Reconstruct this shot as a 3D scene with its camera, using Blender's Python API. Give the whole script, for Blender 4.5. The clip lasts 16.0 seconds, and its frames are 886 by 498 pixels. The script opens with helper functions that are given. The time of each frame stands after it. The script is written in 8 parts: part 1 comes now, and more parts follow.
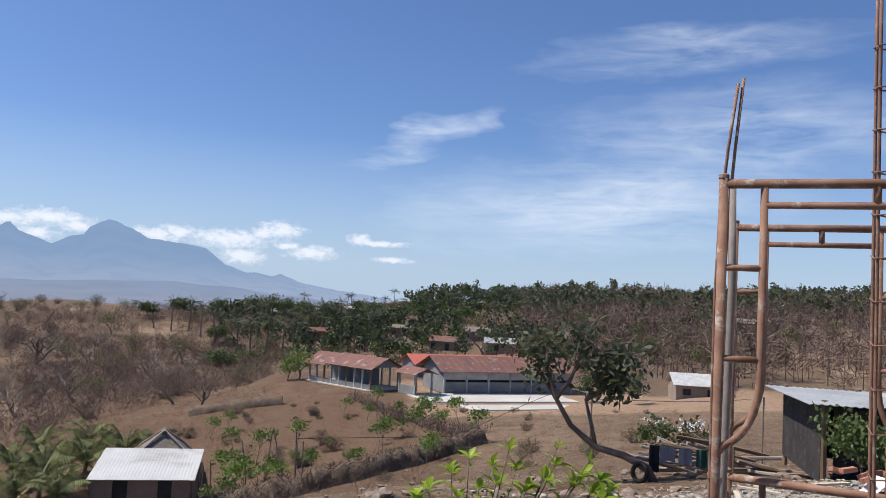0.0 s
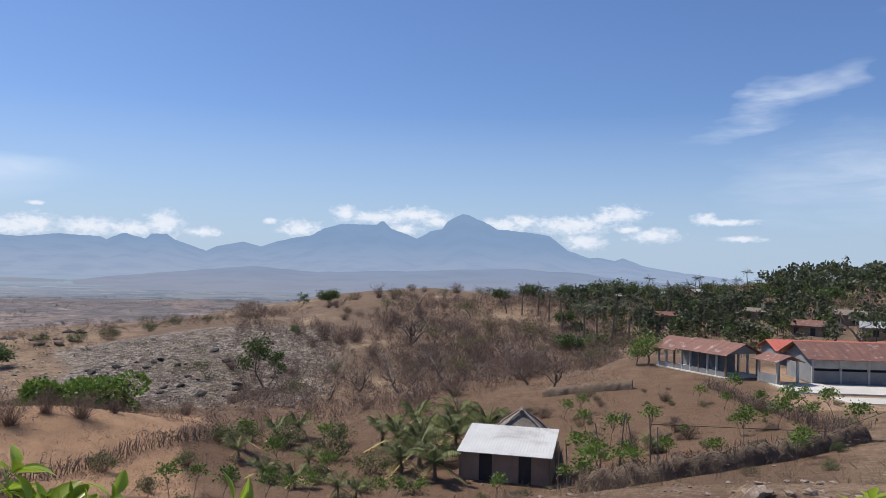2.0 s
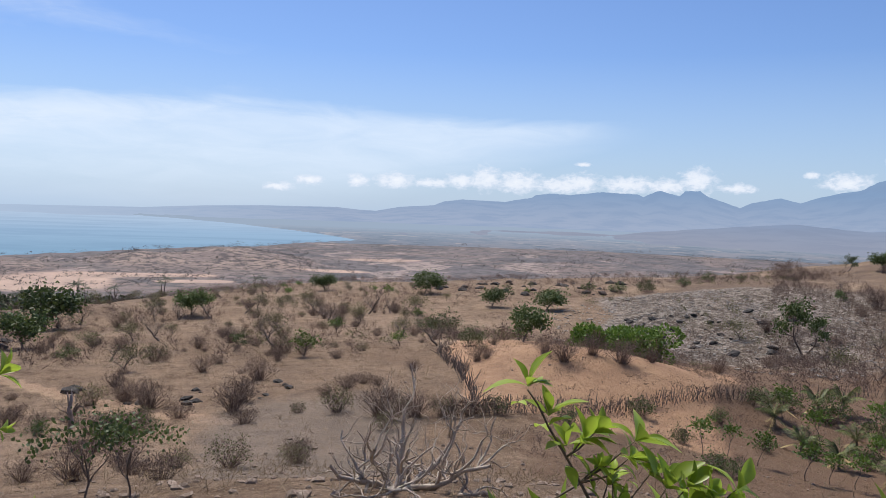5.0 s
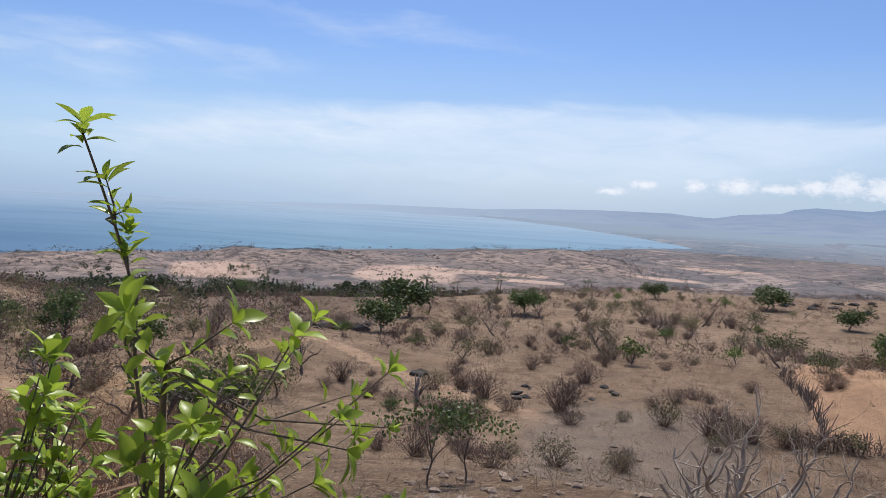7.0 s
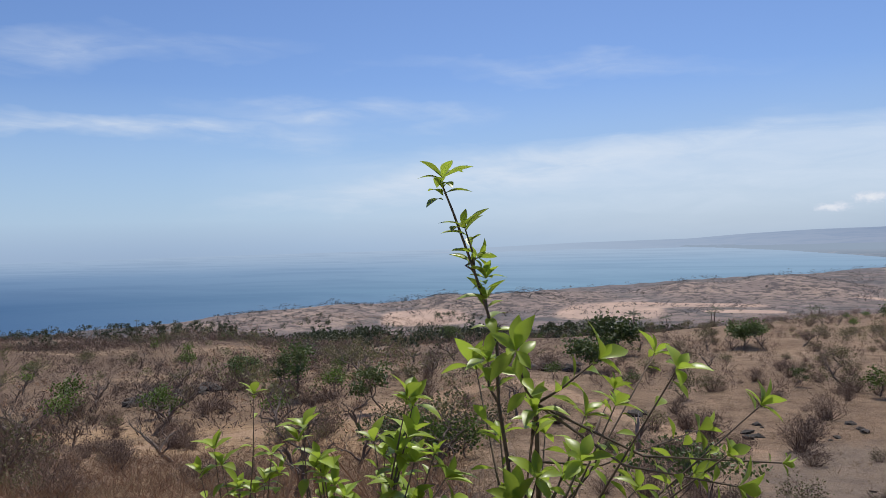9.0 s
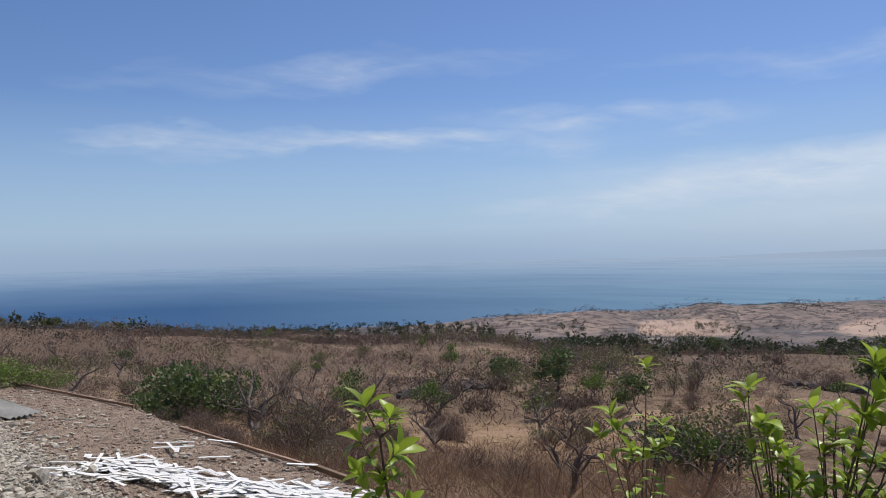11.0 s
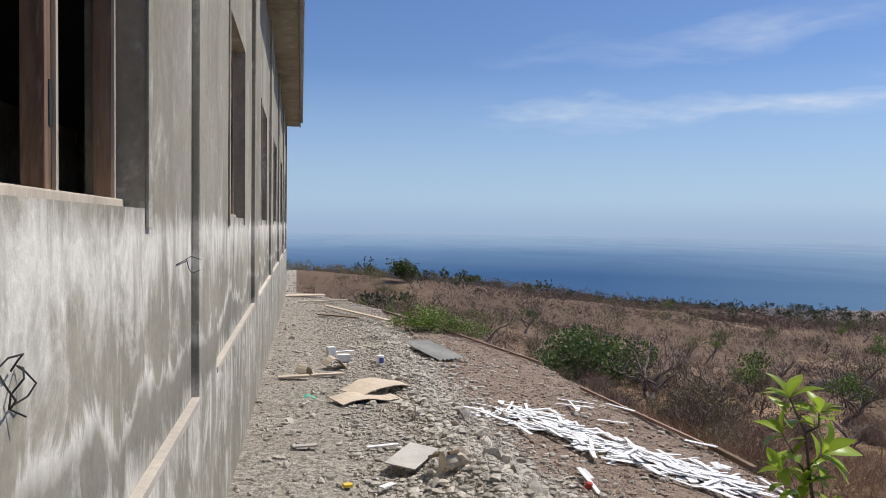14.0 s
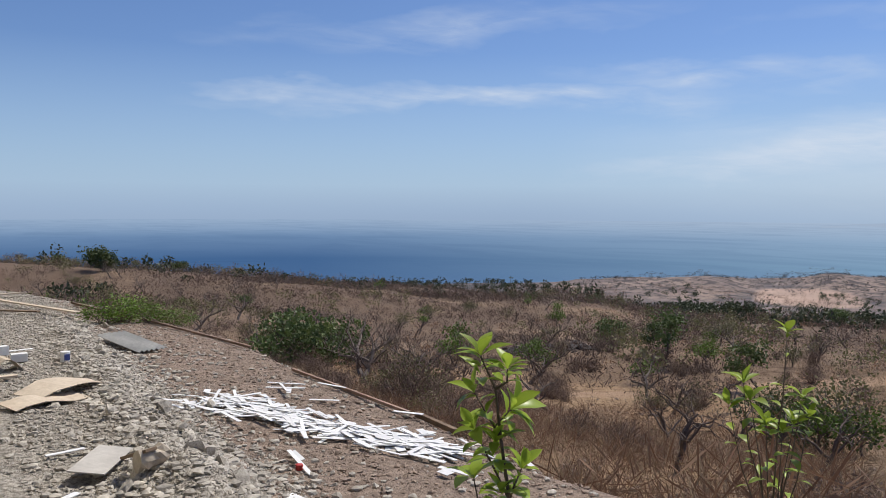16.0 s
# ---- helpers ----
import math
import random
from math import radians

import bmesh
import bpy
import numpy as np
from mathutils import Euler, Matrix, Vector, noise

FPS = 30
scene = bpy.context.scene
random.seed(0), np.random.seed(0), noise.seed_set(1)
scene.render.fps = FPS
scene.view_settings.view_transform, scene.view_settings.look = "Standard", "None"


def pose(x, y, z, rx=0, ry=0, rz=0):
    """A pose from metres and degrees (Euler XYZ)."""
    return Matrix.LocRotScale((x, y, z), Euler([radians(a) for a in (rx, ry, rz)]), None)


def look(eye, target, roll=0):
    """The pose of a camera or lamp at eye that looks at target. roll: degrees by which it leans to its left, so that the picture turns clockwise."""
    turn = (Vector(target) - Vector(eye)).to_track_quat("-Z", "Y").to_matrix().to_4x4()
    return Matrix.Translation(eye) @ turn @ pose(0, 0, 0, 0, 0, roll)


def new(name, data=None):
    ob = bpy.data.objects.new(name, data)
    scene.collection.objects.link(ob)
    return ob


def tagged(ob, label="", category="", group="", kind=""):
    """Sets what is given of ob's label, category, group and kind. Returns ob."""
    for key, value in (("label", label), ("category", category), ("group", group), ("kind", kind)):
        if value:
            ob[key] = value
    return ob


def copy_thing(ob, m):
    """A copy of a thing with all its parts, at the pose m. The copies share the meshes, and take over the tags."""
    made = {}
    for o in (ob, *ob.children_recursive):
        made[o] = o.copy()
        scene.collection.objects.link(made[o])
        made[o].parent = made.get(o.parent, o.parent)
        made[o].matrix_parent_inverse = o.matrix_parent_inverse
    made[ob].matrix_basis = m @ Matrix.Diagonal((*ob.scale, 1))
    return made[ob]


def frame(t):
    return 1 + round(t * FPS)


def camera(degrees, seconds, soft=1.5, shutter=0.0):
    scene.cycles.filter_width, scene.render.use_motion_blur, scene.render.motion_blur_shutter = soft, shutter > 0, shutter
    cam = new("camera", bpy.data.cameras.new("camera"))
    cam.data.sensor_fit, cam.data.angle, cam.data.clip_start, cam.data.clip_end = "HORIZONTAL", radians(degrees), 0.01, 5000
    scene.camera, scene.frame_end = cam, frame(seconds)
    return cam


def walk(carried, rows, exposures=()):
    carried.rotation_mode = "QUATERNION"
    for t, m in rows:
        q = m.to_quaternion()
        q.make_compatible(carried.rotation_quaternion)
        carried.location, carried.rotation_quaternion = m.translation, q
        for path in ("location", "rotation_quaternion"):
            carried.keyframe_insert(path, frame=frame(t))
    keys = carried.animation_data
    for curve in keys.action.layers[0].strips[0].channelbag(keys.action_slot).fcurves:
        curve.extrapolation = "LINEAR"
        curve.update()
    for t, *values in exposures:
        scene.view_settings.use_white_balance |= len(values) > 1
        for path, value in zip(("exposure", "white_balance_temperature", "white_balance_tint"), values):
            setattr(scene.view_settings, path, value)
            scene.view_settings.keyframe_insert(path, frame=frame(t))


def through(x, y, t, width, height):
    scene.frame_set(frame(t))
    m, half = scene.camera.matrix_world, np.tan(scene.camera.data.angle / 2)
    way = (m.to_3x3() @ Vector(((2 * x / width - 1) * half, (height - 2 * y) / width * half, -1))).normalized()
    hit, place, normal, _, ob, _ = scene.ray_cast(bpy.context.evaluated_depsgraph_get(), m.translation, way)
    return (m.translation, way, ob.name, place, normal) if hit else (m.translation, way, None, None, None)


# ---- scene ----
cam = camera(60.40, 16.0, soft=0.8)
PATH = [
    (0.0, pose(-0.030, -0.070, 0.086, 93.72, -3.05, -162.42)),
    (0.5, pose(0.005, -0.119, 0.090, 92.37, -1.09, -157.41)),
    (1.0, pose(0.074, -0.176, 0.066, 92.97, -0.96, -149.83)),
    (1.5, pose(0.167, -0.228, 0.015, 92.30, -1.57, -142.77)),
    (2.0, pose(0.241, -0.241, 0.042, 91.56, -1.43, -137.02)),
    (2.5, pose(0.319, -0.269, 0.034, 90.69, -1.31, -131.55)),
    (3.0, pose(0.427, -0.301, 0.009, 89.98, -1.71, -122.97)),
    (3.5, pose(0.491, -0.285, -0.006, 89.24, -2.14, -114.87)),
    (4.0, pose(0.525, -0.251, 0.008, 88.10, -2.10, -108.70)),
    (6.3, pose(0.841, -0.091, 0.046, 86.53, -2.39, -86.31)),
    (6.5, pose(0.840, -0.082, 0.046, 86.28, -2.51, -84.03)),
    (6.9, pose(0.831, -0.064, 0.046, 86.42, -3.15, -75.71)),
    (7.0, pose(0.832, -0.050, 0.044, 86.44, -3.19, -73.78)),
    (7.5, pose(0.815, 0.006, 0.050, 86.77, -0.76, -65.11)),
    (8.0, pose(0.793, 0.076, 0.059, 89.40, 0.71, -63.73)),
    (8.2, pose(0.789, 0.099, 0.062, 89.66, 1.56, -62.92)),
    (10.3, pose(0.216, 0.508, -0.054, 89.53, 1.06, -47.62)),
    (10.5, pose(0.131, 0.502, -0.040, 90.27, 1.95, -44.88)),
    (11.0, pose(0.095, 0.545, -0.052, 90.27, 1.37, -40.09)),
    (11.5, pose(0.103, 0.584, -0.068, 88.92, 0.16, -36.51)),
    (12.0, pose(0.126, 0.641, -0.086, 87.55, -0.14, -31.59)),
    (12.5, pose(0.107, 0.659, -0.087, 86.79, 0.05, -24.62)),
    (13.0, pose(0.077, 0.599, -0.059, 87.25, 0.41, -18.48)),
    (13.5, pose(0.050, 0.566, -0.040, 87.97, -0.57, -10.92)),
    (14.0, pose(0.057, 0.571, -0.047, 88.22, -0.68, -10.54)),
    (14.5, pose(0.070, 0.582, -0.050, 88.01, -0.54, -11.99)),
    (15.0, pose(0.093, 0.611, -0.060, 87.77, -0.29, -15.06)),
    (15.5, pose(0.135, 0.656, -0.081, 87.43, -0.17, -20.41)),
    (16.0, pose(0.180, 0.719, -0.105, 87.12, -0.33, -31.90)),
]
EXPOSURE = [(0, 0.12), (1.0, 0.16), (1.5, 0.03), (4.0, 0.08), (7.0, 0.04), (8.0, -0.11), (10.5, -0.19), (11.5, -0.28), (12.5, -0.22), (14.5, -0.1), (16, -0.2)]
walk(cam, PATH, EXPOSURE)

# ---- world, sun ----
SUN_AZ, SUN_EL = 75.0, 58.0
sun = new("sun", bpy.data.lights.new("sun", "SUN"))
sun.data.energy, sun.data.angle, sun.data.color = 4.9, radians(0.53), (1.0, 0.95, 0.88)
sun_way = Vector((math.sin(radians(SUN_AZ)) * math.cos(radians(SUN_EL)), math.cos(radians(SUN_AZ)) * math.cos(radians(SUN_EL)), math.sin(radians(SUN_EL))))
sun.matrix_world = look(sun_way * 50, (0, 0, 0))


class Nodes:
    """Short hand for node trees."""

    def __init__(self, tree):
        self.tree = tree
        tree.nodes.clear()

    def add(self, kind, inputs=None, **props):
        n = self.tree.nodes.new(kind)
        for k, v in props.items():
            if k == "operation":
                n.operation = v
            elif k == "blend":
                n.blend_type = v
            elif k == "dtype":
                n.data_type = v
            elif k == "attr":
                n.attribute_name = v
            elif k == "sky":
                n.sky_type = v
            elif k == "feature":
                n.feature = v
            elif k == "clamp":
                n.clamp = v
        for k, v in (inputs or {}).items():
            self.put(n.inputs[k], v)
        return n

    def put(self, socket, v):
        if isinstance(v, bpy.types.NodeSocket):
            self.tree.links.new(v, socket)
        elif isinstance(v, bpy.types.Node):
            self.tree.links.new(v.outputs[0], socket)
        else:
            if socket.type == "RGBA" and len(v) == 3:
                v = (*v, 1.0)
            socket.default_value = v

    def math(self, op, a, b=0.0, c=0.0):
        return self.add("ShaderNodeMath", {0: a, 1: b, 2: c}, operation=op).outputs[0]

    def vmath(self, op, a, b=(0, 0, 0)):
        return self.add("ShaderNodeVectorMath", {0: a, 1: b}, operation=op).outputs[0]

    def range(self, v, lo, hi, a=0.0, b=1.0):
        return self.add("ShaderNodeMapRange", {0: v, 1: lo, 2: hi, 3: a, 4: b}).outputs[0]

    def noise(self, vec, scale, detail=4.0, rough=0.55, warp=0.0):
        return self.add("ShaderNodeTexNoise", {"Vector": vec, "Scale": scale, "Detail": detail, "Roughness": rough, "Distortion": warp}).outputs[0]

    def mix(self, f, a, b, blend="MIX"):
        n = self.add("ShaderNodeMix", dtype="RGBA", blend=blend)
        for k, v in ((0, f), (6, a), (7, b)):
            self.put(n.inputs[k], v)
        return n.outputs[2]

    def xyz(self, x, y, z):
        return self.add("ShaderNodeCombineXYZ", {0: x, 1: y, 2: z}).outputs[0]


world = bpy.data.worlds.new("sky")
scene.world = world
world.use_nodes = True
w = Nodes(world.node_tree)
sky = w.add("ShaderNodeTexSky", sky="NISHITA")
sky.sun_disc, sky.sun_elevation, sky.sun_rotation = False, radians(SUN_EL), radians(SUN_AZ)
sky.altitude, sky.air_density, sky.dust_density, sky.ozone_density = 150, 1.0, 0.5, 4.0
way = w.add("ShaderNodeTexCoord").outputs["Generated"]
sep = w.add("ShaderNodeSeparateXYZ", {0: way})
dx, dy, dz = sep.outputs
up = w.math("MAXIMUM", dz, 0.0)
lift = w.math("ADD", up, 0.10)
flat = w.xyz(w.math("DIVIDE", dx, lift), w.math("DIVIDE", dy, lift), 0.0)
azim = w.math("ARCTAN2", dx, dy)
elev = w.math("ARCSINE", dz)
az_deg = w.math("MULTIPLY", w.math("WRAP", azim, radians(290), radians(-70)), 180 / math.pi)
el_deg = w.math("MULTIPLY", elev, 180 / math.pi)
# low heaped cloud along the mountains: azimuth, elevation, half width, half height in degrees
HEAPS_BAY = ((86.2, 1.45, 0.9, 0.25), (88.5, 2.0, 0.9, 0.3), (92.0, 2.1, 0.7, 0.36), (94.8, 2.2, 1.3, 0.45), (97.5, 2.1, 1.2, 0.28), (99.8, 2.3, 1.2, 0.42), (101.6, 2.55, 1.0, 0.7), (104.0, 2.35, 1.6, 0.65),
             (107.0, 2.2, 1.6, 0.5), (108.6, 2.4, 1.2, 0.62), (112.0, 2.4, 1.8, 0.5), (114.7, 2.3, 1.2, 0.45), (116.8, 2.8, 1.0, 0.75), (119.5, 2.3, 1.0, 0.28), (126.3, 2.8, 1.3, 0.5), (124.1, 3.26, 0.4, 0.2), (108.7, 3.8, 0.45, 0.12))
HEAPS_PEAK = ((129.6, 4.05, 0.85, 0.55), (132.1, 3.8, 2.3, 0.42), (134.8, 4.05, 1.9, 0.55), (136.6, 3.6, 1.1, 0.38), (134.0, 2.95, 1.1, 0.36), (138.8, 3.6, 1.1, 0.3), (141.4, 3.4, 1.7, 0.5), (143.0, 3.75, 1.1, 0.45), (146.5, 3.5, 2.5, 0.65),
              (150.1, 4.4, 1.45, 0.6), (148.8, 4.05, 0.8, 0.45), (150.6, 3.25, 0.9, 0.28), (152.5, 2.85, 1.5, 0.5), (147.5, 2.3, 1.3, 0.55), (156.0, 4.05, 0.8, 0.42), (157.4, 3.83, 1.8, 0.22), (158.5, 2.65, 1.2, 0.22))
at_deg = w.xyz(az_deg, el_deg, 0.0)
bent = w.add("ShaderNodeTexNoise", {"Vector": w.vmath("MULTIPLY", at_deg, (0.09, 0.3, 0)), "Scale": 1.0, "Detail": 4.0, "Roughness": 0.6})
blown = w.vmath("ADD", at_deg, w.vmath("MULTIPLY", w.vmath("SUBTRACT", bent.outputs["Color"], (0.5, 0.5, 0.5)), (16.0, 5.0, 0)))


def oval(spot, a, e, wide, tall, slope=0.0):
    """1 in the middle of an oval of the sky, 0 at its rim and less outside."""
    turned = spot
    if slope:
        sx, sy, _ = w.add("ShaderNodeSeparateXYZ", {0: spot}).outputs
        turned = w.xyz(sx, w.math("SUBTRACT", sy, w.math("MULTIPLY", w.math("SUBTRACT", sx, a), slope)), 0.0)
    off = w.vmath("MULTIPLY", w.vmath("SUBTRACT", turned, (a, e, 0)), (1 / wide, 1 / tall, 0))
    return w.math("SUBTRACT", 1.0, w.add("ShaderNodeVectorMath", {0: off}, operation="LENGTH").outputs["Value"])


heap = None
for q in HEAPS_BAY + HEAPS_PEAK:
    one = oval(at_deg, q[0], q[1], q[2] * 1.25, q[3] * (1.3 if q[0] < 128 else 1.12))
    heap = one if heap is None else w.math("MAXIMUM", heap, one)
curl = w.noise(w.vmath("MULTIPLY", at_deg, (1.0, 1.7, 0)), 1.5, 6.0, 0.62, 0.3)
heap = w.math("ADD", heap, w.math("MULTIPLY", w.math("SUBTRACT", curl, 0.5), 2.0))
puff = w.range(heap, -0.15, 0.55)
# high streaked cloud: ovals drawn out and combed by noise
combed = w.add("ShaderNodeMapping", {"Vector": flat, "Rotation": (0, 0, radians(22)), "Scale": (0.55, 1.5, 1.0)})
streak = w.noise(combed.outputs[0], 1.1, 7.0, 0.62, 0.7)
drawn = w.noise(w.vmath("MULTIPLY", at_deg, (0.16, 0.75, 0)), 1.0, 6.0, 0.6, 0.6)
WISPS = ((160.7, 11.9, 6.5, 1.7, 0.42, 0.6), (179.0, 18.2, 13.0, 1.8, 0.05, 0.55), (174.0, 7.4, 17.0, 4.6, 0.12, 0.7), (184.0, 12.5, 16.0, 4.0, 0.05, 0.55), (35.0, 8.2, 22.0, 1.2, 0.01, 0.65), (20.0, 8.9, 6.0, 1.0, -0.06, 0.5),
         (32.0, 13.5, 20.0, 1.6, 0.06, 0.35), (63.0, 4.9, 23.0, 2.0, 0.12, 0.85), (52.0, 9.4, 13.0, 1.2, -0.04, 0.5), (68.0, 12.0, 16.0, 1.1, -0.06, 0.3))
thin = 0.0
for a, e, wide, tall, slope, power in WISPS:
    one = w.math("MULTIPLY", w.range(oval(blown, a, e, wide, tall, slope), 0.0, 0.9), power)
    thin = w.math("MAXIMUM", thin, one)
thin = w.math("MULTIPLY", thin, w.range(w.math("ADD", w.math("MULTIPLY", streak, 0.5), w.math("MULTIPLY", drawn, 0.5)), 0.38, 0.60, 0.08, 1.0))
# broad veil over the bay: level upper edge, a slanting end to the south
top_el = w.math("SUBTRACT", w.math("ADD", 7.75, w.math("MULTIPLY", w.math("SUBTRACT", drawn, 0.5), 1.6)), w.math("MULTIPLY", w.math("ABSOLUTE", w.math("SUBTRACT", az_deg, 84.0)), 0.035))
low_el = w.math("MULTIPLY", w.math("SUBTRACT", az_deg, 92.0), 0.27)
sheet = w.math("MULTIPLY", w.range(w.math("SUBTRACT", top_el, el_deg), -0.15, 1.1), w.range(w.math("SUBTRACT", el_deg, low_el), -0.3, 2.6))
sheet = w.math("MULTIPLY", sheet, w.math("MULTIPLY", w.range(az_deg, 40, 72), w.range(az_deg, 114, 108)))
sheet = w.math("MULTIPLY", sheet, w.range(el_deg, -1, 3.5))
haze = w.range(up, 0.0, 0.20, 0.82, 0.0)
tint = w.mix(1.0, sky.outputs[0], (0.80, 0.90, 1.13), "MULTIPLY")
base = w.mix(haze, tint, w.mix(w.range(az_deg, 80, 50), (4.5, 5.8, 7.6), (4.5, 6.3, 8.7)))
mist = w.math("MULTIPLY", w.range(el_deg, -0.6, 1.9, 0.9, 0.0), w.range(az_deg, 78, 38))
base = w.mix(mist, base, (3.6, 4.8, 6.7))
col = w.mix(thin, base, (7.4, 8.2, 9.4))
col = w.mix(w.math("MULTIPLY", sheet, w.range(drawn, 0.3, 0.7, 0.42, 0.70)), col, (7.4, 8.4, 9.8))
col = w.mix(w.math("MULTIPLY", puff, 0.84), col, w.mix(w.range(heap, 0.2, 1.3), (7.4, 8.0, 9.2), (9.3, 9.5, 9.9)))
bg = w.add("ShaderNodeBackground", {"Color": col, "Strength": 0.1})
w.add("ShaderNodeOutputWorld", {0: bg})


# ---- noise and height of the land ----
def lattice(i, j, seed):
    n = (i.astype(np.int64) * 374761393 + j.astype(np.int64) * 668265263 + seed * 974634777) & 0x7FFFFFFF
    n = ((n ^ (n >> 13)) * 1274126177) & 0x7FFFFFFF
    return ((n ^ (n >> 16)) & 0xFFFF) / 65535.0


def value_noise(x, y, seed=0):
    x, y = np.asarray(x, float), np.asarray(y, float)
    i, j = np.floor(x), np.floor(y)
    u, v = x - i, y - j
    u, v = u * u * (3 - 2 * u), v * v * (3 - 2 * v)
    a, b = lattice(i, j, seed), lattice(i + 1, j, seed)
    c, d = lattice(i, j + 1, seed), lattice(i + 1, j + 1, seed)
    return (a * (1 - u) + b * u) * (1 - v) + (c * (1 - u) + d * u) * v


def fbm(x, y, octaves=4, seed=0):
    out, amp = 0.0, 0.5
    for o in range(octaves):
        out = out + amp * (value_noise(x, y, seed + o) - 0.5)
        x, y, amp = x * 2.03 + 7.1, y * 2.03 + 3.7, amp * 0.5
    return out


def ease(v, lo, hi):
    u = np.clip((v - lo) / (hi - lo), 0, 1)
    return u * u * (3 - 2 * u)


HILLS = []


def hill(x, y, radius, height):
    HILLS.append((x, y, radius, height))


# rises and hollows of the hillside: place, radius, height
hill(14, 0, 10, 1.34)
hill(4, 13, 10, 1.05)
hill(-11, 8, 10, 1.28)
hill(-11, -8, 10, 1.00)
hill(4, -13, 10, 2.54)
hill(39, 11, 25, 2.53)
hill(16, 37, 25, -1.22)
hill(-19, 36, 25, 6.09)
hill(-40, 7, 25, -0.77)
hill(-30, -27, 25, 0.95)
hill(2, -40, 25, 2.69)
hill(33, -24, 25, -2.27)
hill(78, 0, 39, 5.18)
hill(66, 42, 39, -2.22)
hill(33, 71, 39, 1.88)
hill(-11, 78, 39, 5.00)
hill(-51, 59, 39, -5.03)
hill(-75, 22, 39, 6.01)
hill(-75, -22, 39, 2.08)
hill(-51, -59, 39, 3.62)
hill(-11, -78, 39, -0.28)
hill(33, -71, 39, 2.62)
hill(66, -42, 39, -2.07)
hill(141, 15, 71, 1.81)
hill(115, 83, 71, 1.09)
hill(58, 129, 71, -2.25)
hill(-15, 141, 71, 2.47)
hill(-83, 115, 71, 1.97)
hill(-129, 58, 71, 1.76)
hill(-141, -15, 71, 0.89)
hill(-58, -129, 71, 2.23)
hill(15, -141, 71, 0.82)
hill(83, -115, 71, -1.88)
hill(129, -58, 71, -6.09)
hill(243, 0, 122, 17.34)
hill(210, 121, 122, 1.85)
hill(122, 210, 122, 5.70)
hill(0, 243, 122, 10.66)
hill(-121, 210, 122, 3.75)
hill(-210, 121, 122, 3.25)
hill(-243, 0, 122, 1.72)
hill(-210, -121, 122, 0.79)
hill(-122, -210, 122, 3.56)
hill(-0, -243, 122, -3.54)
hill(122, -210, 122, 1.19)
hill(210, -122, 122, 11.85)
hill(401, 58, 211, -0.89)
hill(306, 265, 211, -4.25)
hill(114, 389, 211, -0.66)
hill(-114, 389, 211, 3.56)
hill(-306, 265, 211, -2.06)
hill(-401, 58, 211, 2.08)
hill(-368, -168, 211, -0.30)
hill(-219, -341, 211, 0.96)
hill(-0, -405, 211, 14.59)
hill(219, -341, 211, 10.78)
hill(368, -168, 211, -16.22)
hill(580, 0, 348, -21.32)
hill(410, 410, 348, -18.80)
hill(0, 580, 348, -11.34)
hill(-410, 410, 348, -6.94)
hill(-580, 0, 348, -0.48)
hill(-410, -410, 348, 2.99)
hill(-0, -580, 348, 9.86)
hill(410, -410, 348, -11.17)
hill(53, 9, 11, -1.08)
hill(57, -4, 12, 1.53)
hill(77, -25, 12, 2.42)
hill(93, -37, 9, -0.23)
hill(105, -61, 18, -1.21)
hill(137, -92, 24, 4.06)
hill(173, -167, 35, 8.05)
hill(44, -83, 18, 3.24)
hill(35, -45, 12, -1.25)
hill(37, -101, 20, -0.24)
hill(17, -79, 14, -0.76)
hill(1, -19, 7, -0.40)
hill(66, 52, 16, 3.40)
hill(68, 30, 12, 0.17)
hill(102, 71, 19, 1.17)
hill(8, 13, 4, -1.43)
hill(9, 5, 4, -0.91)
hill(8, -7, 4, -1.53)
hill(48, -69, 16, -0.83)
hill(3, -9, 4, -1.15)
hill(58, -34, 11, 0.19)
hill(48, -8, 8, 0.48)
hill(201, 28, 40, -0.83)
hill(247, -35, 40, -0.34)
hill(159, 68, 30, 2.37)
# knoll and the drop beyond the levelled edge
hill(64.8, -12.6, 6.0, -1.60)
hill(63.4, -18.2, 6.0, 3.38)
hill(61.6, -23.7, 6.0, -0.99)
hill(59.3, -28.9, 6.0, 3.08)
hill(56.6, -34.0, 6.0, -0.86)
hill(4.6, -0.6, 1.9, -0.5)
hill(4.0, -3.6, 1.9, -0.45)

SEA = -60.0
# low hills of the plain before the shore: turn, distance, reach in degrees and metres, slope down to the top in degrees
SHORE_HILLS = ((46.8, 610, 2.3, 45, 4.92), (51.4, 625, 1.7, 50, 4.68), (42.5, 600, 2.0, 40, 5.35), (59.2, 680, 1.5, 45, 4.05), (63.8, 675, 2.0, 45, 4.2), (68.6, 700, 1.6, 45, 4.3), (77.0, 760, 2.1, 55, 3.65), (82.8, 800, 2.0, 60, 3.15), (86.6, 760, 1.6, 55, 3.9))
SITES = []


def level(x, y, radius, z):
    SITES.append((x, y, radius, z))


# ground levelled for the hut, the thatched house, the school and its yard
level(34, -43.5, 7, -14.4)
level(37, -49.5, 5, -14.3)
level(27, -88, 13, -11.0)
level(42, -95, 11, -11.0)
level(14, -100, 13, -11.0)
level(21, -83, 9, -11.1)


def azimuth(x, y):
    """Degrees to the right of +y, 0 to 360."""
    return np.degrees(np.arctan2(x, y)) % 360


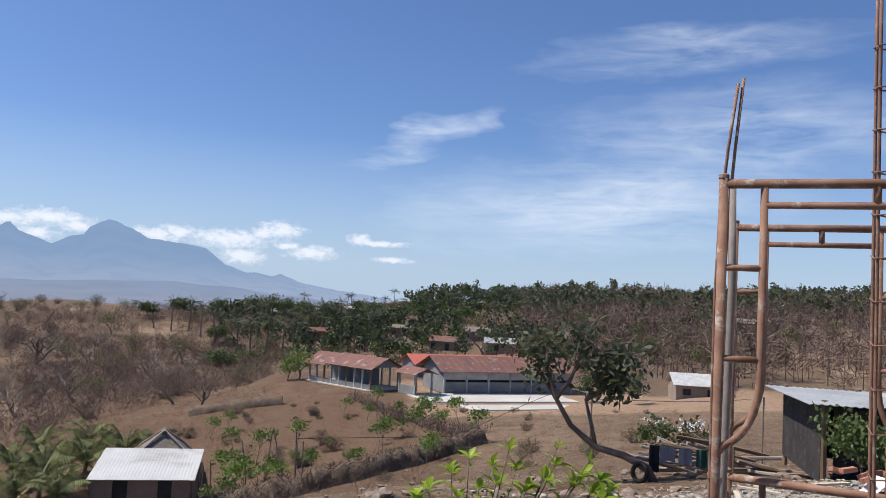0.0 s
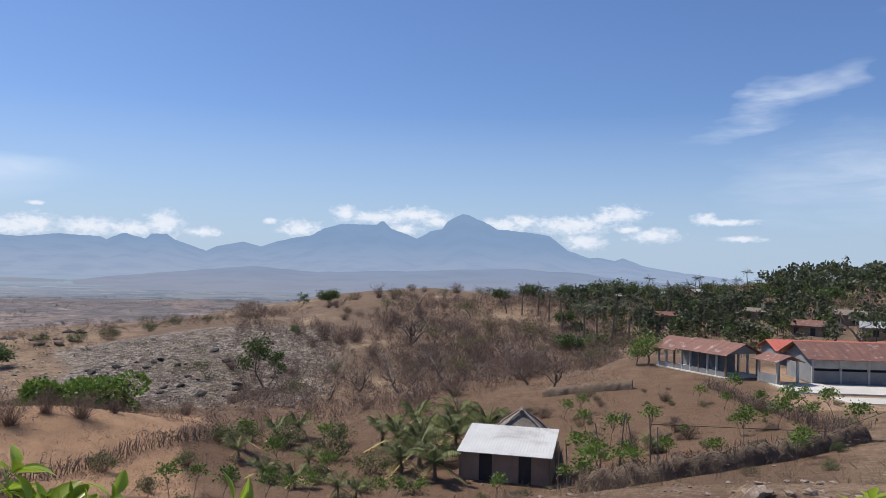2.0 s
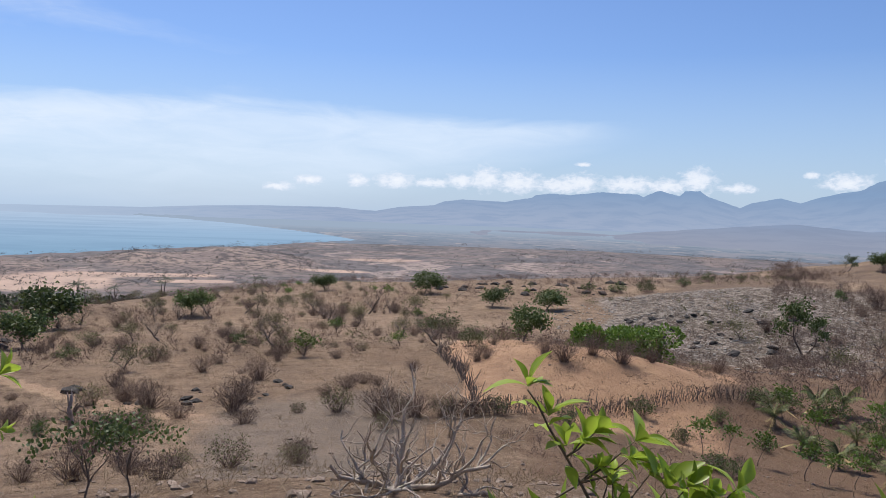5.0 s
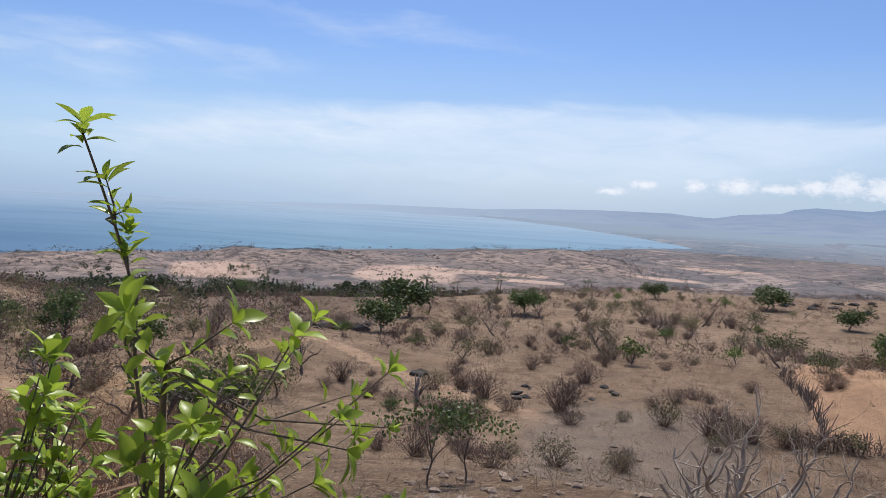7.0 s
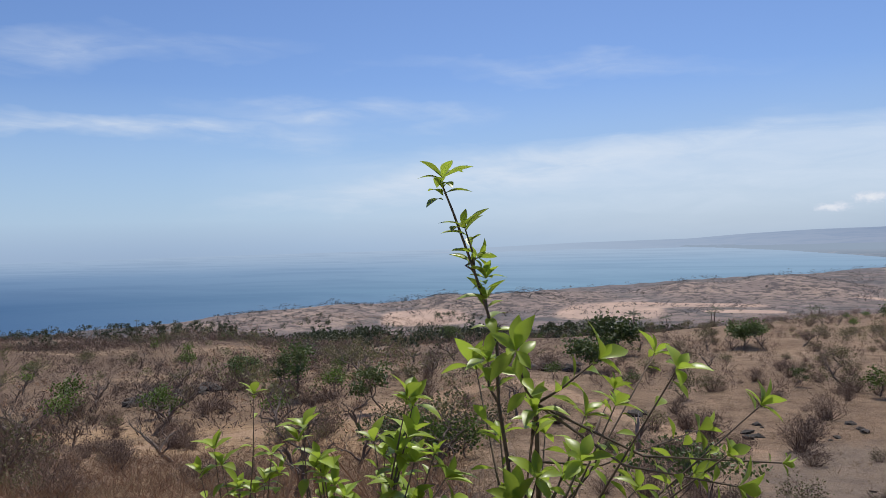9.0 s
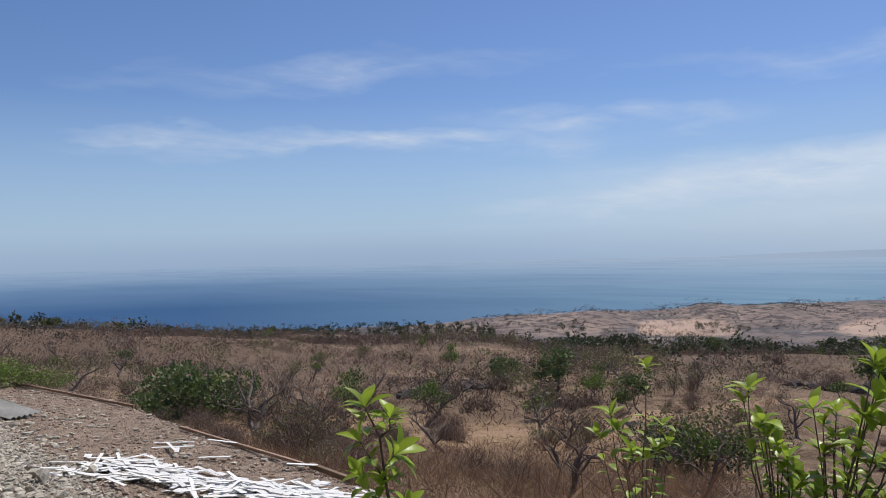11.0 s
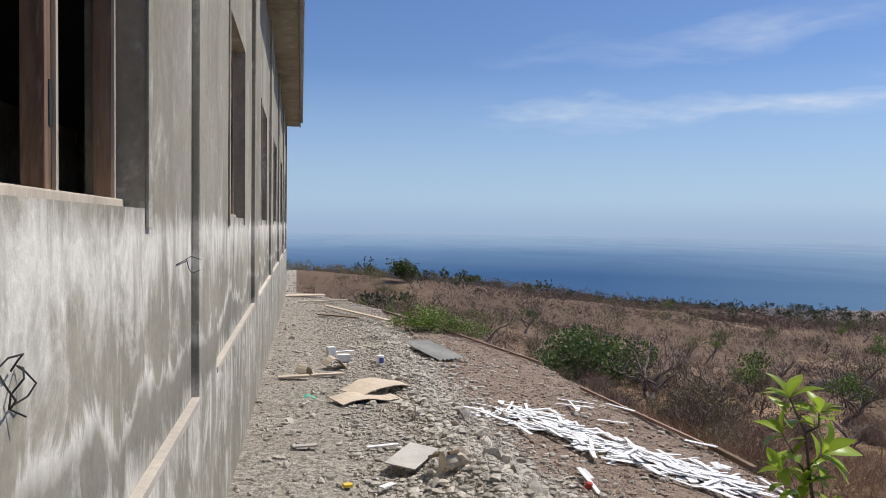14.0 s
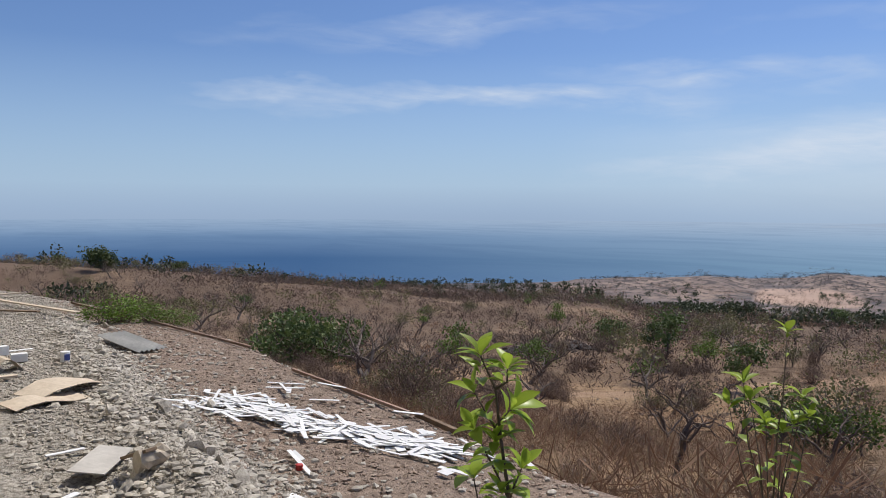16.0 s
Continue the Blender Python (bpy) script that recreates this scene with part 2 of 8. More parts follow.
def pad_edge(y):
    """How far the levelled ground beside the new building reaches out from it."""
    return np.interp(y, [-40, -12, -4, 0, 1.5, 3, 5, 8, 11, 14, 17, 20, 24, 28, 32], [5, 5, 1.6, 1.0, 1.3, 2.7, 3.9, 4.3, 4.3, 4.25, 3.95, 3.2, 2.2, 1.0, -1])


def pad_height(x, y):
    return -2.0 - 0.024 * np.clip(y - 5, -3, 30) - 0.05 * np.clip(x, -0.5, 6) - 0.02 * np.clip(-y, 0, 40)


def land(x, y):
    x, y = np.asarray(x, float), np.asarray(y, float)
    r, az = np.hypot(x, y), azimuth(x, y)
    z = -2 - 12 * (1 - np.exp(-r / 47))
    if x.size < 3000:
        hx, hy, hr, hh = np.array(HILLS).T
        z = z + (hh * np.exp(-((x[..., None] - hx) ** 2 + (y[..., None] - hy) ** 2) / (2 * hr * hr))).sum(-1)
    else:
        for hx, hy, hr, hh in HILLS:
            z = z + hh * np.exp(-((x - hx) ** 2 + (y - hy) ** 2) / (2 * hr * hr))
    amp = np.clip(r / 90, 0.05, 2.2)
    z = z + amp * 1.3 * fbm(x / 17, y / 17, 4, 5) + 0.22 * np.clip(r / 30, 0.1, 1) * fbm(x / 2.3, y / 2.3, 3, 9)
    z = z + 19 * fbm(x / 75, y / 75, 4, 15) * ease(r, 85, 190) * np.maximum(ease(az, 66, 56), ease(az, 300, 340))
    for sx, sy, sr, sz in SITES:
        if x.size == 1 and math.hypot(float(x.flat[0]) - sx, float(y.flat[0]) - sy) > sr * 1.4:
            continue
        z = z + (sz - z) * ease(np.hypot(x - sx, y - sy), sr * 1.35, sr * 0.85)
    # the plain and the shore
    coast = np.interp(az, [0, 20, 30, 41, 48, 54, 58, 73, 85, 92, 300, 340, 360], [640, 600, 612, 655, 715, 752, 785, 940, 1150, 1440, 1440, 660, 640])
    coast = coast * (1 + 0.012 * fbm(az / 3, az * 0, 3, 3))
    far_shore = np.interp(r, [1400, 2200, 3300, 4500], [92, 84.5, 77, 69]) + 0.8 * fbm(r / 300, r * 0, 3, 21)
    dry = np.maximum(ease(coast - r, -25, 40), np.where((r > 1400) & (az < 300), ease(az - far_shore, -0.3, 0.8), 0))
    dune = 5 * np.maximum(0, fbm(x / 170, y / 170, 4, 31) + 0.05)
    plain = -72 + dry * (14.5 + np.where(r > 450, dune, 0))
    for haz, hr, ha, hd, top in SHORE_HILLS if r.max() > 430 else ():
        g = np.exp(-((az - haz) / ha) ** 2 / 2 - ((r - hr) / hd) ** 2 / 2)
        plain = plain + dry * g * (57.5 - hr * math.tan(radians(top)) + 6 * fbm(x / 38, y / 38, 4, 35))
    # the near slope stays under the crest line above the shore
    crest = r * np.tan(np.radians(np.interp((az + 60) % 360 - 60, [-30, 1.7, 6.7, 16, 24, 32, 41, 50, 68, 74, 80, 84], [3.2, 3.72, 4.15, 5.0, 5.62, 5.9, 6.8, 7.9, 8.0, 7.4, 6.5, 6.0])))
    over = np.maximum(0, z + crest - 3.6 * fbm(x / 30, y / 30, 3, 19)) * np.where((az > 46) & (az < 180), ease(r, 130, 200), ease(r, 150, 235)) * np.maximum(ease(az, 88, 82), ease(az, 300, 330))
    z = np.maximum(z - over, np.minimum(z, -57.0))
    far_side = np.where((az > 150) & (az < 230), ease(r, 560, 1100), ease(r, 400, 600))
    far_side = far_side + (ease(r, 330, 452) - far_side) * ease(az, 30, 44) * ease(az, 112, 96)
    far_side = far_side + (ease(r, 570, 690) - far_side) * np.maximum(ease(az, 38, 26), ease(az, 290, 310))
    z = z * (1 - far_side) + np.minimum(plain, 5) * far_side
    # levelled ground
    d = pad_edge(y) - x
    m = ease(d, -1.0, 0.25) * ease(y, -12, -9) * ease(x, -60, -40) * ease(y, 36, 29)
    rough = 0.05 * fbm(x / 0.7, y / 0.7, 3, 77) + 0.18 * fbm(x / 2.6, y / 2.6, 2, 78) * ease(x, -0.3, 0.6)
    rough = rough + 0.2 * np.exp(-((x - 1.5 - 0.012 * (y - 6)) / 0.33) ** 2) * ease(y, 3, 5) * ease(y, 19, 14) * (0.7 + 1.2 * fbm(x / 0.8, y / 0.8, 2, 79))
    return z * (1 - m) + (pad_height(x, y) + rough) * m


def land_at(x, y):
    return float(land(np.array([x]), np.array([y]))[0])


def polar(az_yaw, r):
    """A place on the land by its turn from +y (to the left is positive) and its distance."""
    a = radians(az_yaw)
    x, y = -r * math.sin(a), r * math.cos(a)
    return Vector((x, y, land_at(x, y)))


# ---- making things ----
def mesh_of(name, verts, faces, material=None, smooth=False):
    me = bpy.data.meshes.new(name)
    if isinstance(faces, np.ndarray) and faces.ndim == 2:
        k, n = faces.shape[1], len(faces)
        me.vertices.add(len(verts))
        me.vertices.foreach_set("co", np.asarray(verts, np.float32).ravel())
        me.loops.add(k * n)
        me.loops.foreach_set("vertex_index", faces.astype(np.int32).ravel())
        me.polygons.add(n)
        me.polygons.foreach_set("loop_start", np.arange(0, k * n, k, dtype=np.int32))
        me.polygons.foreach_set("use_smooth", np.zeros(n, bool))
        me.update(calc_edges=True)
    else:
        me.from_pydata([tuple(v) for v in verts], [], [tuple(f) for f in faces])
    if material:
        me.materials.append(material)
    if smooth:
        me.polygons.foreach_set("use_smooth", [True] * len(me.polygons))
    me.update()
    return me


def thing(name, place=(0, 0, 0), turn=0.0, label="", category="", group="", kind="", scale=1.0):
    ob = new(name)
    ob.empty_display_size = 0.2
    ob.matrix_basis = Matrix.Translation(place) @ Matrix.Rotation(radians(turn), 4, "Z") @ Matrix.Diagonal((scale, scale, scale, 1))
    return tagged(ob, label, category, group, kind)


def part(name, bm, material, parent, label="", smooth=False):
    me = bpy.data.meshes.new(name)
    bm.to_mesh(me)
    bm.free()
    me.materials.append(material)
    if smooth:
        me.polygons.foreach_set("use_smooth", [True] * len(me.polygons))
    ob = new(name, me)
    if parent:
        ob.parent = parent
    return tagged(ob, label)


def box(bm, x0, x1, y0, y1, z0, z1, m=None, bevel=0.0):
    """A box between two corners, turned by m, with its edges rounded."""
    made = bmesh.ops.create_cube(bm, size=1.0)["verts"]
    bmesh.ops.scale(bm, vec=(x1 - x0, y1 - y0, z1 - z0), verts=made)
    bmesh.ops.translate(bm, vec=((x0 + x1) / 2, (y0 + y1) / 2, (z0 + z1) / 2), verts=made)
    if m is not None:
        bmesh.ops.transform(bm, matrix=m, verts=made)
    if bevel:
        edges = list({e for v in made for e in v.link_edges})
        bmesh.ops.bevel(bm, geom=edges, offset=bevel, segments=2, affect="EDGES", profile=0.6)
    return bm


def tube(bm, points, radii, sides=7, cap=True):
    """A round bar along points, of one radius or one for each point."""
    points = [Vector(p) for p in points]
    if not hasattr(radii, "__len__"):
        radii = [radii] * len(points)
    radii = [float(q) for q in radii]
    rings, side = [], None
    for n, p in enumerate(points):
        ahead = (points[min(n + 1, len(points) - 1)] - points[max(n - 1, 0)]).normalized()
        if side is None:
            side = ahead.orthogonal().normalized()
        side = (side - ahead * side.dot(ahead)).normalized()
        other = ahead.cross(side)
        rings.append([bm.verts.new(p + radii[n] * (math.cos(a) * side + math.sin(a) * other)) for a in (2 * math.pi * k / sides for k in range(sides))])
    for a, b in zip(rings, rings[1:]):
        for k in range(sides):
            bm.faces.new((a[k], a[(k + 1) % sides], b[(k + 1) % sides], b[k]))
    if cap:
        bm.faces.new(rings[0][::-1])
        bm.faces.new(rings[-1])
    return bm


# ---- materials ----
def material(name, build):
    m = bpy.data.materials.new(name)
    m.use_nodes = True
    n = Nodes(m.node_tree)
    out = n.add("ShaderNodeOutputMaterial")
    n.put(out.inputs[0], build(n))
    return m


def surface(name, colours, scale=3.0, fine=30.0, rough=0.85, metal=0.0, bump=0.3, depth=0.01, vary=0.12, stretch=(1, 1, 1), stain=None, spec=0.3, through=0.0):
    """A weathered surface: two colours in patches, fine grain, a bump and a share of chance from piece to piece."""

    def build(n):
        at = n.add("ShaderNodeTexCoord").outputs["Object"]
        at = n.add("ShaderNodeMapping", {"Vector": at, "Scale": stretch}).outputs[0]
        big, small = n.noise(at, scale, 4.0, 0.6), n.noise(at, fine, 5.0, 0.65)
        c = n.mix(n.range(big, 0.35, 0.65), colours[0], colours[1])
        if len(colours) > 2:
            c = n.mix(n.range(n.noise(at, scale * 2.3, 5.0, 0.7), 0.56, 0.68), c, colours[2])
        if stain:
            c = n.mix(n.range(n.noise(at, scale * 0.6, 6.0, 0.7, 0.6), 0.52, 0.66), c, stain)
        chance = n.add("ShaderNodeObjectInfo").outputs["Random"]
        light = n.math("ADD", n.range(small, 0.25, 0.75, 1 - vary, 1 + vary), n.range(chance, 0, 1, -vary, vary))
        c = n.mix(1.0, c, n.xyz(light, light, light), "MULTIPLY")
        b = n.add("ShaderNodeBump", {"Strength": bump, "Distance": depth, "Height": small})
        p = n.add("ShaderNodeBsdfPrincipled", {"Base Color": c, "Roughness": rough, "Metallic": metal, "Normal": b, "Specular IOR Level": spec})
        if through:
            t = n.add("ShaderNodeBsdfTranslucent", {"Color": c})
            return n.add("ShaderNodeMixShader", {0: through, 1: p, 2: t}).outputs[0]
        return p.outputs[0]

    return material(name, build)


def ground_build(n):
    at = n.add("ShaderNodeTexCoord").outputs["Object"]
    big = n.noise(at, 0.05, 6.0, 0.6, 0.4)
    mid = n.noise(at, 0.45, 6.0, 0.65)
    tuft = n.noise(at, 1.3, 7.0, 0.75, 0.4)
    fine = n.noise(at, 6.0, 6.0, 0.7)
    grit = n.noise(at, 35.0, 4.0, 0.7)
    c = n.mix(n.range(big, 0.38, 0.62), (0.188, 0.13, 0.09), (0.27, 0.198, 0.143))
    c = n.mix(n.range(n.noise(at, 0.16, 5.0, 0.6), 0.5, 0.62), c, (0.176, 0.126, 0.09))
    c = n.mix(n.range(mid, 0.48, 0.66), c, (0.116, 0.077, 0.05))
    c = n.mix(n.range(fine, 0.54, 0.66), c, (0.31, 0.24, 0.175))
    c = n.mix(n.range(fine, 0.46, 0.36, 0.0, 0.7), c, (0.105, 0.077, 0.056))
    pebble = n.noise(at, 13.0, 4.0, 0.8)
    p_ = n.range(pebble, 0.32, 0.68, 0.66, 1.34)
    c = n.mix(1.0, c, n.xyz(p_, p_, p_), "MULTIPLY")

    def zone(attr):
        return n.add("ShaderNodeAttribute", attr=attr).outputs["Fac"]

    def edge(v, lo=0.35, hi=0.65):
        return n.range(n.math("ADD", v, n.math("MULTIPLY", n.math("SUBTRACT", mid, 0.5), 0.6)), lo, hi)

    gaps = n.noise(n.add("ShaderNodeMapping", {"Vector": at, "Scale": (1, 0.55, 1)}).outputs[0], 0.045, 6.0, 0.68, 0.8)
    thick = n.mix(n.range(fine, 0.35, 0.65), (0.105, 0.076, 0.06), (0.17, 0.126, 0.097))
    c = n.mix(n.math("MULTIPLY", edge(zone("scrub")), n.range(gaps, 0.47, 0.60, 0.85, 0.05)), c, thick)
    c = n.mix(n.math("MULTIPLY", n.math("MULTIPLY", zone("scrub"), 0.8), n.range(gaps, 0.56, 0.64)), c, n.mix(n.range(tuft, 0.4, 0.6), (0.38, 0.295, 0.215), (0.25, 0.188, 0.135)))
    c = n.mix(n.math("MULTIPLY", edge(zone("tilled")), 0.8), c, n.mix(n.range(fine, 0.4, 0.62), (0.165, 0.104, 0.07), (0.105, 0.067, 0.046)))
    c = n.mix(n.math("MULTIPLY", edge(zone("tawny")), 0.85), c, n.mix(n.range(tuft, 0.4, 0.6), (0.39, 0.285, 0.18), (0.27, 0.18, 0.112)))
    c = n.mix(edge(zone("clay")), c, n.mix(n.range(mid, 0.4, 0.65), (0.375, 0.245, 0.158), (0.285, 0.182, 0.12)))
    crag = n.noise(at, 0.55, 9.0, 0.78, 1.6)
    rock = n.mix(n.range(crag, 0.42, 0.56), (0.46, 0.42, 0.375), (0.085, 0.072, 0.063))
    rock = n.mix(n.range(n.noise(at, 1.7, 6.0, 0.7), 0.52, 0.6), rock, (0.17, 0.135, 0.11))
    c = n.mix(n.math("MULTIPLY", edge(zone("rock")), n.range(big, 0.35, 0.6, 1.0, 0.7)), c, rock)
    c = n.mix(n.math("MULTIPLY", edge(zone("path")), 0.75), c, (0.386, 0.275, 0.193))
    spots = n.math("MULTIPLY", n.range(tuft, 0.56, 0.63), n.range(n.math("MAXIMUM", n.math("MAXIMUM", zone("gravel"), zone("rock")), zone("clay")), 0, 0.5, 0.75, 0.1))
    c = n.mix(spots, c, (0.099, 0.07, 0.048))
    speck = n.math("MULTIPLY", n.range(n.noise(at, 3.1, 5.0, 0.75, 0.3), 0.57, 0.64), n.range(n.math("MAXIMUM", n.math("MAXIMUM", zone("gravel"), zone("rock")), zone("clay")), 0, 0.5, 0.6, 0.15))
    c = n.mix(speck, c, (0.088, 0.064, 0.048))
    c = n.mix(n.range(n.noise(at, 4.3, 5.0, 0.75, 0.2), 0.60, 0.68, 0.0, 0.45), c, (0.37, 0.30, 0.24))
    c = n.mix(1.0, c, (1.05, 0.985, 0.90), "MULTIPLY")
    gravel = n.mix(n.range(n.noise(at, 18.0, 8.0, 0.82), 0.43, 0.57), (0.56, 0.505, 0.425), (0.22, 0.192, 0.155))
    gravel = n.mix(n.range(n.noise(at, 1.1, 5.0, 0.65), 0.52, 0.64, 0, 0.4), gravel, (0.33, 0.27, 0.21))
    c = n.mix(edge(zone("gravel")), c, gravel)
    c = n.mix(edge(zone("bank")), c, n.mix(n.range(fine, 0.4, 0.62), (0.40, 0.305, 0.235), (0.25, 0.185, 0.14)))
    c = n.mix(n.math("MULTIPLY", edge(zone("grit")), 0.5), c, n.mix(n.range(fine, 0.35, 0.65), (0.23, 0.195, 0.165), (0.14, 0.115, 0.095)))
    # the plain: distance haze is mixed into these greyed, mauve field colours
    fields = n.mix(n.range(n.noise(at, 0.0045, 5.0, 0.6, 0.8), 0.42, 0.58), (0.215, 0.165, 0.145), (0.15, 0.13, 0.13))
    fields = n.mix(n.range(n.noise(at, 0.016, 6.0, 0.7, 0.5), 0.50, 0.60), fields, (0.10, 0.095, 0.098))
    fields = n.mix(n.range(n.noise(at, 0.008, 3.0, 0.5, 2.0), 0.60, 0.63), fields, (0.30, 0.235, 0.205))
    fields = n.mix(n.math("MULTIPLY", n.range(n.noise(at, 0.07, 6.0, 0.75), 0.50, 0.57), 0.85), fields, (0.08, 0.074, 0.07))
    knoll = n.mix(n.range(n.noise(at, 0.03, 6.0, 0.7, 0.6), 0.40, 0.60), (0.31, 0.235, 0.19), (0.20, 0.155, 0.14))
    knoll = n.mix(n.range(n.noise(at, 0.11, 5.0, 0.75), 0.47, 0.56), knoll, (0.095, 0.08, 0.075))
    fields = n.mix(n.range(zone("knob"), 0.25, 0.6), fields, knoll)
    sown = n.mix(n.range(n.noise(at, 0.02, 5.0, 0.65, 0.5), 0.40, 0.60), (0.47, 0.335, 0.255), (0.37, 0.27, 0.215))
    sown = n.mix(n.range(n.noise(at, 0.05, 6.0, 0.75, 1.0), 0.60, 0.66), sown, (0.16, 0.13, 0.11))
    fields = n.mix(n.range(n.math("SUBTRACT", zone("field"), n.math("MULTIPLY", zone("knob"), 0.8)), 0.25, 0.5), fields, sown)
    c = n.mix(zone("plain"), c, fields)
    b0 = n.add("ShaderNodeBump", {"Strength": n.math("MULTIPLY", zone("rock"), 0.9), "Distance": 1.2, "Height": crag})
    b1 = n.add("ShaderNodeBump", {"Strength": 0.7, "Distance": 0.16, "Height": fine, "Normal": b0.outputs[0]})
    b3 = n.add("ShaderNodeBump", {"Strength": 0.5, "Distance": 0.5, "Height": tuft, "Normal": b1.outputs[0]})
    b2 = n.add("ShaderNodeBump", {"Strength": 0.7, "Distance": 0.035, "Height": grit, "Normal": b3.outputs[0]})
    return n.add("ShaderNodeBsdfPrincipled", {"Base Color": c, "Roughness": 0.95, "Normal": b2, "Specular IOR Level": 0.15}).outputs[0]


GROUND = material("dry_earth", ground_build)


def water_build(n):
    at = n.add("ShaderNodeTexCoord").outputs["Object"]
    far = n.add("ShaderNodeVectorMath", {0: at}, operation="LENGTH").outputs["Value"]
    at = n.add("ShaderNodeMapping", {"Vector": at, "Scale": (1, 0.45, 1)}).outputs[0]
    swell = n.noise(at, 0.006, 6.0, 0.65, 0.6)
    x, y, _ = n.add("ShaderNodeSeparateXYZ", {0: n.add("ShaderNodeTexCoord").outputs["Object"]}).outputs
    turn = n.math("ARCTAN2", x, y)
    c = n.mix(n.range(swell, 0.38, 0.62), (0.018, 0.06, 0.135), (0.03, 0.085, 0.175))
    b = n.add("ShaderNodeBump", {"Strength": 0.2, "Distance": 2.0, "Height": n.noise(at, 0.15, 4.0, 0.6)})
    near = n.add("ShaderNodeBsdfPrincipled", {"Base Color": c, "Roughness": 0.35, "Normal": b, "Specular IOR Level": 0.2})
    # the open sea far out, a glowing backdrop, paled by painted haze towards horizon and bay
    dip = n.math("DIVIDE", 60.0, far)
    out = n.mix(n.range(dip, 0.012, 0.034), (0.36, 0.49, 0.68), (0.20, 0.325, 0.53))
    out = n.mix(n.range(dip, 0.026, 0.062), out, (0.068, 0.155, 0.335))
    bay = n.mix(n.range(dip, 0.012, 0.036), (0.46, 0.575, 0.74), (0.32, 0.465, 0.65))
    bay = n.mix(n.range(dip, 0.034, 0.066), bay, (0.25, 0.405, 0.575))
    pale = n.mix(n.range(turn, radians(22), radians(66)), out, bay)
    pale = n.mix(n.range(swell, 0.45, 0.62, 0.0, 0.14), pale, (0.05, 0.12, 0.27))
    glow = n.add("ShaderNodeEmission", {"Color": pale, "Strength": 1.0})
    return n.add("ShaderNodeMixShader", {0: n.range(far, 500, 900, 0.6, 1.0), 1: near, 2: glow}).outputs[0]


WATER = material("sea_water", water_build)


# glowing backdrop slopes: distance haze and the shading of folds are painted into the colour
def painted_haze_build(low, high, dark, z0, z1, strength=1.0):
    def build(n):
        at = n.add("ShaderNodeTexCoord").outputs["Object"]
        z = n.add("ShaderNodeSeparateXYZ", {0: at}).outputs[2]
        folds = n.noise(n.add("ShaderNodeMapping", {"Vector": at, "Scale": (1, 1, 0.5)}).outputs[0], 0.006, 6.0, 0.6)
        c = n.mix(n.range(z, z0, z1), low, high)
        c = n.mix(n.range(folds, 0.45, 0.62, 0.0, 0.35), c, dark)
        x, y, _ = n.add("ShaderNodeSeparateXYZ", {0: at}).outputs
        # more painted haze towards the bay end of the range
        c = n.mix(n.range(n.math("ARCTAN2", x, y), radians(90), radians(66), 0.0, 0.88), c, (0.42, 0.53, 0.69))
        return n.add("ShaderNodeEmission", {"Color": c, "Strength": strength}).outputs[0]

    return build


MOUNTAIN = material("far_mountain", painted_haze_build((0.335, 0.405, 0.55), (0.225, 0.335, 0.52), (0.205, 0.30, 0.475), -40, 150))
FOOTHILL = material("far_foothill", painted_haze_build((0.30, 0.325, 0.415), (0.25, 0.315, 0.455), (0.215, 0.26, 0.37), -62, -10))


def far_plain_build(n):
    """The plain far off: a glowing backdrop of fields, dark tree lines and pale roofs, mauve and bluer with distance
    from painted haze.
    """
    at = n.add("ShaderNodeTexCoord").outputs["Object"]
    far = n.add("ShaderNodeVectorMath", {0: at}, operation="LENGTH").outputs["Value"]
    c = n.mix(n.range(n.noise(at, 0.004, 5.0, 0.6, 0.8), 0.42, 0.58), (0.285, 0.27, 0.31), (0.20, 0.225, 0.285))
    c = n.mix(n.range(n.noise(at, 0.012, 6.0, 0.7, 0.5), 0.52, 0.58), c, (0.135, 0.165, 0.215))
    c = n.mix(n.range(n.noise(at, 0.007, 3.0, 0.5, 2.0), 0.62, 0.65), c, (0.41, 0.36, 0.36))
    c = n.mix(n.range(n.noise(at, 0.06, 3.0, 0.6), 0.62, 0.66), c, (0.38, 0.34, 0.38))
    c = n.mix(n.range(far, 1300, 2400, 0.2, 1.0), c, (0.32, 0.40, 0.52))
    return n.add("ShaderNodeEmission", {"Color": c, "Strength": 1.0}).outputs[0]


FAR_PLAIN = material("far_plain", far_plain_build)



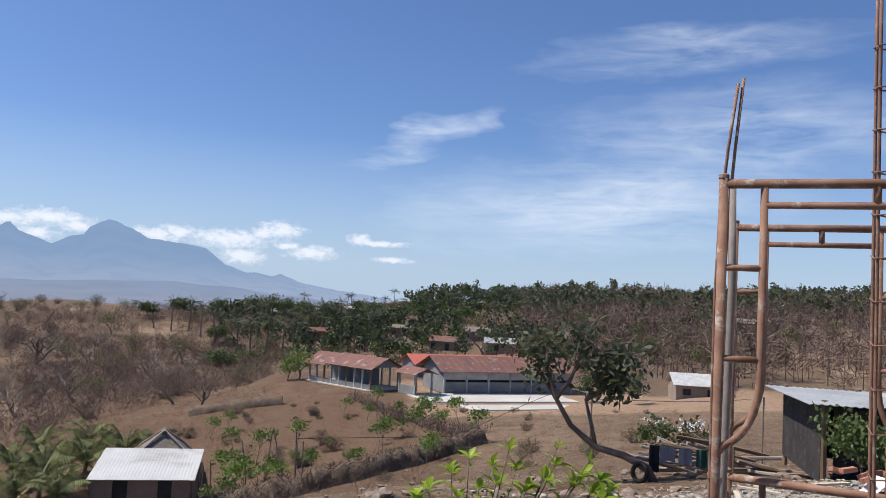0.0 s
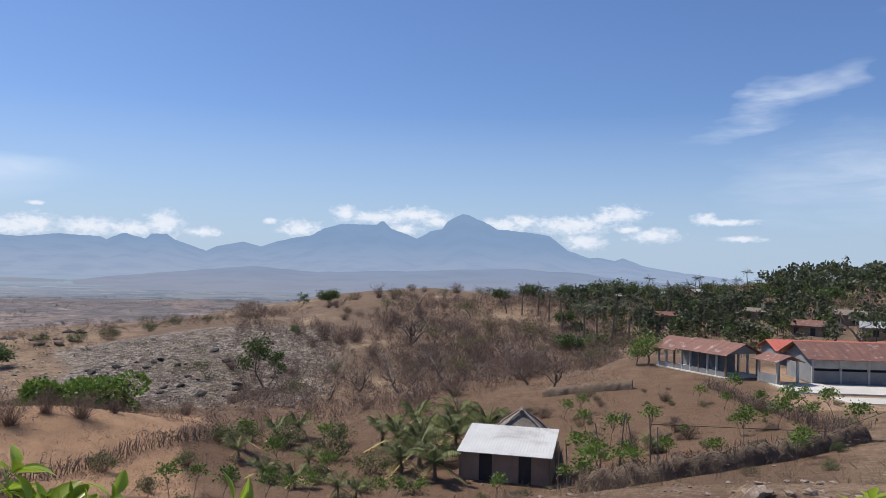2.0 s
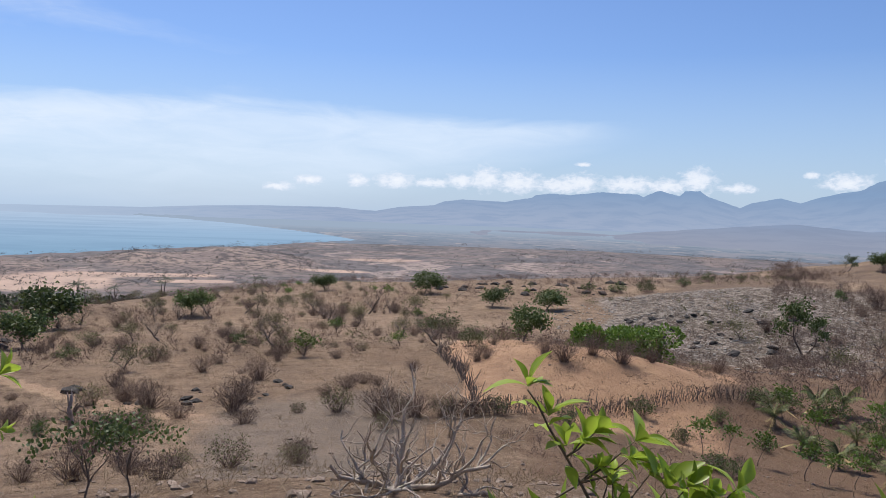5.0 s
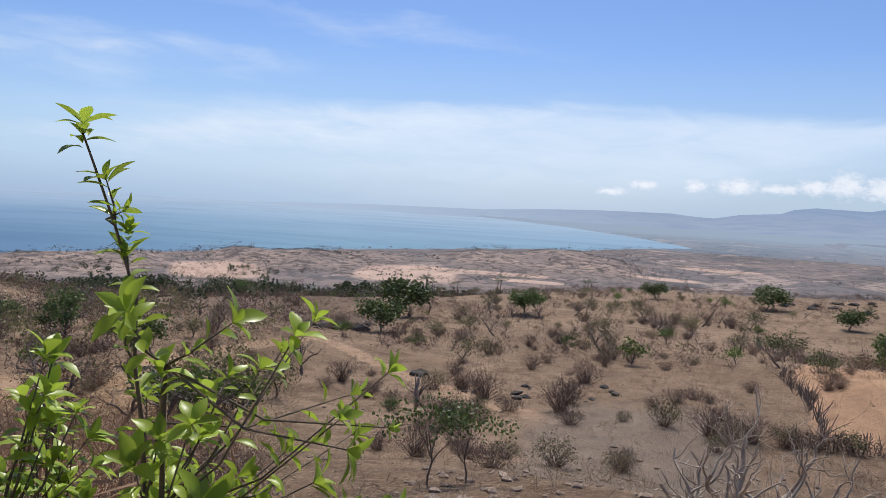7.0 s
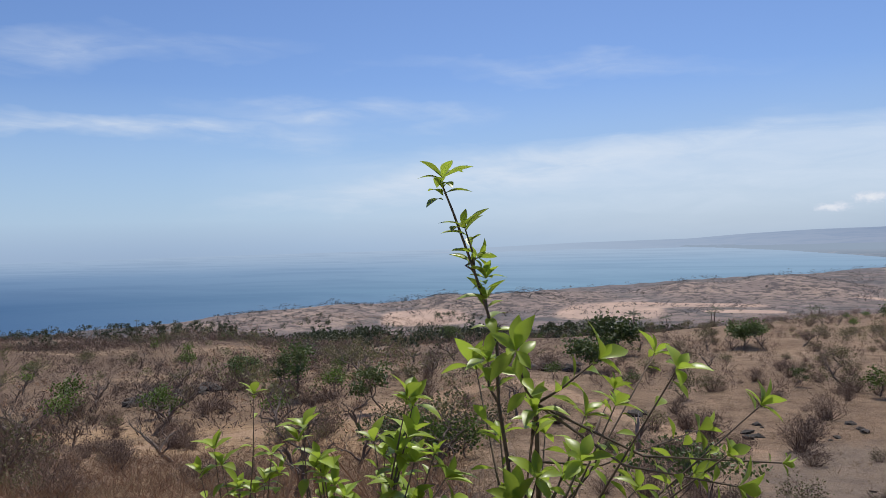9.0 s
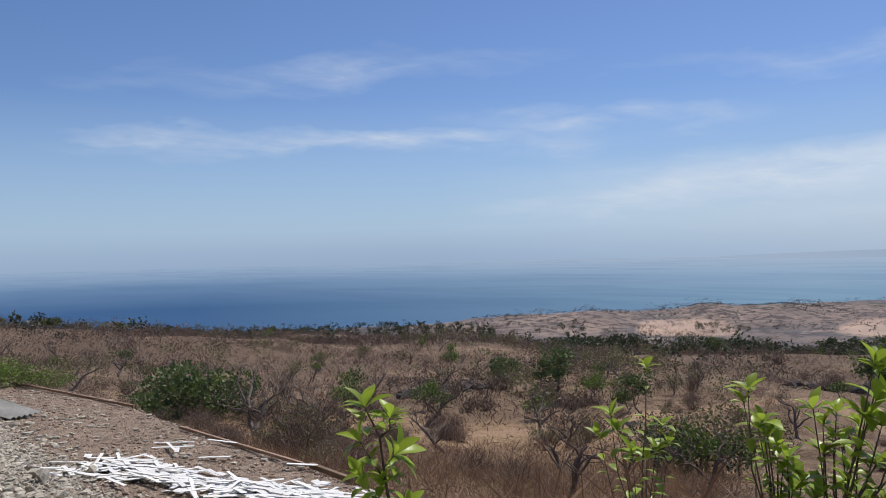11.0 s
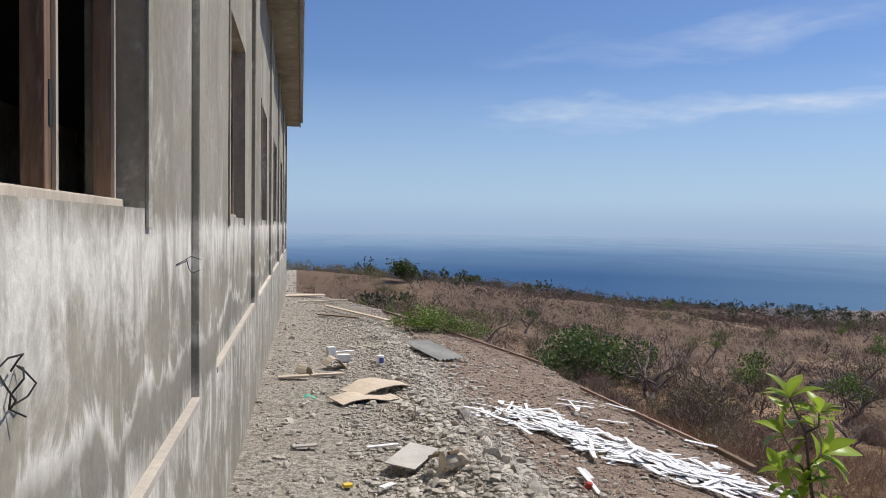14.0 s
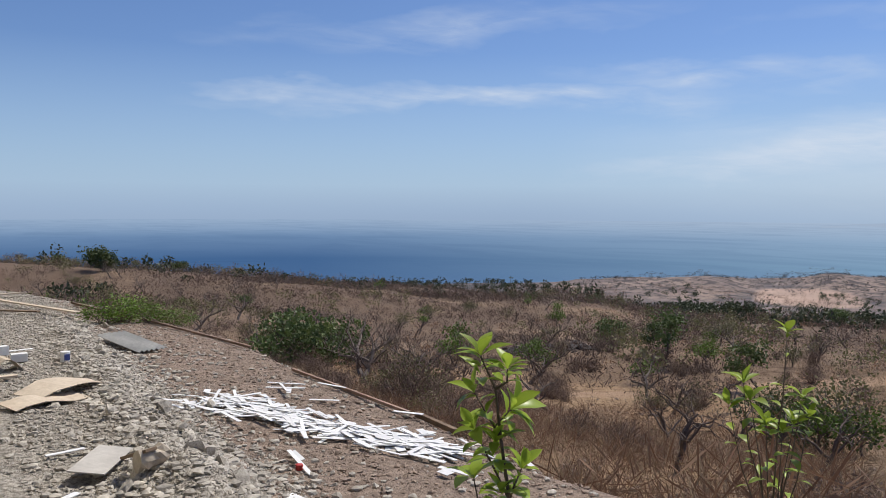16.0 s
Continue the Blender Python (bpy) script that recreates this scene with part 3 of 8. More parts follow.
def render_build(n):
    """Cement render: trowel marks, vertical runs, white lime bloom under the sills and along a tide line, damp below it."""
    at = n.add("ShaderNodeTexCoord").outputs["Object"]
    _, y, z = n.add("ShaderNodeSeparateXYZ", {0: at}).outputs
    run = n.add("ShaderNodeMapping", {"Vector": at, "Scale": (1, 1, 0.17)}).outputs[0]
    half = n.add("ShaderNodeMapping", {"Vector": at, "Scale": (1, 1, 0.5)}).outputs[0]
    streak = n.noise(run, 15.0, 7.0, 0.75)
    broad = n.noise(run, 4.0, 6.0, 0.65)
    cloud = n.noise(half, 3.6, 9.0, 0.74, 0.7)
    blot = n.noise(half, 0.8, 5.0, 0.6, 0.5)
    trowel = n.noise(at, 26.0, 6.0, 0.72)
    c = n.mix(n.range(blot, 0.34, 0.64), (0.24, 0.216, 0.165), (0.39, 0.357, 0.283))
    c = n.mix(n.range(streak, 0.46, 0.70, 0.0, 0.3), c, (0.22, 0.212, 0.185))
    c = n.mix(n.range(cloud, 0.50, 0.66, 0.0, 0.45), c, (0.50, 0.475, 0.41))
    c = n.mix(n.range(n.noise(half, 7.0, 7.0, 0.7, 0.9), 0.52, 0.66, 0.0, 0.4), c, (0.205, 0.195, 0.16))
    # damp below a wandering line
    wander = n.add("ShaderNodeCombineXYZ", {0: 0.0, 1: y, 2: 0.0}).outputs[0]
    line = n.math("ADD", n.range(n.noise(wander, 0.7, 4.0, 0.6), 0.3, 0.7, -0.85, -0.45), n.math("MULTIPLY", n.math("SUBTRACT", cloud, 0.5), 0.45))
    under = n.math("SUBTRACT", line, z)
    damp = n.math("MULTIPLY", n.range(under, -0.06, 0.22), n.range(z, -1.0, -0.9, 0.3, 1.0))
    c = n.mix(n.math("MULTIPLY", damp, 0.68), c, n.mix(n.range(streak, 0.4, 0.65), (0.19, 0.18, 0.15), (0.125, 0.118, 0.098)))
    # lime bloom
    power = n.math("ADD", cloud, n.math("MULTIPLY", n.math("SUBTRACT", streak, 0.5), 0.32))
    top = n.math("MULTIPLY", n.range(z, 0.06, -0.10), n.range(z, -0.62, -0.16))
    tide = n.math("MULTIPLY", n.range(under, -0.10, 0.0), n.range(under, 0.09, 0.0))
    foot = n.math("MULTIPLY", n.range(z, -0.72, -0.93), n.range(z, -2.4, -1.0, 0.25, 0.8))
    where = n.math("MAXIMUM", n.math("MAXIMUM", top, n.math("MULTIPLY", tide, 0.9)), n.math("MAXIMUM", n.math("MULTIPLY", foot, 0.75), 0.12))
    bloom = n.range(n.math("ADD", power, n.math("MULTIPLY", where, 0.30)), 0.62, 0.86)
    c = n.mix(n.math("MULTIPLY", bloom, 0.85), c, (0.78, 0.745, 0.66))
    g = n.range(trowel, 0.25, 0.75, 0.84, 1.16)
    c = n.mix(1.0, c, n.xyz(g, g, g), "MULTIPLY")
    bp = n.add("ShaderNodeBump", {"Strength": 0.3, "Distance": 0.006, "Height": trowel})
    b2 = n.add("ShaderNodeBump", {"Strength": 0.25, "Distance": 0.02, "Height": cloud, "Normal": bp.outputs[0]})
    return n.add("ShaderNodeBsdfPrincipled", {"Base Color": c, "Roughness": 0.85, "Normal": b2, "Specular IOR Level": 0.25}).outputs[0]


CONCRETE = material("cement_render", render_build)
LEDGE_TOP = surface("sandy_cement", [(0.56, 0.50, 0.42), (0.46, 0.41, 0.35)], 3, 30, 0.9)
SHEET = surface("dull_sheet", [(0.40, 0.41, 0.40), (0.30, 0.31, 0.31), (0.48, 0.47, 0.44)], 0.9, 12, 0.6, metal=0.15)
WOOD = surface("old_timber", [(0.24, 0.17, 0.11), (0.15, 0.10, 0.065)], 2, 18, 0.8, stretch=(1, 1, 0.15))
RUST = surface("rusty_steel", [(0.31, 0.175, 0.115), (0.20, 0.10, 0.065), (0.40, 0.33, 0.27)], 6, 60, 0.7, bump=0.3, depth=0.003)
ZINC = surface("zinc_sheet", [(0.62, 0.62, 0.60), (0.50, 0.50, 0.49)], 0.8, 12, 0.45, metal=0.3)
RUSTROOF = surface("rusty_roofing", [(0.20, 0.095, 0.07), (0.145, 0.075, 0.06), (0.33, 0.25, 0.22)], 0.5, 5, 0.75, stretch=(1, 1, 1))
MUDWALL = surface("mud_wall", [(0.30, 0.23, 0.18), (0.24, 0.19, 0.15)], 1.2, 16, 0.95)
THATCH = surface("thatch", [(0.24, 0.20, 0.16), (0.15, 0.12, 0.10)], 4, 40, 0.95, bump=0.8, depth=0.03)

BARK = surface("bark", [(0.17, 0.135, 0.11), (0.11, 0.085, 0.07)], 3, 25, 0.95, bump=0.6, depth=0.01)
BARK_GREY = surface("grey_bark", [(0.22, 0.18, 0.15), (0.14, 0.11, 0.09)], 3, 25, 0.95, bump=0.6, depth=0.01)
BARK_PALE = surface("pale_bark", [(0.36, 0.30, 0.26), (0.25, 0.205, 0.175)], 3, 25, 0.9, bump=0.5, depth=0.01)


# ---- the land ----
def build_land():
    turns = np.concatenate([np.arange(-8, 198, 0.3), np.arange(198, 352, 3.5)])
    rings = np.exp(np.linspace(math.log(0.4), math.log(4950), 330))
    a, r = np.meshgrid(np.radians(turns), rings, indexing="ij")
    x, y = (r * np.sin(a)).ravel(), (r * np.cos(a)).ravel()
    z = land(x, y)
    na, nr = len(turns), len(rings)
    i, j = np.meshgrid(np.arange(na), np.arange(nr - 1), indexing="ij")
    i2 = (i + 1) % na
    quads = np.stack([i * nr + j, i2 * nr + j, i2 * nr + j + 1, i * nr + j + 1], -1).reshape(-1, 4)
    me = bpy.data.meshes.new("ground")
    me.from_pydata(np.stack([x, y, z], -1).tolist() + [(0, 0, land_at(0, 0))], [], quads.tolist() + [(na * nr, k * nr, ((k + 1) % na) * nr)[::-1] for k in range(na)][::1])
    me.materials.append(GROUND)
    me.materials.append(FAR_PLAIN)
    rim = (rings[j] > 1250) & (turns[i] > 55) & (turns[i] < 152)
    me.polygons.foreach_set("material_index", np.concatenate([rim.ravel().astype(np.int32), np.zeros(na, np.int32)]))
    me.polygons.foreach_set("use_smooth", [True] * len(me.polygons))
    x, y = np.append(x, 0), np.append(y, 0)
    r, az = np.hypot(x, y), azimuth(x, y)
    rr = r / (1 + 0.35 * np.clip((r - 8) / 22, 0, 1)) + 7 * fbm(x / 24, y / 24, 3, 61)
    az = az + 5 * fbm(x / 19 + 40, y / 19, 3, 62)
    zones = {
        "clay": ease(az, 99.2, 100.2) * ease(az, 121, 117) * ease(rr, 36, 39) * ease(rr, 72, 66),
        "rock": ease(az, 108, 112) * ease(az, 134, 124) * ease(rr, 78, 86) * ease(rr, 140, 125),
        "path": np.maximum(ease(np.abs(rr - np.interp(az, [20, 40, 50, 66, 75, 90], [33, 37, 42, 56, 40, 27])), 2.2, 0.8) * ease(az, 28, 34) * ease(az, 90, 76), 0.9 * ease(az, 158, 163) * ease(az, 192, 182) * ease(rr, 48, 56) * ease(rr, 80, 72)),
        "tawny": np.maximum(ease(az, 14, 22) * ease(az, 66, 58) * ease(r, 9, 14) * ease(r, 75, 55), 0.05 * ease(az, 128, 134)) * (0.35 + 1.5 * (fbm(x / 9, y / 9, 3, 66) + 0.25)),
        "tilled": np.maximum(ease(az, 114, 119) * ease(az, 166, 160) * ease(r, 30, 38) * ease(r, 92, 80), 0.6 * ease(az, 99, 108) * ease(az, 170, 164) * ease(r, 14, 22) * ease(r, 130, 100)),
        "gravel": ease(pad_edge(y) - x, -0.6, 0.4) * np.maximum(ease(y, -0.5, 1.5), ease(y, -14, -10) * ease(x, 0.7, 0.2)) * ease(x + 0.6 * fbm(x / 1.5, y / 1.5, 3, 15), 2.3, 1.9),
        "bank": ease(pad_edge(y) - x, -1.2, -0.4) * ease(y, 1.0, 3.0) * ease(y, 34, 28) * ease(x + 0.6 * fbm(x / 1.5, y / 1.5, 3, 15), 1.9, 2.3),
        "grit": ease(az, 76, 86) * ease(az, 100, 93) * ease(rr, 16, 23) * ease(rr, 43, 32),
        "scrub": ease(r, 70, 115) * ease(r, 620, 540) * np.maximum(0.9 - 0.8 * ease(az, 66, 74) * ease(az, 118, 108), 0.3),
        "knob": np.clip(sum(np.exp(-((azimuth(x, y) - q[0]) / (1.25 * q[2])) ** 2 / 2 - ((r - q[1]) / (1.5 * q[3])) ** 2 / 2) for q in SHORE_HILLS), 0, 1),
        "field": np.clip(sum(np.exp(-(np.abs((azimuth(x, y) - q[0]) / q[1]) ** 4) - np.abs((r - q[2] - 6 * fbm(x / 60, y / 60, 3, 46)) / q[3]) ** 4) for q in ((57.6, 4.0, 572, 62), (71.0, 4.2, 590, 70), (78.0, 4.6, 622, 16), (80.5, 3.0, 575, 14), (88.0, 5.0, 690, 20), (94.0, 3.0, 860, 22), (49.0, 3.5, 545, 18))), 0, 1),
        "plain": ease(r, 400, 470) * (1 - ease(az, 150, 155) * ease(az, 235, 230)),
    }
    for key, v in zones.items():
        me.attributes.new(key, "FLOAT", "POINT").data.foreach_set("value", v.astype(np.float32))
    return tagged(new("ground", me), "dry brown stony hillside with bare earth and dead grass", "ground", kind="structure")


ground = build_land()


def build_sea():
    turns, rings = np.radians(np.arange(0, 360, 2.0)), [380, 600, 900, 1400, 2200, 3400, 4980]
    verts = [(r * math.sin(a), r * math.cos(a), SEA) for a in turns for r in rings]
    k, n = len(rings), len(turns)
    faces = [(i * k + j, i * k + j + 1, (i + 1) % n * k + j + 1, (i + 1) % n * k + j) for i in range(n) for j in range(k - 1)]
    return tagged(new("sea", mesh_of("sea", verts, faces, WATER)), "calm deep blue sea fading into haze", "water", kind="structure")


build_sea()


def build_range(name, radius, reach, crest, mat, seed, label, az0, az1, foot=-62.0):
    """A far mountain range: a crest line with slopes towards the viewer and away."""
    az = np.arange(az0, az1, 0.07)
    top = crest(az)
    rows = []
    for s in np.linspace(0, 1, 14):
        rr = radius - reach * s
        h = foot + (top * (radius / 4500) - foot) * (1 - s) ** 1.35
        h = h + (1 - s) * s * 90 * fbm(az / 2.2, s * 3 + az * 0, 4, seed)
        rows.append(np.stack([rr * np.sin(np.radians(az)), rr * np.cos(np.radians(az)), np.maximum(h, foot - 5)], -1))
    rows.insert(0, np.stack([(radius + 200) * np.sin(np.radians(az)), (radius + 200) * np.cos(np.radians(az)), az * 0 + foot], -1))
    v = np.concatenate(rows)
    n = len(az)
    faces = [(i * n + j, i * n + j + 1, (i + 1) * n + j + 1, (i + 1) * n + j) for i in range(len(rows) - 1) for j in range(n - 1)]
    return tagged(new(name, mesh_of(name, v, faces, mat, True)), label, "mountains", kind="structure")


TABLELAND = ((56, -0.9), (62, -0.66), (68.5, -0.49), (77.0, -0.4), (81, -0.15), (85, 0.0), (90.5, 0.07), (92.1, -0.08), (93.4, -0.12), (95.1, 0.22), (97.7, 0.44), (98.5, 0.75), (99.9, 0.95), (102.4, 0.9), (103.1, 0.88), (105.05, 1.25), (105.3, 1.45), (106.3, 1.6),
             (107.9, 1.53), (110.1, 1.83), (112.7, 1.72), (113.1, 1.55), (113.9, 1.92), (114.3, 2.02), (115.6, 1.68), (116.0, 2.03), (117.0, 2.07), (117.6, 1.66), (118.6, 1.33), (119.7, 0.95))
PEAKS = ((120.4, 1.3), (122.3, 1.69), (123.5, 1.34), (124.6, 1.75), (125.8, 2.08), (127.1, 2.28), (128.1, 2.86), (129.4, 3.23), (132.0, 3.25), (132.25, 3.47), (132.5, 3.52), (133.0, 3.02), (134.3, 2.58), (135.0, 2.25), (136.0, 2.87), (136.9, 3.05), (137.25, 3.61), (137.9, 4.0),
         (138.4, 4.22), (138.9, 4.14), (140.4, 3.49), (141.0, 3.12), (143.7, 2.9), (144.9, 2.71), (146.3, 1.66), (147.9, 1.11), (148.5, 1.2), (149.7, 0.94), (150.3, 1.16), (151.6, 0.66), (153.6, 0.3), (156.8, -0.05), (163, -1.0))


def main_crest(az):
    line = np.array(TABLELAND + PEAKS)
    degrees = np.interp(az, line[:, 0], line[:, 1])
    degrees = degrees + np.clip((az - 80) / 30, 0.1, 1) * (0.07 * fbm(az / 0.7, az * 0, 4, 52) + 0.06 * fbm(az / 0.22, az * 0, 3, 57))
    return 4500 * np.tan(np.radians(degrees))


def low_crest(az):
    degrees = np.interp(az, [86, 92, 97, 104, 111, 117, 123, 128, 136, 143, 150, 160], [-2.1, -1.6, -1.4, -1.25, -1.3, -0.65, -0.05, -0.4, -0.1, 0.2, -0.3, -1.2])
    return 4500 * np.tan(np.radians(degrees + 0.3 * fbm(az / 3, az * 0, 5, 72)))


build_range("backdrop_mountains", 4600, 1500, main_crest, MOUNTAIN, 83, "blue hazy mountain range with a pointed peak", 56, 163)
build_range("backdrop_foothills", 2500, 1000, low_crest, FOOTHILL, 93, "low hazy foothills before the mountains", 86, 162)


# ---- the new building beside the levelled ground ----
# near-black for wires; elsewhere it paints in the dark of insides
DARK = surface("black_and_inside_shade", [(0.05, 0.05, 0.05), (0.035, 0.035, 0.035)], 1, 10)
FRAMEWOOD = surface("window_timber", [(0.36, 0.225, 0.14), (0.21, 0.125, 0.078), (0.46, 0.33, 0.235)], 9, 55, 0.7, stretch=(1, 1, 0.1), bump=0.5, depth=0.005, vary=0.22, stain=(0.10, 0.062, 0.042))
# pale timber of the sill, and of strips that paint in sunlit post edges
EDGEWOOD = surface("lit_edge_and_sill", [(0.50, 0.43, 0.34), (0.40, 0.34, 0.27)], 6, 50, 0.8, stretch=(1, 1, 0.12))
FACE, BACK, LEDGE, TOP = -0.45, -0.49, -0.945, 3.42
Y0, Y1 = 0.2, 28.0
STRIPS = (-0.1, 4.6, 9.3, 14.0, 18.7, 23.4)


def window(parent, y0, y1, z0, z1):
    """A deep opening with a dark timber frame, two open casement posts, a bar and a sill."""
    ob = thing("window", (BACK, y0, z0))
    ob.parent = parent
    wide, tall = y1 - y0, z1 - z0
    deep = -0.10
    for name, a in (("frame_post", 0.0), ("frame_post", wide - 0.06)):
        bm = bmesh.new()
        box(bm, deep - 0.06, deep, a, a + 0.06, 0.03, tall, bevel=0.004)
        p = part(name, bm, FRAMEWOOD, ob)
        # sunlit front edge of the post, put on as a paler strip
        bm = bmesh.new()
        box(bm, deep + 0.001, deep + 0.012, a + (0.044 if a == 0 else 0.0), a + (0.062 if a == 0 else 0.016), 0.03, tall)
        part("edge_strip", bm, EDGEWOOD, p, "pale strip painted as the sunlit edge of the post")
        # no hollow is cut: a dark patch stands for the shade of the notch
        bm = bmesh.new()
        box(bm, deep - 0.03, deep + 0.003, a + 0.022, a + 0.04, 0.16, 0.27)
        part("hinge_recess", bm, DARK, p, "dark patch for the shade in a hinge recess")
    bm = bmesh.new()
    box(bm, deep - 0.06, deep, wide * 0.5, wide * 0.5 + 0.07, 0.03, tall, bevel=0.004)
    p = part("mullion", bm, FRAMEWOOD, ob)
    bm = bmesh.new()
    box(bm, deep + 0.001, deep + 0.012, wide * 0.5 + 0.052, wide * 0.5 + 0.072, 0.03, tall)
    part("edge_strip", bm, EDGEWOOD, p, "pale strip painted as the sunlit edge of the post")
    bm = bmesh.new()
    box(bm, deep - 0.03, deep + 0.003, wide * 0.5 + 0.03, wide * 0.5 + 0.05, 0.2, 0.32)
    part("hinge_recess", bm, DARK, p, "dark patch for the shade in a hinge recess")
    bm = bmesh.new()
    box(bm, deep - 0.09, deep - 0.01, 0.06, wide - 0.06, tall * 0.72, tall * 0.72 + 0.06, bevel=0.004)
    part("transom", bm, FRAMEWOOD, ob)
    bm = bmesh.new()
    box(bm, deep - 0.11, deep + 0.03, 0.0, wide, -0.01, 0.032, bevel=0.006)
    part("sill", bm, EDGEWOOD, ob, "pale worn timber sill")
    return ob


def build_block():
    ob = thing("new_building", (0, 0, 0), label="unfinished grey concrete-rendered building with dark timber windows", category="building")
    bm = bmesh.new()
    box(bm, -7.5, FACE, Y0, Y1, -3.4, LEDGE, bevel=0.012)
    part("plinth", bm, CONCRETE, ob, "stained grey concrete plinth with a ledge")
    z0, z1 = 0.0, 1.58
    spans = [(s - 1.17 - 1.5, s - 1.17) for s in STRIPS[1:]] + [(25.2, 26.7)]
    edges = [Y0 + 0.03]
    for a, b in spans:
        edges += [a, b]
    edges.append(Y1 - 0.03)
    for k in range(0, len(edges), 2):
        bm = bmesh.new()
        box(bm, BACK - 0.2, BACK, edges[k], edges[k + 1], LEDGE - 0.01, TOP)
        part("wall", bm, CONCRETE, ob)
    for a, b in spans:
        bm = bmesh.new()
        box(bm, BACK - 0.2, BACK, a, b, LEDGE - 0.01, z0)
        part("wall", bm, CONCRETE, ob)
        bm = bmesh.new()
        box(bm, BACK - 0.2, BACK, a, b, z1, TOP)
        part("lintel", bm, CONCRETE, ob)
        for q in ((a - 0.07, a, z0 - 0.07, z1 + 0.07), (b, b + 0.07, z0 - 0.07, z1 + 0.07), (a, b, z1, z1 + 0.07)):
            bm = bmesh.new()
            box(bm, BACK + 0.001, BACK + 0.014, *q, bevel=0.004)
            part("window_surround", bm, CONCRETE, ob, "thin raised render band")
        window(ob, a, b, z0, z1)
    for s in STRIPS[1:]:
        bm = bmesh.new()
        box(bm, BACK - 0.1, FACE, s, s + 0.82, LEDGE - 0.01, TOP - 0.01, bevel=0.008)
        part("pilaster", bm, CONCRETE, ob, "grey render pilaster")
    bm = bmesh.new()
    box(bm, BACK - 0.1, FACE, Y1 - 0.4, Y1, LEDGE - 0.01, TOP - 0.01, bevel=0.008)
    part("pilaster", bm, CONCRETE, ob)
    for name, q in (("back_wall", (-7.5, -7.3, Y0, Y1)), ("end_wall", (-7.3, BACK - 0.2, Y0, Y0 + 0.2)), ("end_wall", (-7.3, BACK - 0.2, Y1 - 0.2, Y1))):
        bm = bmesh.new()
        box(bm, *q, LEDGE, TOP)
        part(name, bm, CONCRETE, ob)
    bm = bmesh.new()
    box(bm, -7.3, BACK - 0.2, Y0 + 0.2, Y1 - 0.2, TOP - 0.5, TOP - 0.45)
    # the unlit dark of the room is put into the ceiling colour
    part("ceiling", bm, DARK, ob, "ceiling coloured dark for the unlit room")
    # eave: soffit boards, fascia and ribbed roof sheets
    y = Y0 - 0.6
    while y < Y1 + 0.4:
        e = min(y + 2.4, Y1 + 0.45)
        bm = bmesh.new()
        box(bm, BACK - 0.1, -0.02, y + 0.004, e - 0.004, TOP, TOP + 0.02)
        part("soffit_board", bm, CONCRETE, ob, "stained fibre-cement eave board")
        y = e
    bm = bmesh.new()
    box(bm, -0.018, 0.012, Y0 - 0.6, Y1 + 0.45, TOP - 0.03, TOP + 0.13, bevel=0.004)
    part("fascia", bm, WOOD, ob)
    verts, faces = [], []
    n = int((Y1 + 1.2 - Y0) / 0.04)
    for i in range(n + 1):
        yy = Y0 - 0.65 + i * 0.04
        up_ = 0.012 * math.cos(i * math.pi / 2)
        verts += [(0.09, yy, TOP + 0.13 + up_), (-4.0, yy, TOP + 1.75 + up_), (-8.0, yy, TOP + 0.13 + up_)]
    for i in range(n):
        for c in (0, 1):
            faces.append((3 * i + c, 3 * i + 3 + c, 3 * i + 4 + c, 3 * i + 1 + c))
    roof = new("roof", mesh_of("roof", verts, faces, ZINC, True))
    roof.parent = ob
    tagged(roof, "ribbed zinc roof sheets")
    for a, b in zip([Y0 + 0.03] + [s + 0.82 for s in STRIPS[1:]], [s for s in STRIPS[1:]] + [Y1 - 0.4]):
        bm = bmesh.new()
        box(bm, BACK + 0.002, FACE + 0.006, a + 0.004, b - 0.004, LEDGE - 0.03, LEDGE + 0.006, bevel=0.003)
        part("ledge", bm, LEDGE_TOP, ob, "pale worn sandy ledge")
    # loose wires hanging out of the render, and a twisted loop of binding wire lower down
    bm = bmesh.new()
    coil = [(BACK + 0.004 + 0.03 * math.sin(k * 0.8) ** 2, 2.09 + 0.05 * math.cos(k * 0.62) + 0.005 * k, -0.335 + 0.045 * math.sin(k * 0.62) - 0.003 * k) for k in range(18)]
    tube(bm, coil, 0.0022, 5)
    part("wire", bm, DARK, ob, "twisted loop of black binding wire")
    for pts in (((FACE + 0.002, 4.62, -0.235), (BACK + 0.012, 4.5, -0.215), (BACK + 0.008, 4.3, -0.225), (BACK + 0.004, 4.1, -0.235)), ((FACE + 0.002, 4.62, -0.29), (BACK + 0.014, 4.52, -0.30), (BACK + 0.012, 4.42, -0.27), (BACK + 0.004, 4.40, -0.225))):
        bm = bmesh.new()
        tube(bm, pts, 0.002, 5)
        part("wire", bm, DARK, ob, "thin black wire")
    return ob


build_block()


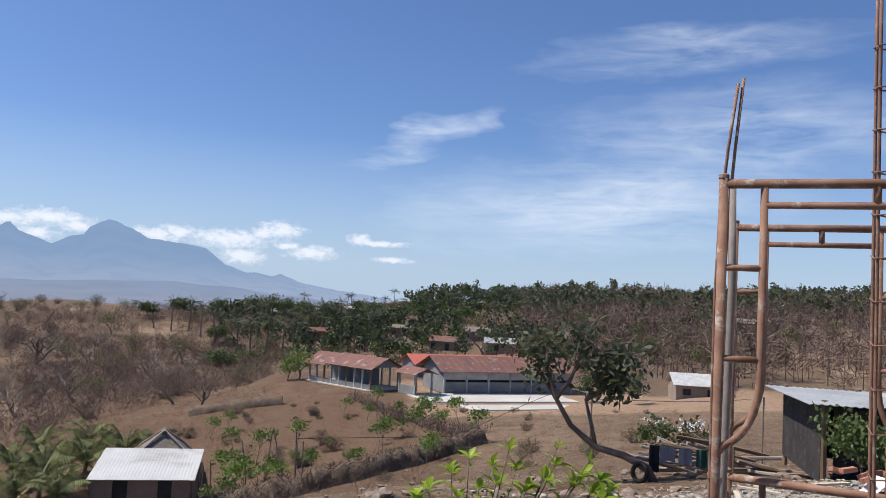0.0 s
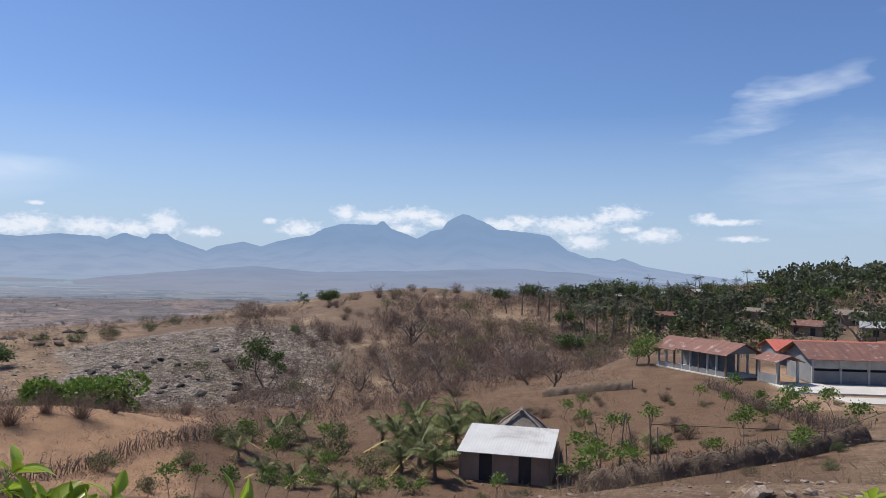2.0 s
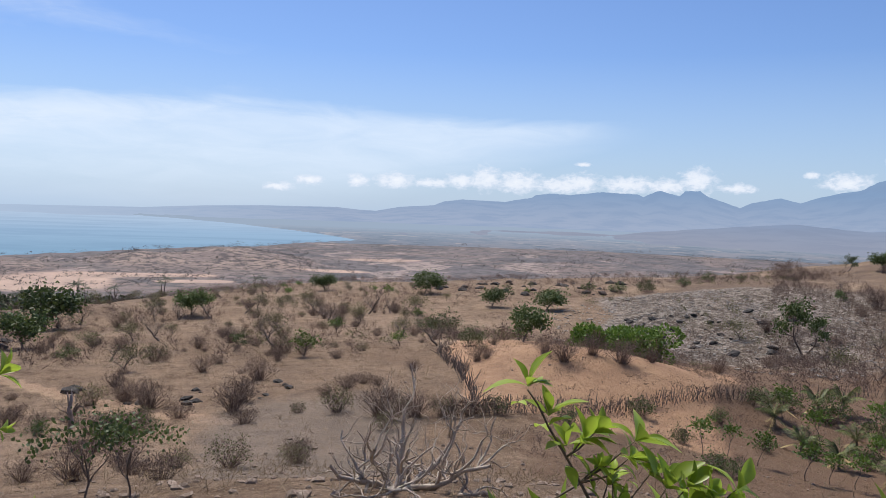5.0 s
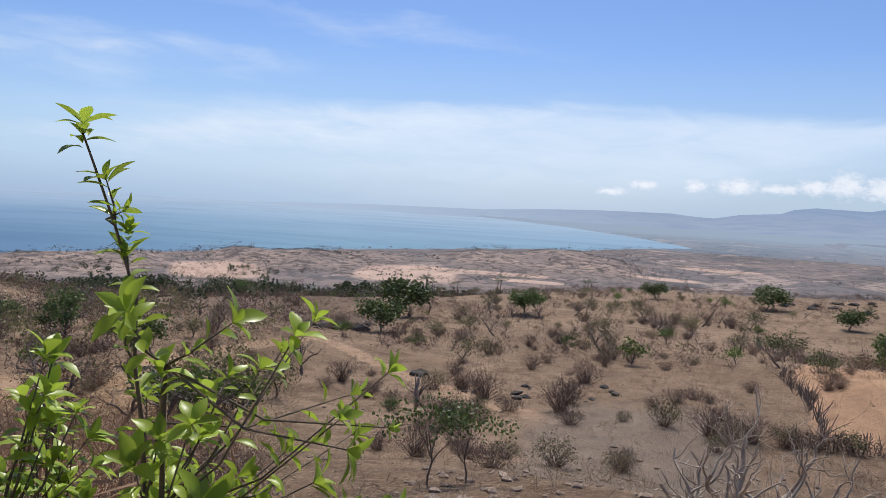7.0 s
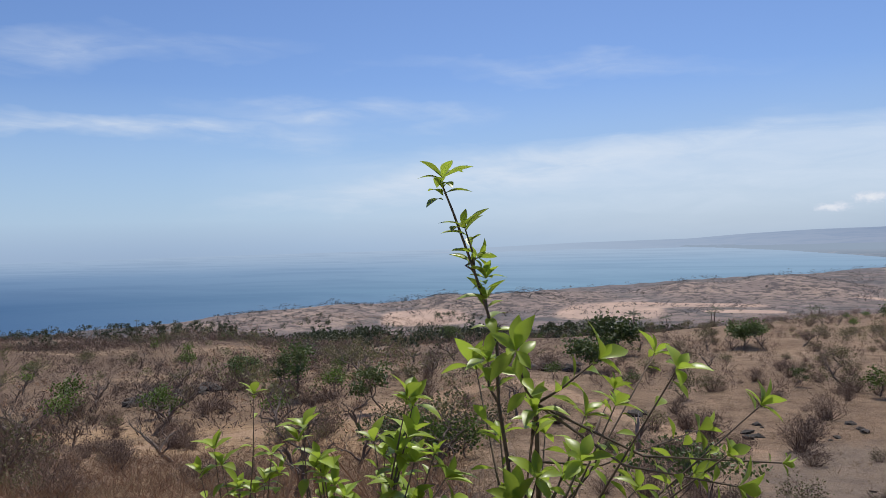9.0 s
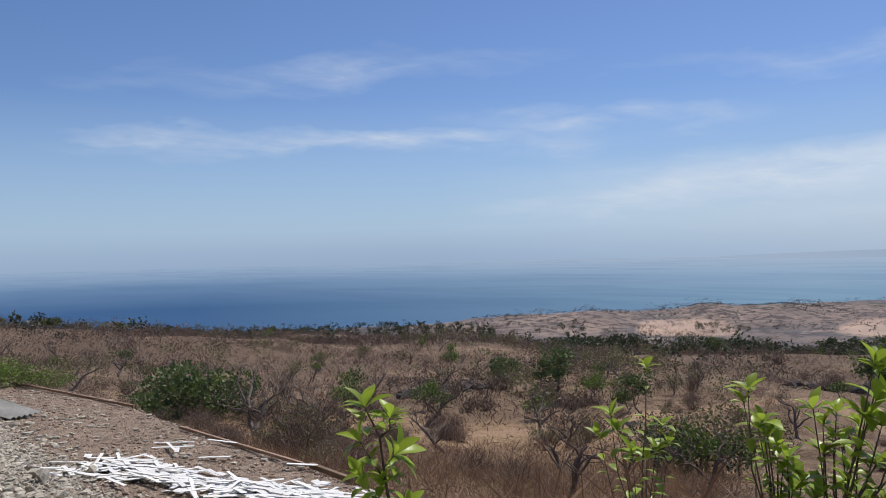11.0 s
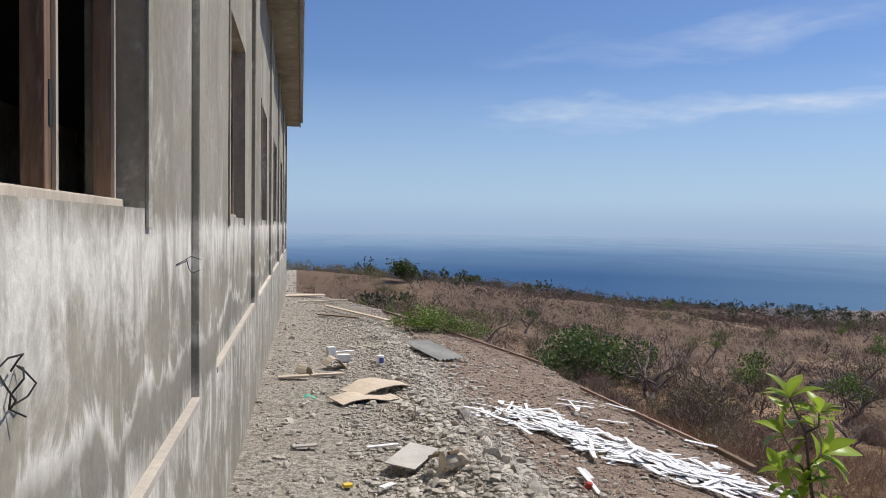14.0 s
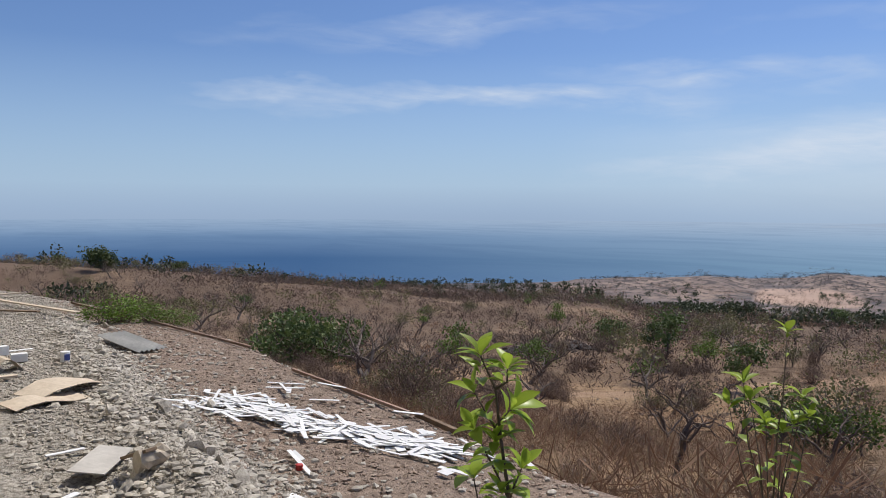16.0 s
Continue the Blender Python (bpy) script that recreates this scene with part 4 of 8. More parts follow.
# ---- hut, thatched house and school ----
def roof_sheet(bm, a, b, c, d, thick=0.03, ribs=0, rise=0.02):
    """A roof slope between four corners (two along the eave, two along the ridge), ribbed from eave to ridge."""
    a, b, c, d = (Vector(q) for q in (a, b, c, d))
    n = max(ribs * 2, 1)
    up_ = (b - a).cross(d - a).normalized()
    if up_.z < 0:
        up_ = -up_
    rows = []
    for i in range(n + 1):
        u = i / n
        h = up_ * (rise if ribs and i % 2 else 0)
        lo, hi = a.lerp(b, u) + h, d.lerp(c, u) + h
        rows.append([bm.verts.new(q) for q in (lo, hi, hi - up_ * thick, lo - up_ * thick)])
    for p, q in zip(rows, rows[1:]):
        for k in range(4):
            bm.faces.new((p[k], q[k], q[(k + 1) % 4], p[(k + 1) % 4]))
    bm.faces.new(rows[0])
    bm.faces.new(rows[-1][::-1])
    return bm


def build_hut():
    a, b = Vector((35.47, -40.23, 0)), Vector((30.03, -43.27, 0))
    mid = (a + b) / 2
    turn = math.degrees(math.atan2(b.y - a.y, b.x - a.x))
    ob = thing("hut", (mid.x, mid.y, -14.45), turn, label="small mud-walled hut with a whitish sheet roof", category="hut")
    w2, d = 3.15, 4.6
    # local x runs along the front, local y runs towards the viewer when negative side is behind
    back = -d if (Matrix.Rotation(radians(turn), 3, "Z") @ Vector((0, -1, 0))).dot(mid) > 0 else d
    for q in ((-w2, -1.75), (-0.85, 1.0), (1.85, w2)):
        bm = bmesh.new()
        box(bm, q[0], q[1], *sorted((0, back * 0.03)), 0, 2.0, bevel=0.02)
        part("wall", bm, MUDWALL, ob)
    for q in ((-1.75, -0.85), (1.0, 1.85)):
        bm = bmesh.new()
        box(bm, q[0], q[1], *sorted((back * 0.012, back * 0.02)), 0, 1.9)
        part("door", bm, DARK, ob, "dark panel in the doorway")
        bm = bmesh.new()
        box(bm, q[0], q[1], *sorted((0, back * 0.03)), 1.9, 2.0)
        part("lintel", bm, WOOD, ob)
    for x in (-w2, w2 - 0.14):
        bm = bmesh.new()
        v = [bm.verts.new(p) for p in ((x, 0, 0), (x, back, 0), (x, back, 2.75), (x, 0, 2.0), (x + 0.14, 0, 0), (x + 0.14, back, 0), (x + 0.14, back, 2.75), (x + 0.14, 0, 2.0))]
        for f in ((0, 1, 2, 3), (7, 6, 5, 4), (0, 4, 5, 1), (1, 5, 6, 2), (2, 6, 7, 3), (3, 7, 4, 0)):
            bm.faces.new([v[k] for k in f])
        part("side_wall", bm, MUDWALL, ob)
    bm = bmesh.new()
    box(bm, -w2, w2, *sorted((back - 0.1, back)), 0, 2.75)
    part("back_wall", bm, MUDWALL, ob)
    s = -1 if back > 0 else 1
    bm = bmesh.new()
    roof_sheet(bm, (-w2 - 0.12, s * 0.35, 2.0), (w2 + 0.15, s * 0.35, 2.0), (w2 + 0.15, back * 1.05, 2.95), (-w2 - 0.12, back * 1.05, 2.95), 0.04, 30, 0.012)
    part("roof", bm, WHITEROOF, ob, "whitish sheet roof weighed with dust")
    for k in range(5):
        bm = bmesh.new()
        tube(bm, [(w2 + 0.25 + 0.2 * k, back * 0.3, 0), (w2 + 0.22, back * (0.3 + 0.1 * k), 2.4)], 0.03, 5)
        part("leaning_pole", bm, WOOD, ob)
    # thatched house behind
    c = at = Vector((36.3, -48.4, -14.35))
    th = thing("thatched_house", at, turn + 8, label="old house with a steep grey thatched roof and pale poles", category="house")
    bm = bmesh.new()
    box(bm, -2.0, 2.0, -1.8, 1.8, 0, 1.6, bevel=0.03)
    part("wall", bm, MUDWALL, th)
    bm = bmesh.new()
    base = [bm.verts.new(q) for q in ((-2.5, -2.3, 1.3), (2.5, -2.3, 1.3), (2.5, 2.3, 1.3), (-2.5, 2.3, 1.3))]
    mids = [bm.verts.new(q) for q in ((-1.4, -1.3, 2.45), (1.4, -1.3, 2.45), (1.4, 1.3, 2.45), (-1.4, 1.3, 2.45))]
    tops = [bm.verts.new(q) for q in ((-0.25, -0.35, 3.45), (0.25, -0.35, 3.45), (0.25, 0.35, 3.45), (-0.25, 0.35, 3.45))]
    for lo, hi in ((base, mids), (mids, tops)):
        for k in range(4):
            bm.faces.new((lo[k], lo[(k + 1) % 4], hi[(k + 1) % 4], hi[k]))
    bm.faces.new(tops)
    bm.faces.new(base[::-1])
    part("thatch", bm, THATCH, th)
    for sx in (-1, 1):
        for sy in (-1, 1):
            bm = bmesh.new()
            tube(bm, [(sx * 2.55, sy * 2.35, 1.3), (sx * 1.45, sy * 1.35, 2.5), (sx * 0.1, sy * 0.4, 3.62)], 0.07, 6)
            part("ridge_pole", bm, BARK_PALE, th, "pale weathered pole")
    bm = bmesh.new()
    tube(bm, [(0, -0.5, 3.5), (0, 0, 3.7), (0, 0.5, 3.5)], 0.2, 7)
    part("ridge_cap", bm, THATCH, th)


WHITEROOF = surface("whitish_roofing", [(0.55, 0.545, 0.52), (0.47, 0.465, 0.44)], 0.5, 8, 0.6, stain=(0.38, 0.36, 0.33))
REDROOF = surface("red_roofing", [(0.50, 0.13, 0.09), (0.42, 0.12, 0.08)], 0.5, 6, 0.6)
GREYWALL = surface("grey_painted_wall", [(0.23, 0.235, 0.24), (0.18, 0.185, 0.19)], 0.8, 10, 0.9)
PALEWALL = surface("pale_grey_wall", [(0.42, 0.41, 0.39), (0.33, 0.32, 0.31)], 0.8, 10, 0.9)
SLAB = surface("pale_concrete_slab", [(0.56, 0.53, 0.48), (0.47, 0.44, 0.39)], 0.3, 8, 0.9)
build_hut()


def gabled(ob, length, depth, eave, ridge, mat, over=0.6, name="roof"):
    """A gabled roof over a block: local x along the ridge, y across."""
    for s in (-1, 1):
        bm = bmesh.new()
        roof_sheet(bm, (-over, s * (depth / 2 + over), eave - 0.12), (length + over, s * (depth / 2 + over), eave - 0.12), (length + over, 0, ridge), (-over, 0, ridge), 0.05, int(length * 1.4), 0.035)
        part(name, bm, mat, ob)
    for x in (0, length - 0.15):
        bm = bmesh.new()
        v = [bm.verts.new(p) for p in ((x, -depth / 2, eave), (x, depth / 2, eave), (x, 0, ridge - 0.1), (x + 0.15, -depth / 2, eave), (x + 0.15, depth / 2, eave), (x + 0.15, 0, ridge - 0.1))]
        for f in ((0, 1, 2), (5, 4, 3), (0, 3, 4, 1), (1, 4, 5, 2), (2, 5, 3, 0)):
            bm.faces.new([v[k] for k in f])
        part("gable", bm, GREYWALL, ob)


def build_school():
    # hall with a row of window bays facing the yard
    a, b = Vector((26.5, -86.1, 0)), Vector((13.2, -97.2, 0))
    turn = math.degrees(math.atan2(b.y - a.y, b.x - a.x))
    length, depth = (b - a).length, 7.0
    hall = thing("school_hall", (a.x, a.y, -11.0), turn, label="long grey school hall with a rusty ribbed roof", category="school building")
    # local -y or +y faces the viewer
    s = 1 if (Matrix.Rotation(radians(turn), 3, "Z") @ Vector((0, 1, 0))).dot(-a) > 0 else -1
    shift = Matrix.Translation((0, -s * depth / 2, 0))
    hall.matrix_basis = hall.matrix_basis @ shift
    front = s * depth / 2
    bay = length / 6
    bm = bmesh.new()
    box(bm, 0, length, *sorted((front, front - s * 0.2)), 0, 1.35)
    part("lower_wall", bm, GREYWALL, hall)
    bm = bmesh.new()
    box(bm, 0, length, *sorted((front - s * 0.05, front - s * 0.2)), 1.62, 2.7)
    part("upper_wall", bm, PALEWALL, hall, "pale grey panels under the eave")
    # dark sheet set behind the gap to stand for the shade within
    bm = bmesh.new()
    box(bm, 0, length, *sorted((front - s * 0.5, front - s * 0.55)), 1.3, 1.7)
    part("vent_gap", bm, DARK, hall, "dark sheet for the shade in the open vent strip")
    for k in range(7):
        bm = bmesh.new()
        box(bm, k * bay - 0.1, k * bay + 0.1, *sorted((front + s * 0.05, front - s * 0.22)), 0, 2.72, bevel=0.01)
        part("post", bm, PALEWALL, hall)
    for x in (0, length - 0.15):
        bm = bmesh.new()
        box(bm, x, x + 0.15, -depth / 2, depth / 2, 0, 2.72)
        part("end_wall", bm, GREYWALL, hall)
    bm = bmesh.new()
    box(bm, 0, length, *sorted((-front, -front + s * 0.15)), 0, 2.72)
    part("back_wall", bm, GREYWALL, hall)
    gabled(hall, length, depth, 2.72, 4.15, RUSTROOF, 0.75)

    # open-sided wing with many posts
    c = Vector((34.2, -82.1, 0))
    far = Vector((44.6, -86.7, 0))
    turn = math.degrees(math.atan2(far.y - c.y, far.x - c.x))
    length, depth = (far - c).length, 4.7
    wing = thing("school_wing", (c.x, c.y, -11.0), turn, label="open-sided school wing with many posts and rusty roof", category="school building")
    s = 1 if (Matrix.Rotation(radians(turn), 3, "Z") @ Vector((0, 1, 0))).dot(Vector((1, 1, 0))) > 0 else -1
    wing.matrix_basis = wing.matrix_basis @ Matrix.Translation((0, -s * depth / 2, 0))
    n = 9
    for k in range(n):
        x = 0.1 + (length - 0.3) * k / (n - 1)
        for y in (-depth / 2 + 0.1, depth / 2 - 0.1):
            bm = bmesh.new()
            box(bm, x - 0.09, x + 0.09, y - 0.09, y + 0.09, -0.6, 2.55)
            part("post", bm, PALEWALL if k % 3 else WOOD, wing)
    bm = bmesh.new()
    box(bm, 2.6, length - 0.2, -s * depth / 2 + s * 0.9 - 0.07, -s * depth / 2 + s * 0.9 + 0.07, 0, 2.5)
    part("inner_wall", bm, GREYWALL, wing)
    bm = bmesh.new()
    box(bm, -0.3, length, -depth / 2 - 0.2, depth / 2 + 0.2, -1.2, 0.12)
    part("floor_slab", bm, SLAB, wing)
    bm = bmesh.new()
    box(bm, 0, length, s * (depth / 2 - 0.1) - 0.05, s * (depth / 2 - 0.1) + 0.05, 0.1, 0.65)
    part("parapet", bm, GREYWALL, wing)
    half = length * 0.62
    gabled(wing, half, depth, 2.6, 3.75, RUSTROOF, 0.55)
    wing2 = new("roof_far")
    wing2.parent = wing
    wing2.location = (half + 0.6, 0, -0.22)
    for sgn in (-1, 1):
        bm = bmesh.new()
        roof_sheet(bm, (0, sgn * (depth / 2 + 0.6), 2.45), (length - half, sgn * (depth / 2 + 0.6), 2.45), (length - half, 0, 3.85), (0, 0, 3.85), 0.05, 16, 0.035)
        part("roof", bm, RUSTROOF, wing2)

    # small porch between them
    p = Vector((29.2, -83.6, -11.0))
    porch = thing("school_porch", p, turn + 90 - 100, label="small porch with a patched rusty roof", category="porch")
    for x in (-1.5, 1.5):
        for y in (-1.2, 1.2):
            bm = bmesh.new()
            box(bm, x - 0.1, x + 0.1, y - 0.1, y + 0.1, 0, 2.45)
            part("post", bm, PALEWALL, porch)
    bm = bmesh.new()
    box(bm, -1.6, 1.6, 1.1, 1.25, 0, 1.0)
    part("low_wall", bm, GREYWALL, porch)
    for sgn in (-1, 1):
        bm = bmesh.new()
        roof_sheet(bm, (-2.1, sgn * 1.8, 2.35), (2.1, sgn * 1.8, 2.35), (2.1, 0, 3.05), (-2.1, 0, 3.05), 0.04, 8, 0.03)
        part("roof", bm, RUSTROOF, porch)

    # red-roofed building behind
    q = Vector((37.0, -103.0, -11.7))
    red = thing("red_roofed_building", q, -140, label="low building with a bright red sheet roof", category="school building")
    bm = bmesh.new()
    box(bm, 0, 17, -3, 3, 0, 2.7)
    part("wall", bm, GREYWALL, red)
    gabled(red, 17, 6, 2.6, 3.7, REDROOF, 0.6)

    # paved yard
    for name, pts, z in (("yard_slab", ((30.0, -82.8), (25.8, -77.6), (11.2, -89.5), (15.0, -95.0)), -10.93), ("yard_slab", ((22.5, -78.0), (20.0, -75.5), (9.5, -84.5), (11.5, -87.0)), -11.0)):
        bm = bmesh.new()
        lo = [bm.verts.new((x, y, z - 0.35)) for x, y in pts]
        hi = [bm.verts.new((x, y, z)) for x, y in pts]
        for k in range(4):
            bm.faces.new((lo[k], lo[(k + 1) % 4], hi[(k + 1) % 4], hi[k]))
        bm.faces.new(hi)
        ob = part(name, bm, SLAB, None)
        tagged(ob, "pale concrete yard slab before the school", "paving", kind="structure")


build_school()


# ---- plants ----
def foliage(name, a, b, through=0.3, rough=0.55):
    def build(n):
        isle = n.add("ShaderNodeNewGeometry").outputs["Random Per Island"]
        chance = n.add("ShaderNodeObjectInfo").outputs["Random"]
        c = n.mix(isle, a, b)
        v = n.range(chance, 0, 1, 0.72, 1.25)
        c = n.mix(1.0, c, n.xyz(v, n.math("MULTIPLY", v, 0.98), v), "MULTIPLY")
        p = n.add("ShaderNodeBsdfPrincipled", {"Base Color": c, "Roughness": rough, "Specular IOR Level": 0.3})
        t = n.add("ShaderNodeBsdfTranslucent", {"Color": c})
        return n.add("ShaderNodeMixShader", {0: through, 1: p, 2: t}).outputs[0]

    return material(name, build)


LEAF_DARK = foliage("dark_leaves", (0.042, 0.055, 0.027), (0.095, 0.108, 0.054))
LEAF_MID = foliage("green_leaves", (0.055, 0.088, 0.026), (0.115, 0.15, 0.048))
LEAF_FRESH = foliage("fresh_leaves", (0.07, 0.125, 0.022), (0.15, 0.225, 0.04))
LEAF_OLIVE = foliage("olive_leaves", (0.11, 0.11, 0.045), (0.19, 0.17, 0.08))
LEAF_DRY = foliage("dead_leaves", (0.165, 0.118, 0.088), (0.27, 0.20, 0.15), 0.2, 0.9)
TWIG = foliage("dry_twigs", (0.105, 0.073, 0.057), (0.25, 0.178, 0.13), 0.1, 0.9)
RUSTLEAF = foliage("rust_grass", (0.23, 0.13, 0.078), (0.37, 0.235, 0.145), 0.25, 0.9)
PALM_GREEN = foliage("palm_fronds", (0.042, 0.066, 0.02), (0.21, 0.225, 0.065), 0.3, 0.6)
# far scrub and tree belts, greyed so that distance haze sits in the leaf colour
HAZED = foliage("hazed_scrub", (0.105, 0.10, 0.09), (0.175, 0.16, 0.145), 0.2, 0.9)
PALM_DRY = foliage("withered_fronds", (0.38, 0.29, 0.12), (0.52, 0.42, 0.2), 0.25, 0.7)
LEAF_BRIGHT = foliage("bright_leaves", (0.10, 0.19, 0.028), (0.21, 0.31, 0.055))
STRAW = foliage("dead_grass", (0.25, 0.18, 0.11), (0.38, 0.29, 0.18), 0.25, 0.9)


def cards(centres, ways, length, width, rng, fold=0.0):
    """Small leaf blades: a four-cornered blade for each centre, pointing its way. Returns corners and faces."""
    n = len(centres)
    ways = ways / np.maximum(np.linalg.norm(ways, axis=1), 1e-6)[:, None]
    side = np.cross(ways, rng.normal(size=(n, 3)))
    side = side / np.maximum(np.linalg.norm(side, axis=1), 1e-6)[:, None]
    ln = (length * rng.uniform(0.6, 1.3, n))[:, None]
    wd = (width * rng.uniform(0.7, 1.2, n))[:, None]
    a = centres
    b = centres + ways * ln * 0.45 + side * wd
    c = centres + ways * ln
    d = centres + ways * ln * 0.45 - side * wd
    v = np.stack([a, b, c, d], 1).reshape(-1, 3)
    f = np.arange(4 * n).reshape(-1, 4)
    return v, f


def joined(pieces):
    vs, fs, k = [], [], 0
    for v, f in pieces:
        vs.append(v)
        fs.append(f + k)
        k += len(v)
    return np.concatenate(vs), np.concatenate(fs)


def grow(rng, height, spread, levels=3, first=4, bend=0.25, lean=(0, 0), start=0.35, thick=0.05, shrink=0.62):
    """Limbs of a tree: polylines with their radii; the tips come last."""
    limbs, tips = [], []

    def limb(p, way, length, r, lvl):
        pts, rad, steps = [p.copy()], [r], 4
        for s in range(steps):
            way = way + rng.normal(size=3) * bend
            way[2] += 0.04 if lvl else 0.12
            way = way / np.linalg.norm(way)
            p = p + way * length / steps
            pts.append(p.copy())
            rad.append(r * (1 - 0.5 * (s + 1) / steps))
        limbs.append((pts, rad, lvl))
        if lvl >= levels:
            tips.append((p, way))
            return
        kids = first if lvl == 0 else rng.integers(2, 4)
        for k in range(kids):
            u = rng.uniform(0.55, 1.0) if lvl else rng.uniform(start, 1.0)
            i = min(int(u * steps), steps - 1)
            q = pts[i] + (pts[i + 1] - pts[i]) * (u * steps - i)
            turn = 2 * math.pi * (k / kids) + rng.uniform(-0.5, 0.5)
            out = np.array([math.cos(turn), math.sin(turn), rng.uniform(0.15, 0.9)]) * np.array([spread, spread, 1.0])
            limb(q, way * 0.45 + out, length * shrink * rng.uniform(0.75, 1.15), rad[i] * 0.66, lvl + 1)

    limb(np.zeros(3), np.array([lean[0], lean[1], 1.0]), height * 0.5, thick, 0)
    return limbs, tips


def limb_mesh(limbs, sides=(7, 5, 4, 3)):
    bm = bmesh.new()
    for pts, rad, lvl in limbs:
        if lvl > 2:
            pts, rad = pts[::2], rad[::2]
        tube(bm, [tuple(q) for q in pts], [max(q, 0.004) for q in rad], sides[min(lvl, len(sides) - 1)], cap=False)
    return bm


def tree(name, seed, height, spread, leaf_mat, leaves, leaf, label, category="tree", levels=3, first=5, bark=None, thick=None, clump=0.5, bend=0.22, start=0.35, hang=0.0, shrink=0.62):
    """A tree standing at the origin: trunk with limbs, and a crown of clumped leaves about its twigs."""
    rng = np.random.default_rng(seed)
    ob = thing(name, label=label, category=category)
    limbs, tips = grow(rng, height, spread, levels, first, bend, start=start, thick=thick or height * 0.022, shrink=shrink)
    part("trunk", limb_mesh(limbs), bark or BARK, ob)
    if leaves:
        at = np.array([t[0] for t in tips])
        pick = rng.integers(0, len(at), leaves)
        c = at[pick] + rng.normal(size=(leaves, 3)) * clump * np.array([1, 1, 0.75])
        w_ = rng.normal(size=(leaves, 3)) + np.array([0, 0, -hang])
        v, f = cards(c, w_, leaf, leaf * 0.34, rng)
        crown = new("crown", mesh_of("crown", v, f, leaf_mat))
        crown.parent = ob
    return ob


def dome_bush(seed, height, width, leaf_mat, leaves, leaf, label):
    """A dense rounded bush: short stems under a lumpy dome of leaves."""
    rng = np.random.default_rng(seed)
    ob = thing("leafy_bush", label=label, category="bush")
    limbs, _ = grow(rng, height * 0.9, 1.1, 2, 6, 0.25, start=0.1, thick=0.07)
    part("trunk", limb_mesh(limbs), BARK, ob)
    lumps = rng.normal(size=(16, 3)) * np.array([0.30, 0.30, 0.16]) + np.array([0, 0, 0.5])
    pick = rng.integers(0, 16, leaves)
    d = rng.normal(size=(leaves, 3))
    d = d / np.linalg.norm(d, axis=1)[:, None]
    c = lumps[pick] + d * (0.24 * rng.uniform(0.55, 1, leaves) ** 0.4)[:, None]
    c[:, 2] = np.abs(c[:, 2] - 0.06) + 0.06
    v, f = cards(c * np.array([width, width, height]), d + rng.normal(size=(leaves, 3)) * 0.7, leaf, leaf * 0.36, rng)
    crown = new("crown", mesh_of("crown", v, f, leaf_mat))
    crown.parent = ob
    return ob


def bush(name, seed, height, width, mat, twigs, leaf_mat, leaves, leaf, label):
    """A shrub: many stems from one root, with or without leaves."""
    rng = np.random.default_rng(seed)
    ob = thing(name, label=label, category="bush")
    n = twigs
    turn = rng.uniform(0, 2 * math.pi, n)
    out = np.sqrt(rng.uniform(0, 1, n)) * width / 2
    tip = np.stack([out * np.cos(turn), out * np.sin(turn), height * rng.uniform(0.45, 1.0, n) * (1 - 0.35 * (2 * out / width) ** 2)], -1)
    foot = tip * np.array([0.12, 0.12, 0]) + rng.normal(size=(n, 3)) * np.array([0.05, 0.05, 0]) * width
    pieces = []
    mid = foot * 0.45 + tip * 0.55 + rng.normal(size=(n, 3)) * 0.07 * width + np.array([0, 0, 0.08 * height])
    for a, b, w0 in ((foot, mid, 0.008), (mid, tip, 0.005)):
        side = np.cross(b - a, rng.normal(size=(n, 3)))
        side = side / np.linalg.norm(side, axis=1)[:, None] * w0 * height
        pieces.append((np.stack([a - side, a + side, b + side * 0.6, b - side * 0.6], 1).reshape(-1, 3), np.arange(4 * n).reshape(-1, 4)))
    k = n * 3
    src = rng.integers(0, n, k)
    u = rng.uniform(0.3, 1, k)[:, None]
    root = mid[src] * (1 - u) + tip[src] * u
    pieces.append(cards(root, rng.normal(size=(k, 3)) + np.array([0, 0, 0.8]), 0.26 * height, 0.0045 * height, rng))
    v, f = joined(pieces)
    stems = new("branchwork", mesh_of("branchwork", v, f, mat))
    stems.parent = ob
    if leaves:
        src = rng.integers(0, n, leaves)
        u = rng.uniform(0.25, 1.05, leaves)[:, None]
        c = mid[src] * (1 - u) + tip[src] * u + rng.normal(size=(leaves, 3)) * 0.07 * width
        v, f = cards(c, rng.normal(size=(leaves, 3)) + np.array([0, 0, 0.3]), leaf, leaf * 0.36, rng)
        fol = new("foliage", mesh_of("foliage", v, f, leaf_mat))
        fol.parent = ob
    return ob


